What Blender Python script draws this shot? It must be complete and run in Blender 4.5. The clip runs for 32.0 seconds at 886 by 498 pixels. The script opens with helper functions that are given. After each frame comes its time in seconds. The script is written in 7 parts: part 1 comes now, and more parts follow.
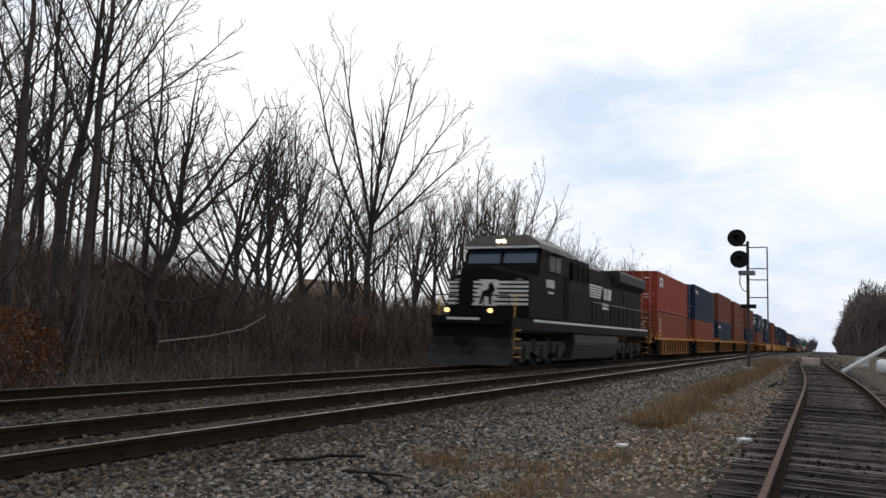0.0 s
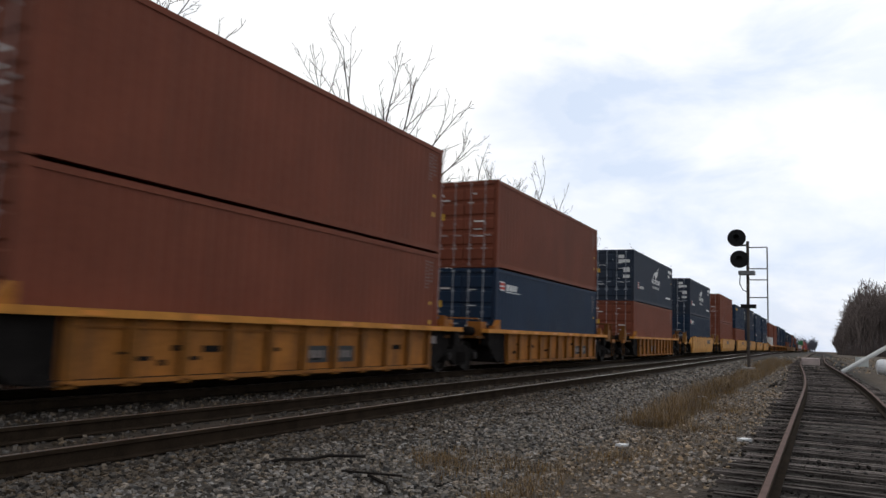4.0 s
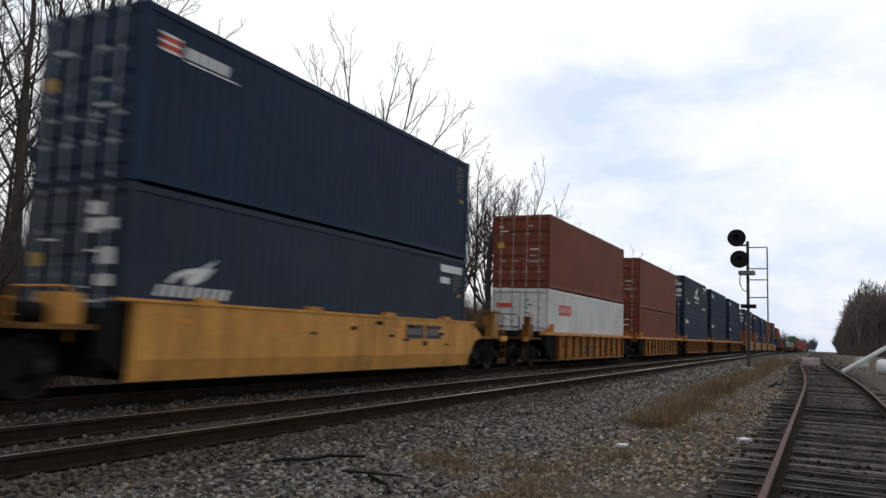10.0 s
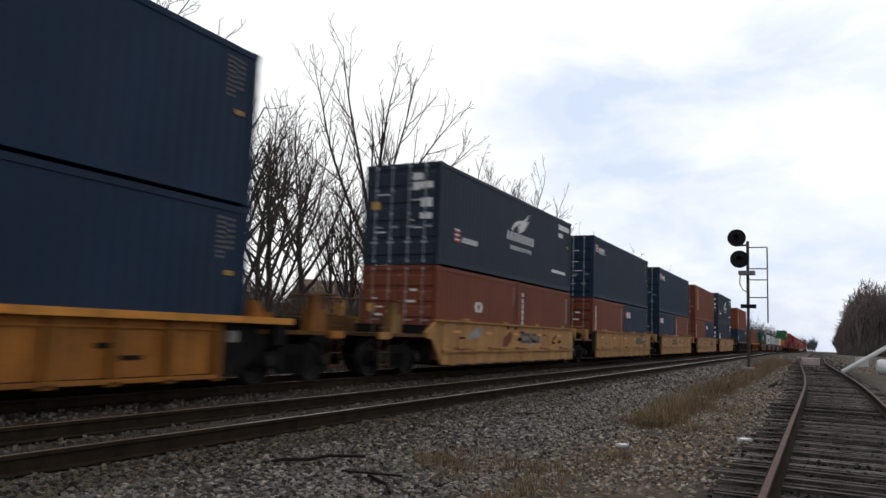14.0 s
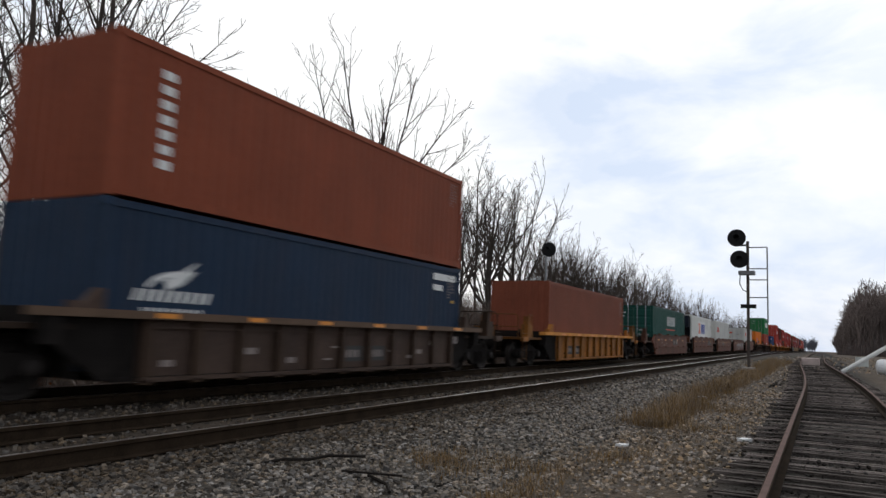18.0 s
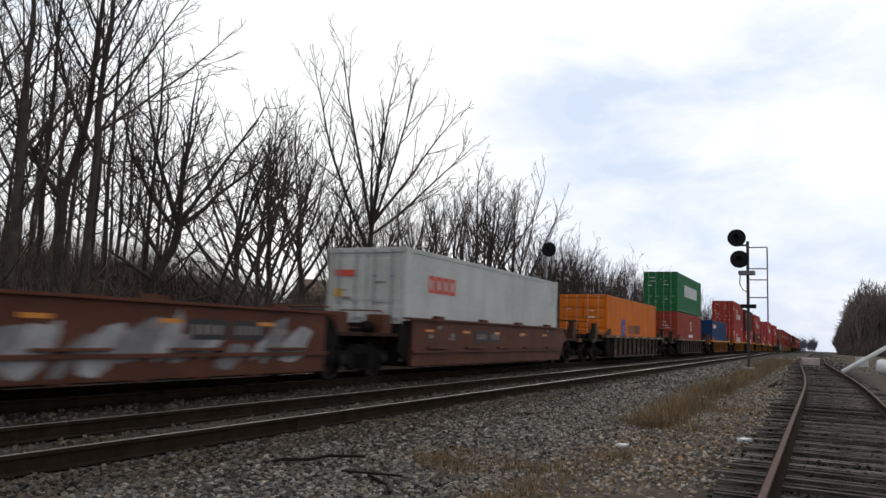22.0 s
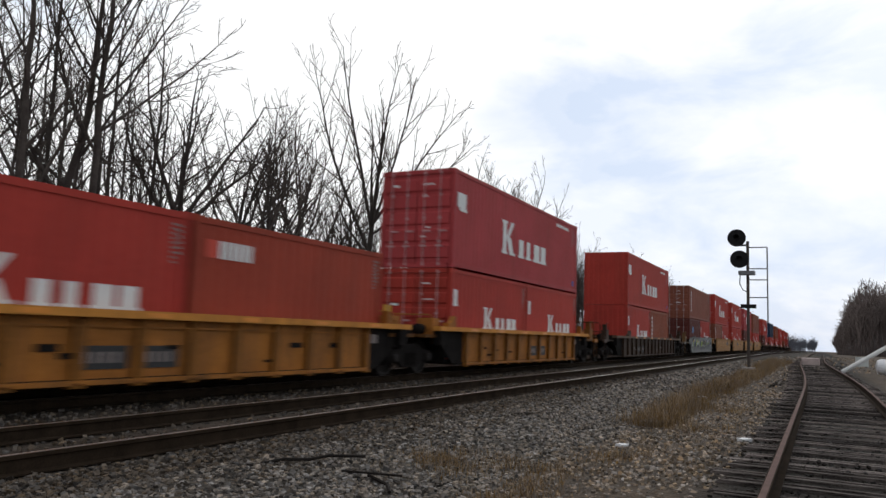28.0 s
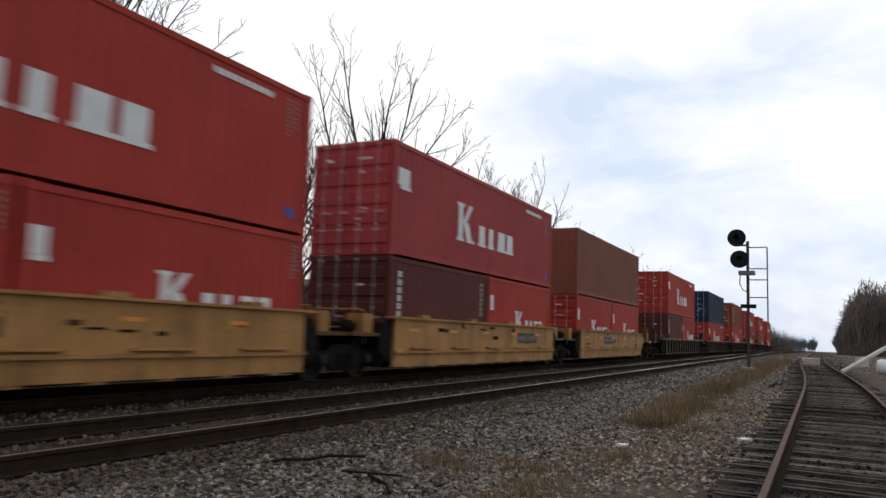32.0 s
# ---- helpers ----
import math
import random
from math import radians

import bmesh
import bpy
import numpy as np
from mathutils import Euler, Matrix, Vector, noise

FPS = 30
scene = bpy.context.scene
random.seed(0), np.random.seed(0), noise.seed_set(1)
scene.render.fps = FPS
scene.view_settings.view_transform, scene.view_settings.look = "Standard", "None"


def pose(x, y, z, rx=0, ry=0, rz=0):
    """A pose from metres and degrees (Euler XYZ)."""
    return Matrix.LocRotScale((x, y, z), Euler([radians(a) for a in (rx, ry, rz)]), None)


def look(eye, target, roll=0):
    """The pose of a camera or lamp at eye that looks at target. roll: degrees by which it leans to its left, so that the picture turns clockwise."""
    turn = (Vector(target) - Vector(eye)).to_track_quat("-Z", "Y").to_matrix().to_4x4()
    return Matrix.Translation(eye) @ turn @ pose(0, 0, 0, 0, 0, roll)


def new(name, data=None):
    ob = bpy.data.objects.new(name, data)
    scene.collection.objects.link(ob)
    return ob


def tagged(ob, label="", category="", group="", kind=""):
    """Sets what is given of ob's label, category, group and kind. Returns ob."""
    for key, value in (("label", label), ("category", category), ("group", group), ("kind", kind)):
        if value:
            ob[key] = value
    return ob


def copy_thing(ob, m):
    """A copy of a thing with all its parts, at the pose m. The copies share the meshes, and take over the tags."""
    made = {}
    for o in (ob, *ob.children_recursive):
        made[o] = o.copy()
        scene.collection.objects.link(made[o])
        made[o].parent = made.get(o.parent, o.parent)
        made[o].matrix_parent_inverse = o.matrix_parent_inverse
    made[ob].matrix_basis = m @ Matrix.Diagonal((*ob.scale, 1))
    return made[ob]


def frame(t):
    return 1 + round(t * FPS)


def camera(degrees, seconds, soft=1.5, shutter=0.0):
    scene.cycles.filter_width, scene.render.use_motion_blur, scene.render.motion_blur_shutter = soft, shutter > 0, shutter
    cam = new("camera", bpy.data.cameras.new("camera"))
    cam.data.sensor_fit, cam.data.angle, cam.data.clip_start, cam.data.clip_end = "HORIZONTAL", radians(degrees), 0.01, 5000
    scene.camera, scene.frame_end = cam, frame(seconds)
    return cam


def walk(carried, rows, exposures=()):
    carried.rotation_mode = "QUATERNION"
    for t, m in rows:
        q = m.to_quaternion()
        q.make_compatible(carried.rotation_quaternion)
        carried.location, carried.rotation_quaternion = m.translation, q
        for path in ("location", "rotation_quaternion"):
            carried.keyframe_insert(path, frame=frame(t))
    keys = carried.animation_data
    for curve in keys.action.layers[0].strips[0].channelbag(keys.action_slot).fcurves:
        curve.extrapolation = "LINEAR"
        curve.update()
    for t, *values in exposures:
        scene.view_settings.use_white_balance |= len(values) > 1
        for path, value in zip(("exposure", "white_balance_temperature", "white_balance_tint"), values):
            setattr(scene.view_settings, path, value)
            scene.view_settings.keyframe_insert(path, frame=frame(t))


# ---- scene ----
cam = camera(61.27, 32.0, soft=1.5, shutter=0.3)
EYE = Vector((0.0, 0.0, 1.118))
YAW, PITCH = radians(-26.876), radians(6.377)
AIM = EYE + Vector((math.sin(YAW) * math.cos(PITCH), math.cos(YAW) * math.cos(PITCH), math.sin(PITCH))) * 50
walk(cam, [(0.0, look(EYE, AIM, 2.03)), (32.0, look(EYE, AIM, 2.03))])

TRAIN_X = -10.576   # centre line of the track the train runs on
NEAR_X = -6.70      # centre line of the empty main track
SIDE_X = 0.345      # centre line of the siding
GAUGE = 0.755       # half distance between rail centres


def run(t):
    """Metres that the train has covered after t seconds."""
    return 22.702 * t + 0.033362 * t * t - 0.00043228 * t ** 3


# ---- world and light ----
scene.view_settings.exposure = 0.0
world = bpy.data.worlds.new("overcast_sky")
scene.world = world
world.use_nodes = True
wn, wl = world.node_tree.nodes, world.node_tree.links
wn.clear()


def wnode(kind, **values):
    n = wn.new(kind)
    for k, v in values.items():
        n.inputs[k].default_value = v
    return n


w_out = wn.new("ShaderNodeOutputWorld")
w_bg = wnode("ShaderNodeBackground", Strength=1.0)
sky = wn.new("ShaderNodeTexSky")
sky.sky_type = "NISHITA"
sky.sun_disc = False
sky.sun_elevation, sky.sun_rotation = radians(32), radians(8)
sky.air_density, sky.dust_density = 1.0, 2.0
w_sky = wnode("ShaderNodeVectorMath")
w_sky.operation = "SCALE"
w_sky.inputs[3].default_value = 0.10
w_co = wn.new("ShaderNodeTexCoord")
w_map = wn.new("ShaderNodeMapping")
w_map.inputs["Scale"].default_value = (1.0, 1.0, 2.4)
w_noise = wnode("ShaderNodeTexNoise", Scale=4.5, Detail=6.0, Roughness=0.55, Distortion=0.3)
wl.new(w_co.outputs["Generated"], w_map.inputs["Vector"])
wl.new(w_map.outputs["Vector"], w_noise.inputs["Vector"])


def wmath(op, a, b=0.0, clamp=False):
    n = wn.new("ShaderNodeMath")
    n.operation, n.use_clamp = op, clamp
    for i, v in enumerate((a, b)):
        if isinstance(v, (int, float)):
            n.inputs[i].default_value = v
        else:
            wl.new(v, n.inputs[i])
    return n.outputs[0]


def wdot(direction):
    n = wn.new("ShaderNodeVectorMath")
    n.operation = "DOT_PRODUCT"
    n.inputs[1].default_value = Vector(direction).normalized()
    wl.new(w_co.outputs["Generated"], n.inputs[0])
    return n.outputs["Value"]


# thin grey-blue gaps in a bright overcast, their edges broken up by noise
gap = 0.0
for direction, width, depth in (((-0.343, 0.907, 0.246), 0.06, 0.45), ((-0.266, 0.927, 0.264), 0.09, 0.65), ((-0.196, 0.939, 0.283), 0.09, 0.75), ((-0.133, 0.932, 0.336), 0.09, 0.6),
                                ((-0.038, 0.941, 0.337), 0.11, 0.75), ((0.05, 0.948, 0.314), 0.10, 0.6), ((0.054, 0.985, 0.166), 0.09, 0.6), ((0.028, 0.999, 0.036), 0.22, 0.75),
                                ((-0.23, 0.969, 0.088), 0.15, 0.4), ((0.6, 0.6, 0.5), 0.4, 0.7), ((-0.7, 0.2, 0.7), 0.35, 0.6), ((0.2, -0.7, 0.6), 0.5, 0.6), ((0.9, -0.1, 0.3), 0.4, 0.6)):
    near = wmath("SUBTRACT", 1.0, wdot(direction))                       # about half the squared angle
    near = wmath("DIVIDE", near, 0.5 * width * width * 2.2)
    near = wmath("ADD", near, wmath("MULTIPLY", wmath("SUBTRACT", w_noise.outputs["Fac"], 0.5), 3.2))
    near = wmath("MULTIPLY", wmath("SUBTRACT", 1.0, near, True), depth)
    gap = near if isinstance(gap, float) else wmath("MAXIMUM", gap, near)
w_tone = wn.new("ShaderNodeMix")
w_tone.data_type = "RGBA"
w_tone.inputs[6].default_value = (1.0, 1.0, 1.0, 1)
w_tone.inputs[7].default_value = (0.47, 0.60, 0.82, 1)
wl.new(gap, w_tone.inputs[0])
# the overcast is brightest round the hidden sun and dull on the opposite side
w_glow = wnode("ShaderNodeMapRange")
w_glow.interpolation_type = "SMOOTHSTEP"
for k, v in (("From Min", -0.3), ("From Max", 0.9), ("To Min", 0.82), ("To Max", 1.12)):
    w_glow.inputs[k].default_value = v
wl.new(wdot((-0.22, 0.93, 0.28)), w_glow.inputs["Value"])
w_lit = wn.new("ShaderNodeVectorMath")
w_lit.operation = "SCALE"
wl.new(w_tone.outputs[2], w_lit.inputs[0])
wl.new(w_glow.outputs["Result"], w_lit.inputs[3])
w_add = wn.new("ShaderNodeMix")
w_add.data_type = "RGBA"
w_add.inputs[0].default_value = 0.92
wl.new(sky.outputs["Color"], w_sky.inputs[0])
wl.new(w_sky.outputs[0], w_add.inputs[6])
wl.new(w_lit.outputs[0], w_add.inputs[7])
wl.new(w_add.outputs[2], w_bg.inputs["Color"])
wl.new(w_bg.outputs[0], w_out.inputs["Surface"])
sun_data = bpy.data.lights.new("sun", "SUN")
sun_data.energy, sun_data.angle, sun_data.color = 0.5, radians(25), (1.0, 0.96, 0.9)
sun = new("sun", sun_data)
sun.matrix_world = look((0, 0, 60), Vector((0, 0, 60)) - Vector((-0.18, 0.85, 0.55)))

# ---- materials ----
MATS = {}


def mat(name, color, rough=0.7, metal=0.0, vary=0.25, scale=2.0, bump=0.0, bump_scale=40.0, dark=None, dirt=0.0,
        random_tint=0.0, island=False, stretch=(1, 1, 1), emit=0.0, spec=0.4):
    """Base colour with blotches at a large and a small scale, optional dirt colour, random tint and fine relief."""
    if name in MATS:
        return MATS[name]
    m = bpy.data.materials.new(name)
    MATS[name] = m
    m.use_nodes = True
    ns, ls = m.node_tree.nodes, m.node_tree.links
    b = ns["Principled BSDF"]
    b.inputs["Roughness"].default_value, b.inputs["Metallic"].default_value = rough, metal
    b.inputs["Specular IOR Level"].default_value = spec
    if emit:
        b.inputs["Emission Color"].default_value, b.inputs["Emission Strength"].default_value = (*color, 1), emit
    co = ns.new("ShaderNodeTexCoord")
    mp = ns.new("ShaderNodeMapping")
    mp.inputs["Scale"].default_value = stretch
    ls.new(co.outputs["Object"], mp.inputs["Vector"])
    n1, n2 = ns.new("ShaderNodeTexNoise"), ns.new("ShaderNodeTexNoise")
    n1.inputs["Scale"].default_value, n2.inputs["Scale"].default_value = scale, scale * 11
    n1.inputs["Detail"].default_value, n2.inputs["Detail"].default_value = 4, 3
    for n in (n1, n2):
        ls.new(mp.outputs["Vector"], n.inputs["Vector"])
    add = ns.new("ShaderNodeMath")
    add.operation = "MULTIPLY_ADD"
    add.inputs[1].default_value = 0.6
    ls.new(n1.outputs["Fac"], add.inputs[0])
    half = ns.new("ShaderNodeMath")
    half.operation = "MULTIPLY"
    half.inputs[1].default_value = 0.4
    ls.new(n2.outputs["Fac"], half.inputs[0])
    ls.new(half.outputs[0], add.inputs[2])
    ramp = ns.new("ShaderNodeValToRGB")
    lo = tuple(c * (1 - vary) for c in (dark or color))
    hi = tuple(min(1, c * (1 + vary)) for c in color)
    ramp.color_ramp.elements[0].position, ramp.color_ramp.elements[1].position = 0.35, 0.65
    ramp.color_ramp.elements[0].color, ramp.color_ramp.elements[1].color = (*lo, 1), (*hi, 1)
    ls.new(add.outputs[0], ramp.inputs["Fac"])
    last = ramp.outputs["Color"]
    if dirt:
        n3 = ns.new("ShaderNodeTexNoise")
        n3.inputs["Scale"].default_value, n3.inputs["Detail"].default_value, n3.inputs["Roughness"].default_value = scale * 0.8, 8, 0.7
        mp2 = ns.new("ShaderNodeMapping")
        mp2.inputs["Scale"].default_value = (2.2, 2.2, 0.35)
        oi = ns.new("ShaderNodeObjectInfo")
        shift = ns.new("ShaderNodeVectorMath")
        shift.operation = "SCALE"
        shift.inputs[0].default_value = (31.0, 47.0, 13.0)
        ls.new(oi.outputs["Random"], shift.inputs[3])
        ls.new(shift.outputs[0], mp2.inputs["Location"])
        ls.new(co.outputs["Object"], mp2.inputs["Vector"])
        ls.new(mp2.outputs["Vector"], n3.inputs["Vector"])
        r3 = ns.new("ShaderNodeMapRange")
        for k, v in (("From Min", 0.46), ("From Max", 0.72), ("To Min", 0.0), ("To Max", dirt)):
            r3.inputs[k].default_value = v
        ls.new(n3.outputs["Fac"], r3.inputs["Value"])
        mx = ns.new("ShaderNodeMix")
        mx.data_type = "RGBA"
        mx.inputs[7].default_value = (0.055, 0.035, 0.022, 1)
        ls.new(r3.outputs["Result"], mx.inputs[0])
        ls.new(last, mx.inputs[6])
        last = mx.outputs[2]
    if random_tint:
        if island:
            src = ns.new("ShaderNodeNewGeometry").outputs["Random Per Island"]
        else:
            src = ns.new("ShaderNodeObjectInfo").outputs["Random"]
        rr = ns.new("ShaderNodeMapRange")
        rr.inputs["To Min"].default_value, rr.inputs["To Max"].default_value = 1 - random_tint, 1 + random_tint
        ls.new(src, rr.inputs["Value"])
        hs = ns.new("ShaderNodeHueSaturation")
        if island:
            sat = ns.new("ShaderNodeMath")
            sat.operation = "FRACT"
            sm = ns.new("ShaderNodeMath")
            sm.operation = "MULTIPLY"
            sm.inputs[1].default_value = 37.0
            ls.new(src, sm.inputs[0])
            ls.new(sm.outputs[0], sat.inputs[0])
            sr = ns.new("ShaderNodeMapRange")
            sr.inputs["To Min"].default_value, sr.inputs["To Max"].default_value = 0.45, 1.45
            ls.new(sat.outputs[0], sr.inputs["Value"])
            ls.new(sr.outputs["Result"], hs.inputs["Saturation"])
        ls.new(rr.outputs["Result"], hs.inputs["Value"])
        ls.new(last, hs.inputs["Color"])
        last = hs.outputs["Color"]
    ls.new(last, b.inputs["Base Color"])
    if bump:
        nb = ns.new("ShaderNodeTexNoise")
        nb.inputs["Scale"].default_value, nb.inputs["Detail"].default_value = bump_scale, 4
        ls.new(mp.outputs["Vector"], nb.inputs["Vector"])
        bp = ns.new("ShaderNodeBump")
        bp.inputs["Strength"].default_value, bp.inputs["Distance"].default_value = bump, 0.03
        ls.new(nb.outputs["Fac"], bp.inputs["Height"])
        ls.new(bp.outputs["Normal"], b.inputs["Normal"])
    return m


def paint(name, color, **kw):
    kw = {"rough": 0.62, "vary": 0.12, "scale": 0.7, "dirt": 0.22, "random_tint": 0.08, "bump": 0.05, "bump_scale": 9, "spec": 0.11, **kw}
    return mat(name, color, **kw)


M_STONE = mat("crushed_stone", (0.152, 0.131, 0.110), 0.9, vary=0.45, scale=12, random_tint=0.88, island=True, spec=0.25)
M_TIE = mat("weathered_tie_wood", (0.125, 0.106, 0.096), 0.95, vary=0.85, scale=3, stretch=(1, 9, 9), random_tint=0.65, bump=0.6, bump_scale=18, spec=0.08)
M_RAILHEAD = mat("worn_rail_head", (0.36, 0.33, 0.31), 0.33, 0.9, vary=0.15, scale=2)
M_RAIL = mat("rusty_rail_web", (0.026, 0.018, 0.012), 0.95, 0.0, vary=0.35, scale=4, spec=0.03)
M_RUSTHEAD = mat("rusty_siding_rail_head", (0.10, 0.058, 0.048), 0.8, 0.0, vary=0.3, scale=5, spec=0.1)
M_STEEL = mat("dark_sooty_steel", (0.0135, 0.0115, 0.0105), 0.9, 0.0, vary=0.4, scale=3, spec=0.05)
M_WHEEL = mat("wheel_steel", (0.022, 0.018, 0.016), 0.7, 0.3, vary=0.3, scale=4, spec=0.2)
M_BARK = mat("grey_brown_bark", (0.058, 0.048, 0.042), 0.95, vary=0.4, scale=3, bump=0.6, bump_scale=14, random_tint=0.3, spec=0.15)
M_TWIG = mat("brown_twigs", (0.070, 0.055, 0.046), 0.95, vary=0.3, scale=2, random_tint=0.3, spec=0.15)
M_BRUSH = mat("dead_brush", (0.118, 0.090, 0.074), 0.95, vary=0.4, scale=0.25, random_tint=0.5, island=True, spec=0.05, dark=(0.074, 0.055, 0.046))
M_GRASS = mat("dry_grass", (0.212, 0.146, 0.082), 0.9, vary=0.35, scale=1.5, random_tint=0.35, island=True, spec=0.15)
M_WHITE = mat("white_lettering", (0.66, 0.66, 0.64), 0.6, vary=0.08, scale=3)
M_YELLOWMARK = mat("yellow_lettering", (0.56, 0.32, 0.03), 0.6, vary=0.1, scale=3)
M_REDMARK = mat("red_lettering", (0.55, 0.06, 0.03), 0.6, vary=0.1, scale=3)
M_GREYMARK = mat("faded_lettering", (0.22, 0.18, 0.165), 0.7, vary=0.12, scale=3)
M_BLUEMARK = mat("blue_lettering", (0.03, 0.06, 0.28), 0.6, vary=0.1, scale=3)
M_CHROME = mat("galvanised_rod", (0.27, 0.29, 0.32), 0.5, 0.2, vary=0.2, scale=6)
M_BLACK = paint("sooty_black_paint", (0.009, 0.009, 0.0105), rough=0.6, dirt=0.1, spec=0.04)
M_LAMP = mat("lit_headlamp", (1.0, 0.86, 0.58), 0.3, emit=2.2, vary=0)
M_DITCH = mat("lit_amber_lamp", (1.0, 0.62, 0.24), 0.3, emit=2.0, vary=0)
M_GLASS = mat("dark_cab_glass", (0.02, 0.045, 0.085), 0.08, 0.0, vary=0.1, spec=0.7)
M_SIGNAL = mat("signal_black", (0.010, 0.010, 0.011), 0.75, vary=0.2, scale=2, spec=0.2)
M_MAST = mat("dark_weathered_mast", (0.075, 0.062, 0.055), 0.8, 0.0, vary=0.3, scale=3, spec=0.1)
M_ALU = mat("weathered_aluminium", (0.17, 0.175, 0.185), 0.6, 0.2, vary=0.2, scale=5)

# ---- mesh helpers ----


def box(bm, x0, x1, y0, y1, z0, z1, slant=0.0):
    """A box; slant shifts its far end up."""
    vs = [bm.verts.new(c) for c in ((x0, y0, z0), (x1, y0, z0), (x1, y1, z0 + slant), (x0, y1, z0 + slant),
                                    (x0, y0, z1), (x1, y0, z1), (x1, y1, z1 + slant), (x0, y1, z1 + slant))]
    for f in ((3, 2, 1, 0), (4, 5, 6, 7), (0, 1, 5, 4), (1, 2, 6, 5), (2, 3, 7, 6), (3, 0, 4, 7)):
        bm.faces.new([vs[i] for i in f])


def prism(bm, outline, x0, x1):
    """Extrudes an outline of (y, z) points from x0 to x1."""
    a = [bm.verts.new((x0, y, z)) for y, z in outline]
    b = [bm.verts.new((x1, y, z)) for y, z in outline]
    n = len(outline)
    bm.faces.new(a)
    bm.faces.new(b[::-1])
    for i in range(n):
        bm.faces.new((a[i], b[i], b[(i + 1) % n], a[(i + 1) % n]))


def prism_y(bm, outline, y0, y1):
    """Extrudes an outline of (x, z) points from y0 to y1."""
    a = [bm.verts.new((x, y0, z)) for x, z in outline]
    b = [bm.verts.new((x, y1, z)) for x, z in outline]
    n = len(outline)
    bm.faces.new(a)
    bm.faces.new(b[::-1])
    for i in range(n):
        bm.faces.new((a[i], b[i], b[(i + 1) % n], a[(i + 1) % n]))


def lathe(bm, profile, axis="x", steps=20, centre=(0, 0, 0)):
    """Turns a profile of (along, radius) points round an axis through centre."""
    rings = []
    for a, r in profile:
        ring = []
        for i in range(steps):
            c, s = math.cos(2 * math.pi * i / steps) * r, math.sin(2 * math.pi * i / steps) * r
            p = {"x": (a, c, s), "y": (c, a, s), "z": (c, s, a)}[axis]
            ring.append(bm.verts.new((p[0] + centre[0], p[1] + centre[1], p[2] + centre[2])))
        rings.append(ring)
    for r0, r1 in zip(rings, rings[1:]):
        for i in range(steps):
            bm.faces.new((r0[i], r0[(i + 1) % steps], r1[(i + 1) % steps], r1[i]))
    bm.faces.new(rings[0][::-1])
    bm.faces.new(rings[-1])


def tube(bm, points, radius, sides=6):
    """A pipe along points."""
    rings = []
    for i, p in enumerate(points):
        p = Vector(p)
        d = (Vector(points[min(i + 1, len(points) - 1)]) - Vector(points[max(i - 1, 0)])).normalized()
        u = d.cross(Vector((0.31, 0.17, 0.93))).normalized()
        v = d.cross(u)
        rings.append([bm.verts.new(p + (u * math.cos(2 * math.pi * k / sides) + v * math.sin(2 * math.pi * k / sides)) * radius) for k in range(sides)])
    for r0, r1 in zip(rings, rings[1:]):
        for i in range(sides):
            bm.faces.new((r0[i], r0[(i + 1) % sides], r1[(i + 1) % sides], r1[i]))
    bm.faces.new(rings[0][::-1])
    bm.faces.new(rings[-1])


def to_mesh(name, bm, material, smooth=False):
    bmesh.ops.recalc_face_normals(bm, faces=bm.faces)
    me = bpy.data.meshes.new(name)
    bm.to_mesh(me)
    bm.free()
    for m in material if isinstance(material, (list, tuple)) else (material,):
        me.materials.append(m)
    if smooth:
        for p in me.polygons:
            p.use_smooth = True
    return me


def part(name, bm, material, parent=None, label="", smooth=False):
    ob = new(name, bm if isinstance(bm, bpy.types.Mesh) else to_mesh(name, bm, material, smooth))
    ob.parent = parent
    return tagged(ob, label)


CACHE = {}


def shared(key, maker):
    if key not in CACHE:
        CACHE[key] = maker()
    return CACHE[key]


def put(name, key, maker, parent, at=(0, 0, 0), label="", turn=0.0):
    """A part on mesh data that alike parts share."""
    ob = new(name, shared(key, maker))
    ob.parent = parent
    ob.location = at
    if turn:
        ob.rotation_euler = (0, 0, turn)
    return tagged(ob, label)


def block(key, x0, x1, y0, y1, z0, z1, material):
    def make():
        bm = bmesh.new()
        box(bm, x0, x1, y0, y1, z0, z1)
        return to_mesh(key, bm, material)
    return make


# ---- ground ----


def grade(y):
    """The line falls gently past the signal."""
    if y < 80:
        return 0.0
    return -0.0065 * (y - 80) ** 2 / 120 if y < 140 else -0.0065 * (y - 110)


def level_z(x, y):
    prof = ((-400, 4.0), (-60, 1.3), (-26, -0.3), (-18, -0.8), (-15.2, -0.95), (-13.0, -0.24), (-12.2, -0.19), (-5.0, -0.19), (-3.5, -0.42),
            (-2.2, -0.37), (-1.3, -0.235), (2.0, -0.235), (4.5, -0.33), (60, -0.4), (400, 0.5))
    for (x0, z0), (x1, z1) in zip(prof, prof[1:]):
        if x <= x1:
            return z0 + (z1 - z0) * max(0.0, (x - x0) / (x1 - x0))
    return prof[-1][1]


def ground_z(x, y):
    return level_z(x, y) + grade(y)


def siding_x(y):
    t = min(1.0, max(0.0, (y - 20) / 42))
    return SIDE_X - 0.9 * t * t * (3 - 2 * t)


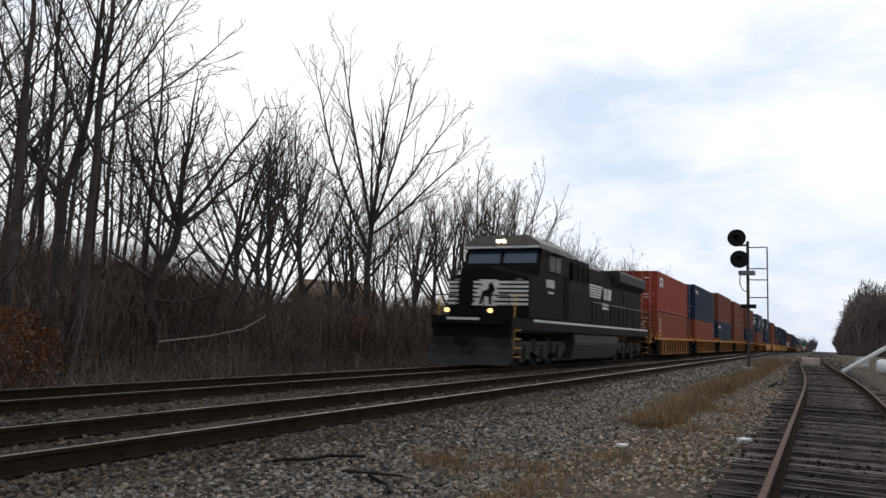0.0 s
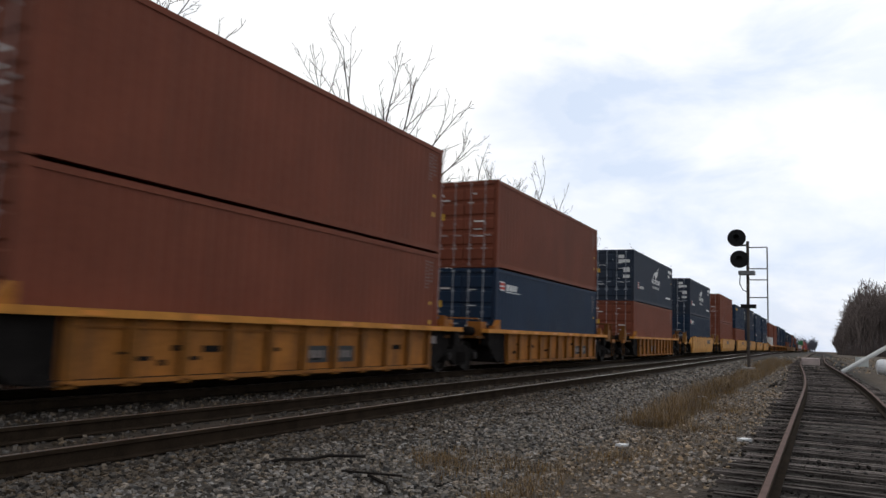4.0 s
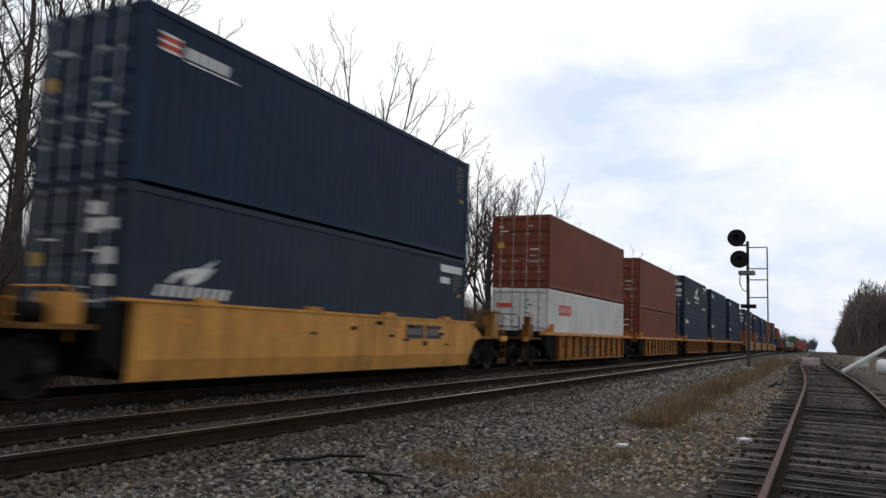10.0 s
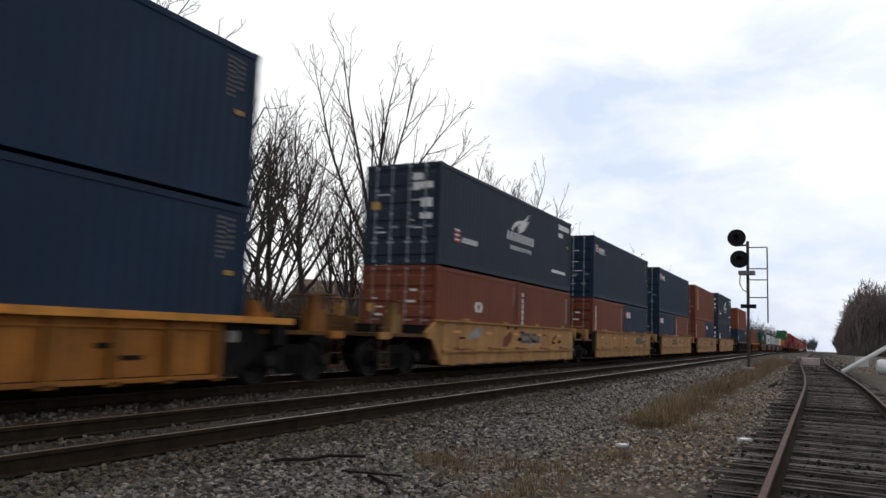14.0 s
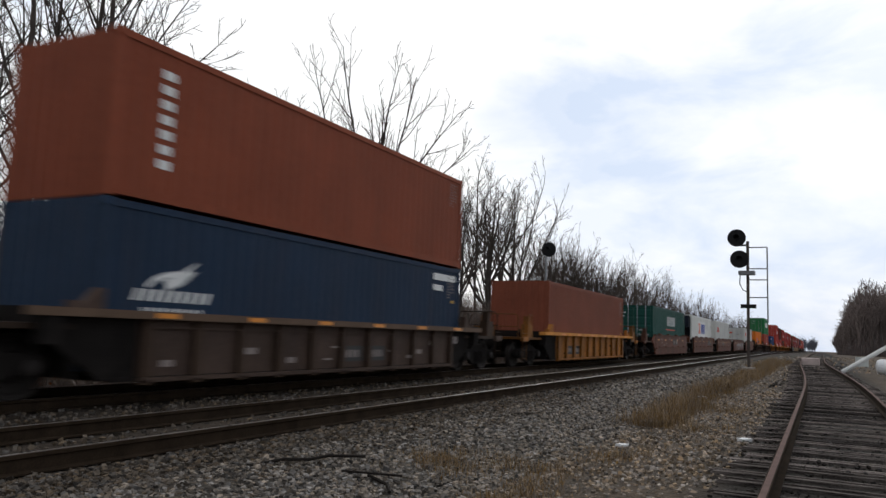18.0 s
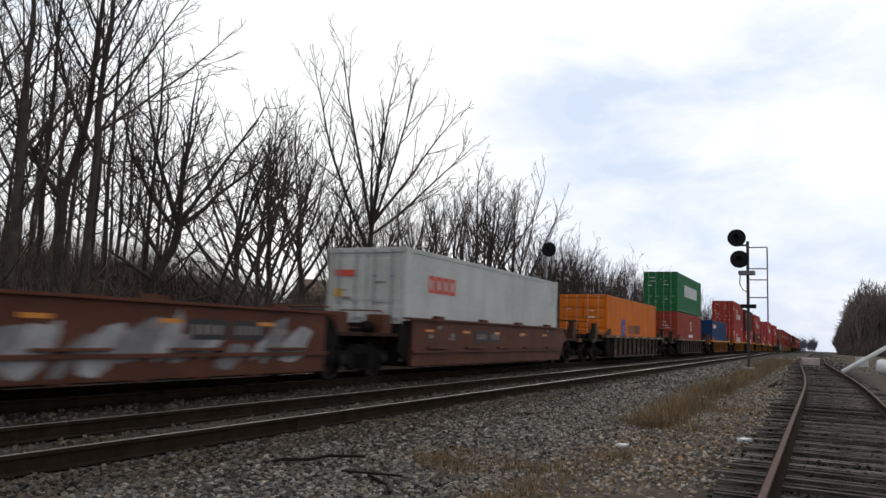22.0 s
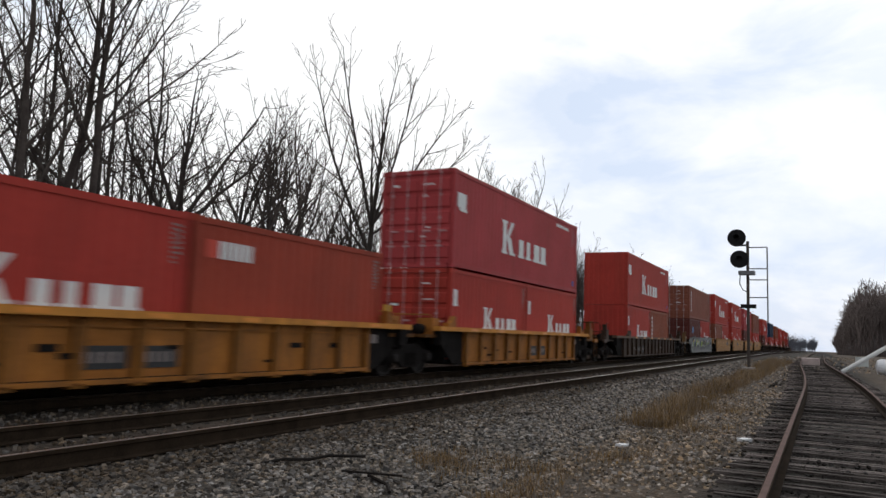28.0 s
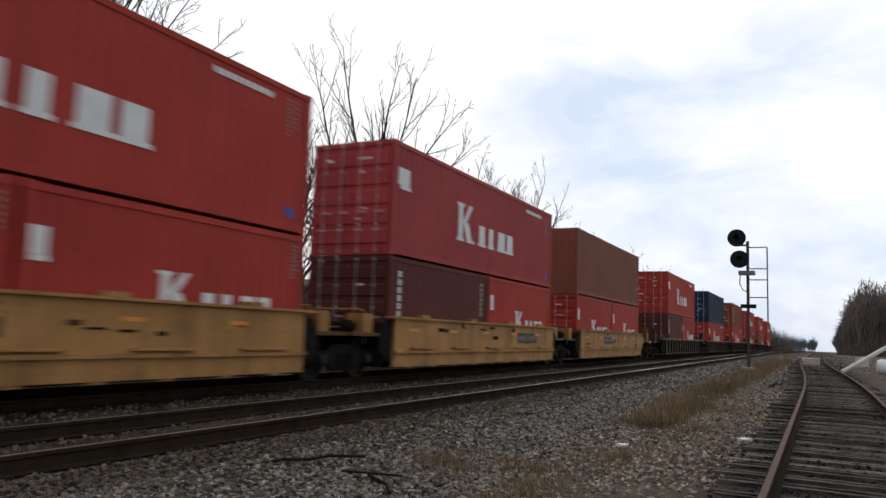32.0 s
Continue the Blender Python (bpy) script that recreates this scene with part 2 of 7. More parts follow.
def build_ground():
    xs = [-3000, -1500, -700, -400, -200, -120, -80, -60, -45, -35, -30] + [-26 + 0.5 * i for i in range(22)] + [-15 + 0.25 * i for i in range(80)] + \
         [5 + 1.0 * i for i in range(16)] + [24, 30, 40, 60, 90, 150, 300, 700, 1500, 3000]
    ys = [-3000, -1200, -500, -200, -100, -60, -40, -30] + [-25 + 2.5 * i for i in range(9)] + [0.3 * i for i in range(100)] + \
         [30 + 1.5 * i for i in range(40)] + [95, 105, 120, 140, 170, 200, 250, 320, 400, 550, 800, 1200, 2000, 3000]
    xs, ys = sorted(set(xs)), sorted(set(ys))
    vs, fs = [], []
    for y in ys:
        for x in xs:
            z = ground_z(x, y)
            if abs(x) < 60 and abs(y) < 100:
                amp = 0.03 if -15 < x < 5 else 0.15
                if -12.3 < x < -4.8:
                    amp = 0.012
                z += amp * noise.noise((x * 0.9, y * 0.9, 0.3)) + 0.35 * amp * noise.noise((x * 4, y * 4, 1.3))
            vs.append((x, y, z))
    w = len(xs)
    for j in range(len(ys) - 1):
        for i in range(w - 1):
            fs.append((j * w + i, j * w + i + 1, (j + 1) * w + i + 1, (j + 1) * w + i))
    me = bpy.data.meshes.new("ground")
    me.from_pydata(vs, [], fs)
    for p in me.polygons:
        p.use_smooth = True
    me.materials.append(ground_material())
    tagged(new("ground", me), "gravel trackside ground with dirt, leaf litter and dry patches", "ground", kind="structure")


def ground_material():
    m = bpy.data.materials.new("trackside_ground")
    m.use_nodes = True
    ns, ls = m.node_tree.nodes, m.node_tree.links
    b = ns["Principled BSDF"]
    b.inputs["Roughness"].default_value, b.inputs["Specular IOR Level"].default_value = 0.95, 0.15
    co = ns.new("ShaderNodeNewGeometry")
    sep = ns.new("ShaderNodeSeparateXYZ")
    ls.new(co.outputs["Position"], sep.inputs[0])
    fine = ns.new("ShaderNodeTexVoronoi")
    fine.inputs["Scale"].default_value = 19
    ls.new(co.outputs["Position"], fine.inputs["Vector"])
    big = ns.new("ShaderNodeTexNoise")
    big.inputs["Scale"].default_value, big.inputs["Detail"].default_value = 0.8, 6
    ls.new(co.outputs["Position"], big.inputs["Vector"])
    stone = ns.new("ShaderNodeValToRGB")
    stone.color_ramp.elements[0].color, stone.color_ramp.elements[1].color = (0.012, 0.010, 0.008, 1), (0.066, 0.057, 0.047, 1)
    hue = ns.new("ShaderNodeSeparateColor")
    ls.new(fine.outputs["Color"], hue.inputs[0])
    ls.new(hue.outputs[0], stone.inputs["Fac"])
    soil = ns.new("ShaderNodeValToRGB")
    soil.color_ramp.elements[0].color, soil.color_ramp.elements[1].color = (0.036, 0.026, 0.018, 1), (0.130, 0.096, 0.066, 1)
    fine2 = ns.new("ShaderNodeTexNoise")
    fine2.inputs["Scale"].default_value, fine2.inputs["Detail"].default_value = 13, 8
    ls.new(co.outputs["Position"], fine2.inputs["Vector"])
    ls.new(fine2.outputs["Fac"], soil.inputs["Fac"])
    soil.color_ramp.elements[0].position, soil.color_ramp.elements[1].position = 0.3, 0.75
    # soil takes over away from the ballast, in patches
    side = ns.new("ShaderNodeMapRange")
    for k, v in (("From Min", -4.2), ("From Max", -2.0), ("To Min", -0.1), ("To Max", 0.75)):
        side.inputs[k].default_value = v
    ls.new(sep.outputs[0], side.inputs["Value"])
    west = ns.new("ShaderNodeMapRange")
    for k, v in (("From Min", -13.4), ("From Max", -14.8), ("To Min", 0.0), ("To Max", 1.0)):
        west.inputs[k].default_value = v
    ls.new(sep.outputs[0], west.inputs["Value"])
    both = ns.new("ShaderNodeMath")
    both.operation = "MAXIMUM"
    ls.new(side.outputs["Result"], both.inputs[0])
    ls.new(west.outputs["Result"], both.inputs[1])
    mixf = ns.new("ShaderNodeMath")
    mixf.operation = "MULTIPLY_ADD"
    mixf.inputs[1].default_value, mixf.use_clamp = 1.4, True
    sub = ns.new("ShaderNodeMath")
    sub.operation = "SUBTRACT"
    sub.inputs[1].default_value = 0.5
    ls.new(big.outputs["Fac"], sub.inputs[0])
    ls.new(sub.outputs[0], mixf.inputs[0])
    ls.new(both.outputs[0], mixf.inputs[2])
    # darker brown ground from the near main track westwards
    track_side = ns.new("ShaderNodeMapRange")
    for k, v in (("From Min", -4.7), ("From Max", -5.3), ("To Min", 0.0), ("To Max", 0.75)):
        track_side.inputs[k].default_value = v
    ls.new(sep.outputs[0], track_side.inputs["Value"])
    track_tone = ns.new("ShaderNodeMix")
    track_tone.data_type = "RGBA"
    track_tone.inputs[7].default_value = (0.034, 0.025, 0.018, 1)
    ls.new(track_side.outputs["Result"], track_tone.inputs[0])
    ls.new(stone.outputs["Color"], track_tone.inputs[6])
    mx = ns.new("ShaderNodeMix")
    mx.data_type = "RGBA"
    ls.new(mixf.outputs[0], mx.inputs[0])
    ls.new(track_tone.outputs[2], mx.inputs[6])
    ls.new(soil.outputs["Color"], mx.inputs[7])
    # dark bed under the siding: shade between the ties put into the ground colour
    off = ns.new("ShaderNodeMath")
    off.operation = "SUBTRACT"
    off.inputs[1].default_value = SIDE_X
    ls.new(sep.outputs[0], off.inputs[0])
    away = ns.new("ShaderNodeMath")
    away.operation = "ABSOLUTE"
    ls.new(off.outputs[0], away.inputs[0])
    bed = ns.new("ShaderNodeMapRange")
    for k, v in (("From Min", 1.1), ("From Max", 1.6), ("To Min", 0.9), ("To Max", 0.0)):
        bed.inputs[k].default_value = v
    ls.new(away.outputs[0], bed.inputs["Value"])
    gap_shade = ns.new("ShaderNodeMix")
    gap_shade.data_type = "RGBA"
    gap_shade.inputs[7].default_value = (0.016, 0.014, 0.012, 1)
    ls.new(bed.outputs["Result"], gap_shade.inputs[0])
    ls.new(mx.outputs[2], gap_shade.inputs[6])
    ls.new(gap_shade.outputs[2], b.inputs["Base Color"])
    bp = ns.new("ShaderNodeBump")
    bp.inputs["Strength"].default_value, bp.inputs["Distance"].default_value = 0.8, 0.03
    ls.new(fine.outputs["Distance"], bp.inputs["Height"])
    bp.invert = True
    ls.new(bp.outputs["Normal"], b.inputs["Normal"])
    return m


build_ground()

# ---- tracks ----
RAIL_OUT = ((-0.07, -0.172), (0.07, -0.172), (0.07, -0.16), (0.012, -0.145), (0.010, -0.05), (0.036, -0.036), (0.036, -0.004), (0.026, 0.0),
            (-0.026, 0.0), (-0.036, -0.004), (-0.036, -0.036), (-0.010, -0.05), (-0.012, -0.145), (-0.07, -0.16))


def rail(parent, name, path, head):
    """Sweeps the rail section along (x, y) points; the running band gets the head material."""
    me = bpy.data.meshes.new(name)
    vs, fs, mi = [], [], []
    n = len(RAIL_OUT)
    for x, y in path:
        vs += [(x + a, y, z + grade(y)) for a, z in RAIL_OUT]
    for k in range(len(path) - 1):
        for i in range(n):
            fs.append((k * n + i, k * n + (i + 1) % n, (k + 1) * n + (i + 1) % n, (k + 1) * n + i))
            mi.append(1 if i == 7 else 0)
    fs += [tuple(range(n))[::-1], tuple(range(len(vs) - n, len(vs)))]
    mi += [0, 0]
    me.from_pydata(vs, [], fs)
    me.materials.append(M_RAIL)
    me.materials.append(head)
    me.polygons.foreach_set("material_index", mi)
    ob = new(name, me)
    ob.parent = parent
    return ob


def tie_mesh(seed):
    def make():
        rng = random.Random(seed)
        bm = bmesh.new()
        w = 0.088
        cuts = [-w, -w * 0.3 + rng.uniform(-0.02, 0.02), w * 0.35 + rng.uniform(-0.02, 0.02), w]
        for y0, y1 in zip(cuts, cuts[1:]):      # split lengthwise by weather
            top_z, e0, e1 = -0.178 + rng.uniform(-0.016, 0.004), rng.uniform(-0.07, 0.05), rng.uniform(-0.05, 0.07)
            mid = rng.uniform(-0.5, 0.5)
            out = ((-1.3 + e0, -0.34), (-1.3 + e0, top_z - 0.03), (-1.26 + e0, top_z), (mid, top_z - rng.uniform(0, 0.012)), (1.26 + e1, top_z), (1.3 + e1, top_z - 0.03), (1.3 + e1, -0.34))
            prism_y(bm, out, y0 + 0.004, y1 - 0.004)
        return to_mesh("tie", bm, M_TIE)
    return make


def build_track(name, label, xf, y0, y1, tie0, tie1, pitch, head, drop=0.0):
    top = tagged(new(name), label, "track", kind="structure")
    step = 2.0
    ys = [y0 + step * i for i in range(int((min(y1, 140) - y0) / step) + 1)] + ([140.0 + 20 * i for i in range(1, int((y1 - 140) / 20) + 1)] if y1 > 140 else [])
    for s in (-1, 1):
        rail(top, "rail", [(xf(y) + s * GAUGE, y) for y in ys], head)
    rng = random.Random(name)
    y = tie0
    while y < tie1:
        ob = put("tie", ("tie", rng.randrange(6)), tie_mesh(rng.randrange(1000)), top, (xf(y) + rng.uniform(-0.12, 0.12), y, -drop + rng.uniform(-0.030, 0.0)))
        ob.rotation_euler = (0, 0, rng.uniform(-0.035, 0.035) - (math.atan2(xf(y + 1) - xf(y), 1)))
        y += pitch * rng.uniform(0.93, 1.07)
    return top


build_track("track_main_far", "main line track with worn steel rails on stone ballast", lambda y: TRAIN_X, -40, 1600, -4, 60, 0.53, M_RAILHEAD, 0.015)
build_track("track_main_near", "empty main line track with worn rails on stone ballast", lambda y: NEAR_X, -40, 1600, -4, 70, 0.53, M_RAILHEAD, 0.012)
build_track("track_siding", "rusty siding track on exposed weathered wooden ties", siding_x, -12, 400, -6, 90, 0.535, M_RUSTHEAD, 0.0)

# ---- train: containers ----
PAINTS = {
    "rust": ("rust_brown_container_paint", (0.176, 0.053, 0.030)), "orangerust": ("orange_brown_container_paint", (0.228, 0.057, 0.027)),
    "red": ("bright_red_container_paint", (0.37, 0.044, 0.032)), "pink": ("faded_red_container_paint", (0.36, 0.052, 0.055)),
    "leasered": ("red_orange_container_paint", (0.30, 0.050, 0.028)), "maroon": ("dark_maroon_container_paint", (0.096, 0.026, 0.021)),
    "brown": ("brown_container_paint", (0.21, 0.070, 0.045)), "navy": ("navy_blue_container_paint", (0.0155, 0.0310, 0.0600)),
    "slate": ("dark_slate_container_paint", (0.0265, 0.0370, 0.0565)), "white": ("off_white_container_paint", (0.62, 0.62, 0.58)),
    "grey": ("light_grey_container_paint", (0.50, 0.50, 0.47)), "teal": ("dark_green_container_paint", (0.012, 0.062, 0.050)),
    "green": ("green_container_paint", (0.020, 0.15, 0.055)), "orange": ("orange_container_paint", (0.62, 0.155, 0.014)),
    "blue": ("blue_container_paint", (0.013, 0.042, 0.120))}
WORDS = {"rust": "rust-brown", "orangerust": "orange-brown", "red": "bright red", "pink": "faded red", "leasered": "red-orange", "maroon": "dark maroon",
         "brown": "brown", "navy": "navy blue", "slate": "dark slate-blue", "white": "off-white", "grey": "light grey", "teal": "dark green",
         "green": "green", "orange": "orange", "blue": "blue"}
HC, ST = 2.896, 2.591     # high and standard container heights
BOX_W = 1.22              # half width


def corrugated(L, H, m, key):
    """Side wall with trapezoid ribs, in the plane x = 0, facing +x; pale boxes have shallow ribs."""
    deep = -0.005 if key[0] in ("white", "grey") else -0.016

    def make():
        bm = bmesh.new()
        y0, y1, z0, z1 = 0.10, L - 0.10, 0.15, H - 0.11
        n = round((y1 - y0) / 0.278)
        p = (y1 - y0) / n
        prof = []
        for i in range(n):
            a = y0 + i * p
            prof += [(a, 0.0), (a + p * 0.28, 0.0), (a + p * 0.42, deep), (a + p * 0.86, deep)]
        prof.append((y1, 0.0))
        lo = [bm.verts.new((x, y, z0)) for y, x in prof]
        hi = [bm.verts.new((x, y, z1)) for y, x in prof]
        for i in range(len(prof) - 1):
            bm.faces.new((lo[i], lo[i + 1], hi[i + 1], hi[i]))
        return to_mesh("side_panel", bm, m)
    return make


def container(color, L, H, doors=True, marks="", label=""):
    """Container with its near end at y = 0 and its floor at z = 0."""
    mname, rgb = PAINTS[color]
    m = paint(mname, rgb)
    size = "short" if L < 7 else "long"
    top = tagged(new("shipping_container"), label or "%s corrugated steel %s container carried by the train" % (WORDS[color], size), "container", "containers on the train")
    k = (color, L, H)
    W = BOX_W
    for s in (1, -1):
        put("side_panel", ("side", *k), corrugated(L, H, m, k), top, (s * (W - 0.012), L if s < 0 else 0, 0), turn=math.pi if s < 0 else 0)
        for e in (0, 1):
            put("corner_post", ("post", color, H), block("corner_post", -0.06, 0.06, -0.07, 0.07, 0.11, H - 0.11, m), top, (s * (W - 0.06), 0.09 if e == 0 else L - 0.09, 0))
            for z in (0.0, H - 0.118):
                if s > 0 or e == 0:
                    put("corner_casting", ("cast", color), block("corner_casting", -0.089, 0.089, -0.081, 0.081, 0, 0.118, m), top, (s * (W - 0.087), 0.081 if e == 0 else L - 0.081, z))
    put("bottom_rail", ("brail", *k), block("bottom_rail", -0.05, 0.05, 0.16, L - 0.16, 0.03, 0.17, m), top, (W - 0.05, 0, 0))
    put("top_rail", ("trail", *k), block("top_rail", -0.04, 0.04, 0.16, L - 0.16, H - 0.13, H - 0.02, m), top, (W - 0.04, 0, 0))

    def roof():
        bm = bmesh.new()
        n = round(L / 0.55)
        out = [(0.12, H - 0.07)]
        for i in range(n):
            a = 0.12 + (L - 0.24) * i / n
            b = 0.12 + (L - 0.24) * (i + 1) / n
            out += [(a, H - 0.015), (b - 0.09, H - 0.015), (b - 0.085, H - 0.035), (b - 0.005, H - 0.035)]
        out.append((L - 0.12, H - 0.07))
        prism(bm, out, -W + 0.06, W - 0.06)
        return to_mesh("roof_panel", bm, m)
    put("roof_panel", ("roof", *k), roof, top)

    def end_wall():
        bm = bmesh.new()
        n = 8
        w = (2 * W - 0.24) / n
        out = [(-W + 0.12, 0.03)]
        for i in range(n):
            a = -W + 0.12 + i * w
            out += [(a, -0.03), (a + w * 0.45, -0.03), (a + w * 0.55, -0.005), (a + w * 0.9, -0.005)]
        out += [(W - 0.12, -0.03), (W - 0.12, 0.03)]
        lo = [bm.verts.new((x, y, 0.0)) for x, y in out]
        hi = [bm.verts.new((x, y, H)) for x, y in out]
        bm.faces.new(lo[::-1])
        bm.faces.new(hi)
        for i in range(len(out)):
            bm.faces.new((lo[i], lo[(i + 1) % len(out)], hi[(i + 1) % len(out)], hi[i]))
        return to_mesh("end_wall", bm, m)
    put("end_wall", ("endw", color, H), end_wall, top, (0, L - 0.06, 0), turn=math.pi)
    if marks == "bluetext":
        cooling_end(top, H, m)
    elif not doors:
        put("end_wall", ("endw", color, H), end_wall, top, (0, 0.06, 0))
    else:
        put("door_sill", ("dsill", color), block("door_sill", -W + 0.12, W - 0.12, 0.0, 0.09, 0.0, 0.13, m), top)
        put("door_header", ("dsill", color), None, top, (0, 0, H - 0.13))

        def leaf():
            bm = bmesh.new()
            n, face = (2, 0.028) if color in ("white", "grey") else (5, 0.004)
            hgt = (H - 0.42) / n
            out = [(0.07, 0.14), (0.04, 0.14)]
            for i in range(n):
                out += [(0.04, 0.21 + i * hgt + 0.05), (face, 0.21 + i * hgt + 0.09), (face, 0.21 + (i + 1) * hgt - 0.09), (0.04, 0.21 + (i + 1) * hgt - 0.05)]
            out += [(0.04, H - 0.14), (0.07, H - 0.14)]
            prism(bm, out, -0.53, 0.53)
            return to_mesh("door", bm, m)

        def rod():
            bm = bmesh.new()
            tube(bm, [(0, -0.016, 0.05), (0, -0.016, H - 0.05)], 0.018, 6)
            for z in (0.1, 0.75, H * 0.5, H - 0.75, H - 0.1):
                box(bm, -0.045, 0.045, -0.015, 0.03, z - 0.035, z + 0.035)
            box(bm, -0.02, 0.24, -0.04, -0.014, 1.04, 1.09)
            box(bm, -0.10, 0.10, -0.03, 0.01, 0.60, 0.66)
            return to_mesh("lock_rod", bm, M_CHROME if color in ("navy", "slate", "blue", "grey", "white", "teal") else paint("door_gear_" + color, tuple(0.22 + 0.60 * c for c in rgb), dirt=0.25))
        for s in (-1, 1):
            d = put("door", ("door", color, H), leaf, top, (s * 0.545, 0, 0))
            for o in (-0.30, 0.22):
                put("lock_rod", ("rod", color, H), rod, d, (o, 0, 0))
        door_marks(top, color, H)
    side_marks(top, marks, color, L, H)
    return top


def cooling_end(top, H, m):
    """Machinery end of a refrigerated container with an orange generator hung on it."""
    W = BOX_W
    put("machine_panel", "mpanel", block("machine_panel", -W + 0.12, W - 0.12, 0.03, 0.12, 0.05, H - 0.05, M_BLACK), top)
    gen = put("generator", "gen", block("generator", -1.10, 0.34, -0.62, 0.02, H - 0.98, H - 0.06, paint("orange_generator_paint", (0.62, 0.16, 0.02), dirt=0.3)), top, label="orange box-shaped generator hung on the container end")
    bm = bmesh.new()
    for i in range(5):
        box(bm, -0.62, 0.02, -0.66, -0.60, H - 0.34 - 0.04 * i, H - 0.32 - 0.04 * i)
    part("vent", bm, M_BLACK, gen)
    bm = bmesh.new()
    box(bm, -1.14, 0.38, -0.66, 0.0, H - 1.06, H - 0.99)
    part("mounting_rail", bm, M_CHROME, gen)
    put("fuel_tank", "gtank", block("fuel_tank", 0.42, 1.06, -0.50, 0.02, H - 1.0, H - 0.08, paint("blue_black_paint", (0.012, 0.016, 0.026))), top, label="dark blue-black tank")
    for z in (0.45, 0.95, 1.45):
        put("grille", "grille", block("grille", -0.95, 0.55, -0.03, 0.02, 0.0, 0.34, M_STEEL), top, (0, 0, z - 0.1))
    put("fan_cover", "fancov", block("fan_cover", 0.62, 1.0, -0.08, 0.02, 0.75, 1.05, m), top, label="white fan cover")


def rects(items, m, side=True):
    """One mesh of thin plates: on the side wall (y0, y1, z0, z1 [, lean]) or on the end (x0, x1, z0, z1)."""
    bm = bmesh.new()
    for it in items:
        a, b, c, d = it[:4]
        lean = it[4] if len(it) > 4 else 0.0
        if side:
            prism(bm, ((a, c), (b, c), (b + lean, d), (a + lean, d)), 0.0, 0.006)
        else:
            prism_y(bm, ((a, c), (b, c), (b, d), (a, d)), -0.006, 0.0)
    return to_mesh("marking", bm, m)


def mark(parent, key, items, m, label="", side=True, name="marking"):
    at = (BOX_W - 0.010, 0, 0) if side else (0, 0.008, 0)
    tagged(put(name, ("mark", key), lambda: rects(items, m, side), parent, at, label), kind="stuff" if len(items) > 1 else "")


def door_marks(top, color, H):
    rng = random.Random(color + str(H))
    items = []
    for s in (-0.95, 0.14):
        z = H - 0.42
        while z > 0.8:
            if rng.random() < (0.55 if s > 0 else 0.3):
                w = rng.uniform(0.12, 0.42)
                h = rng.choice((0.03, 0.04, 0.05, 0.07))
                x = s + rng.uniform(0.0, 0.25)
                items.append((x, min(x + w, s + 0.82), z - h, z))
            z -= rng.uniform(0.17, 0.36)
    mark(top, ("doortext", color, H), items, M_WHITE if color not in ("white", "grey") else M_GREYMARK, "small white door marking bars", False)
    if color in ("white", "grey"):
        mark(top, ("doorname", color, H), [(-1.0, -0.35, H - 0.75, H - 0.58)], M_REDMARK, "orange-red marking bar", False)
    if color in ("navy", "slate", "rust", "red", "grey"):
        mark(top, ("doorsign", color, H), [(-1.0, -0.72, H - 1.30, H - 1.08)], M_YELLOWMARK, "yellow warning plate", False, "warning_plate")
    if color == "slate":
        mark(top, ("doorplate", color, H), [(0.34, 0.66, H - 0.50, H - 0.30), (0.34, 0.98, H - 0.74, H - 0.56), (0.62, 0.98, H - 1.28, H - 1.02), (0.60, 0.98, H - 1.62, H - 1.44)], M_WHITE, "white plates", False, "plate")


def vbars(y, w, z0, z1, n, duty=0.78):
    p = (z1 - z0) / n
    return [(y, y + w, z0 + i * p, z0 + i * p + p * duty) for i in range(n)]


def hbars(y0, y1, z0, z1, n, duty=0.8, lean=0.0):
    p = (y1 - y0) / n
    return [(y0 + i * p, y0 + i * p + p * duty, z0, z1, lean) for i in range(n)]


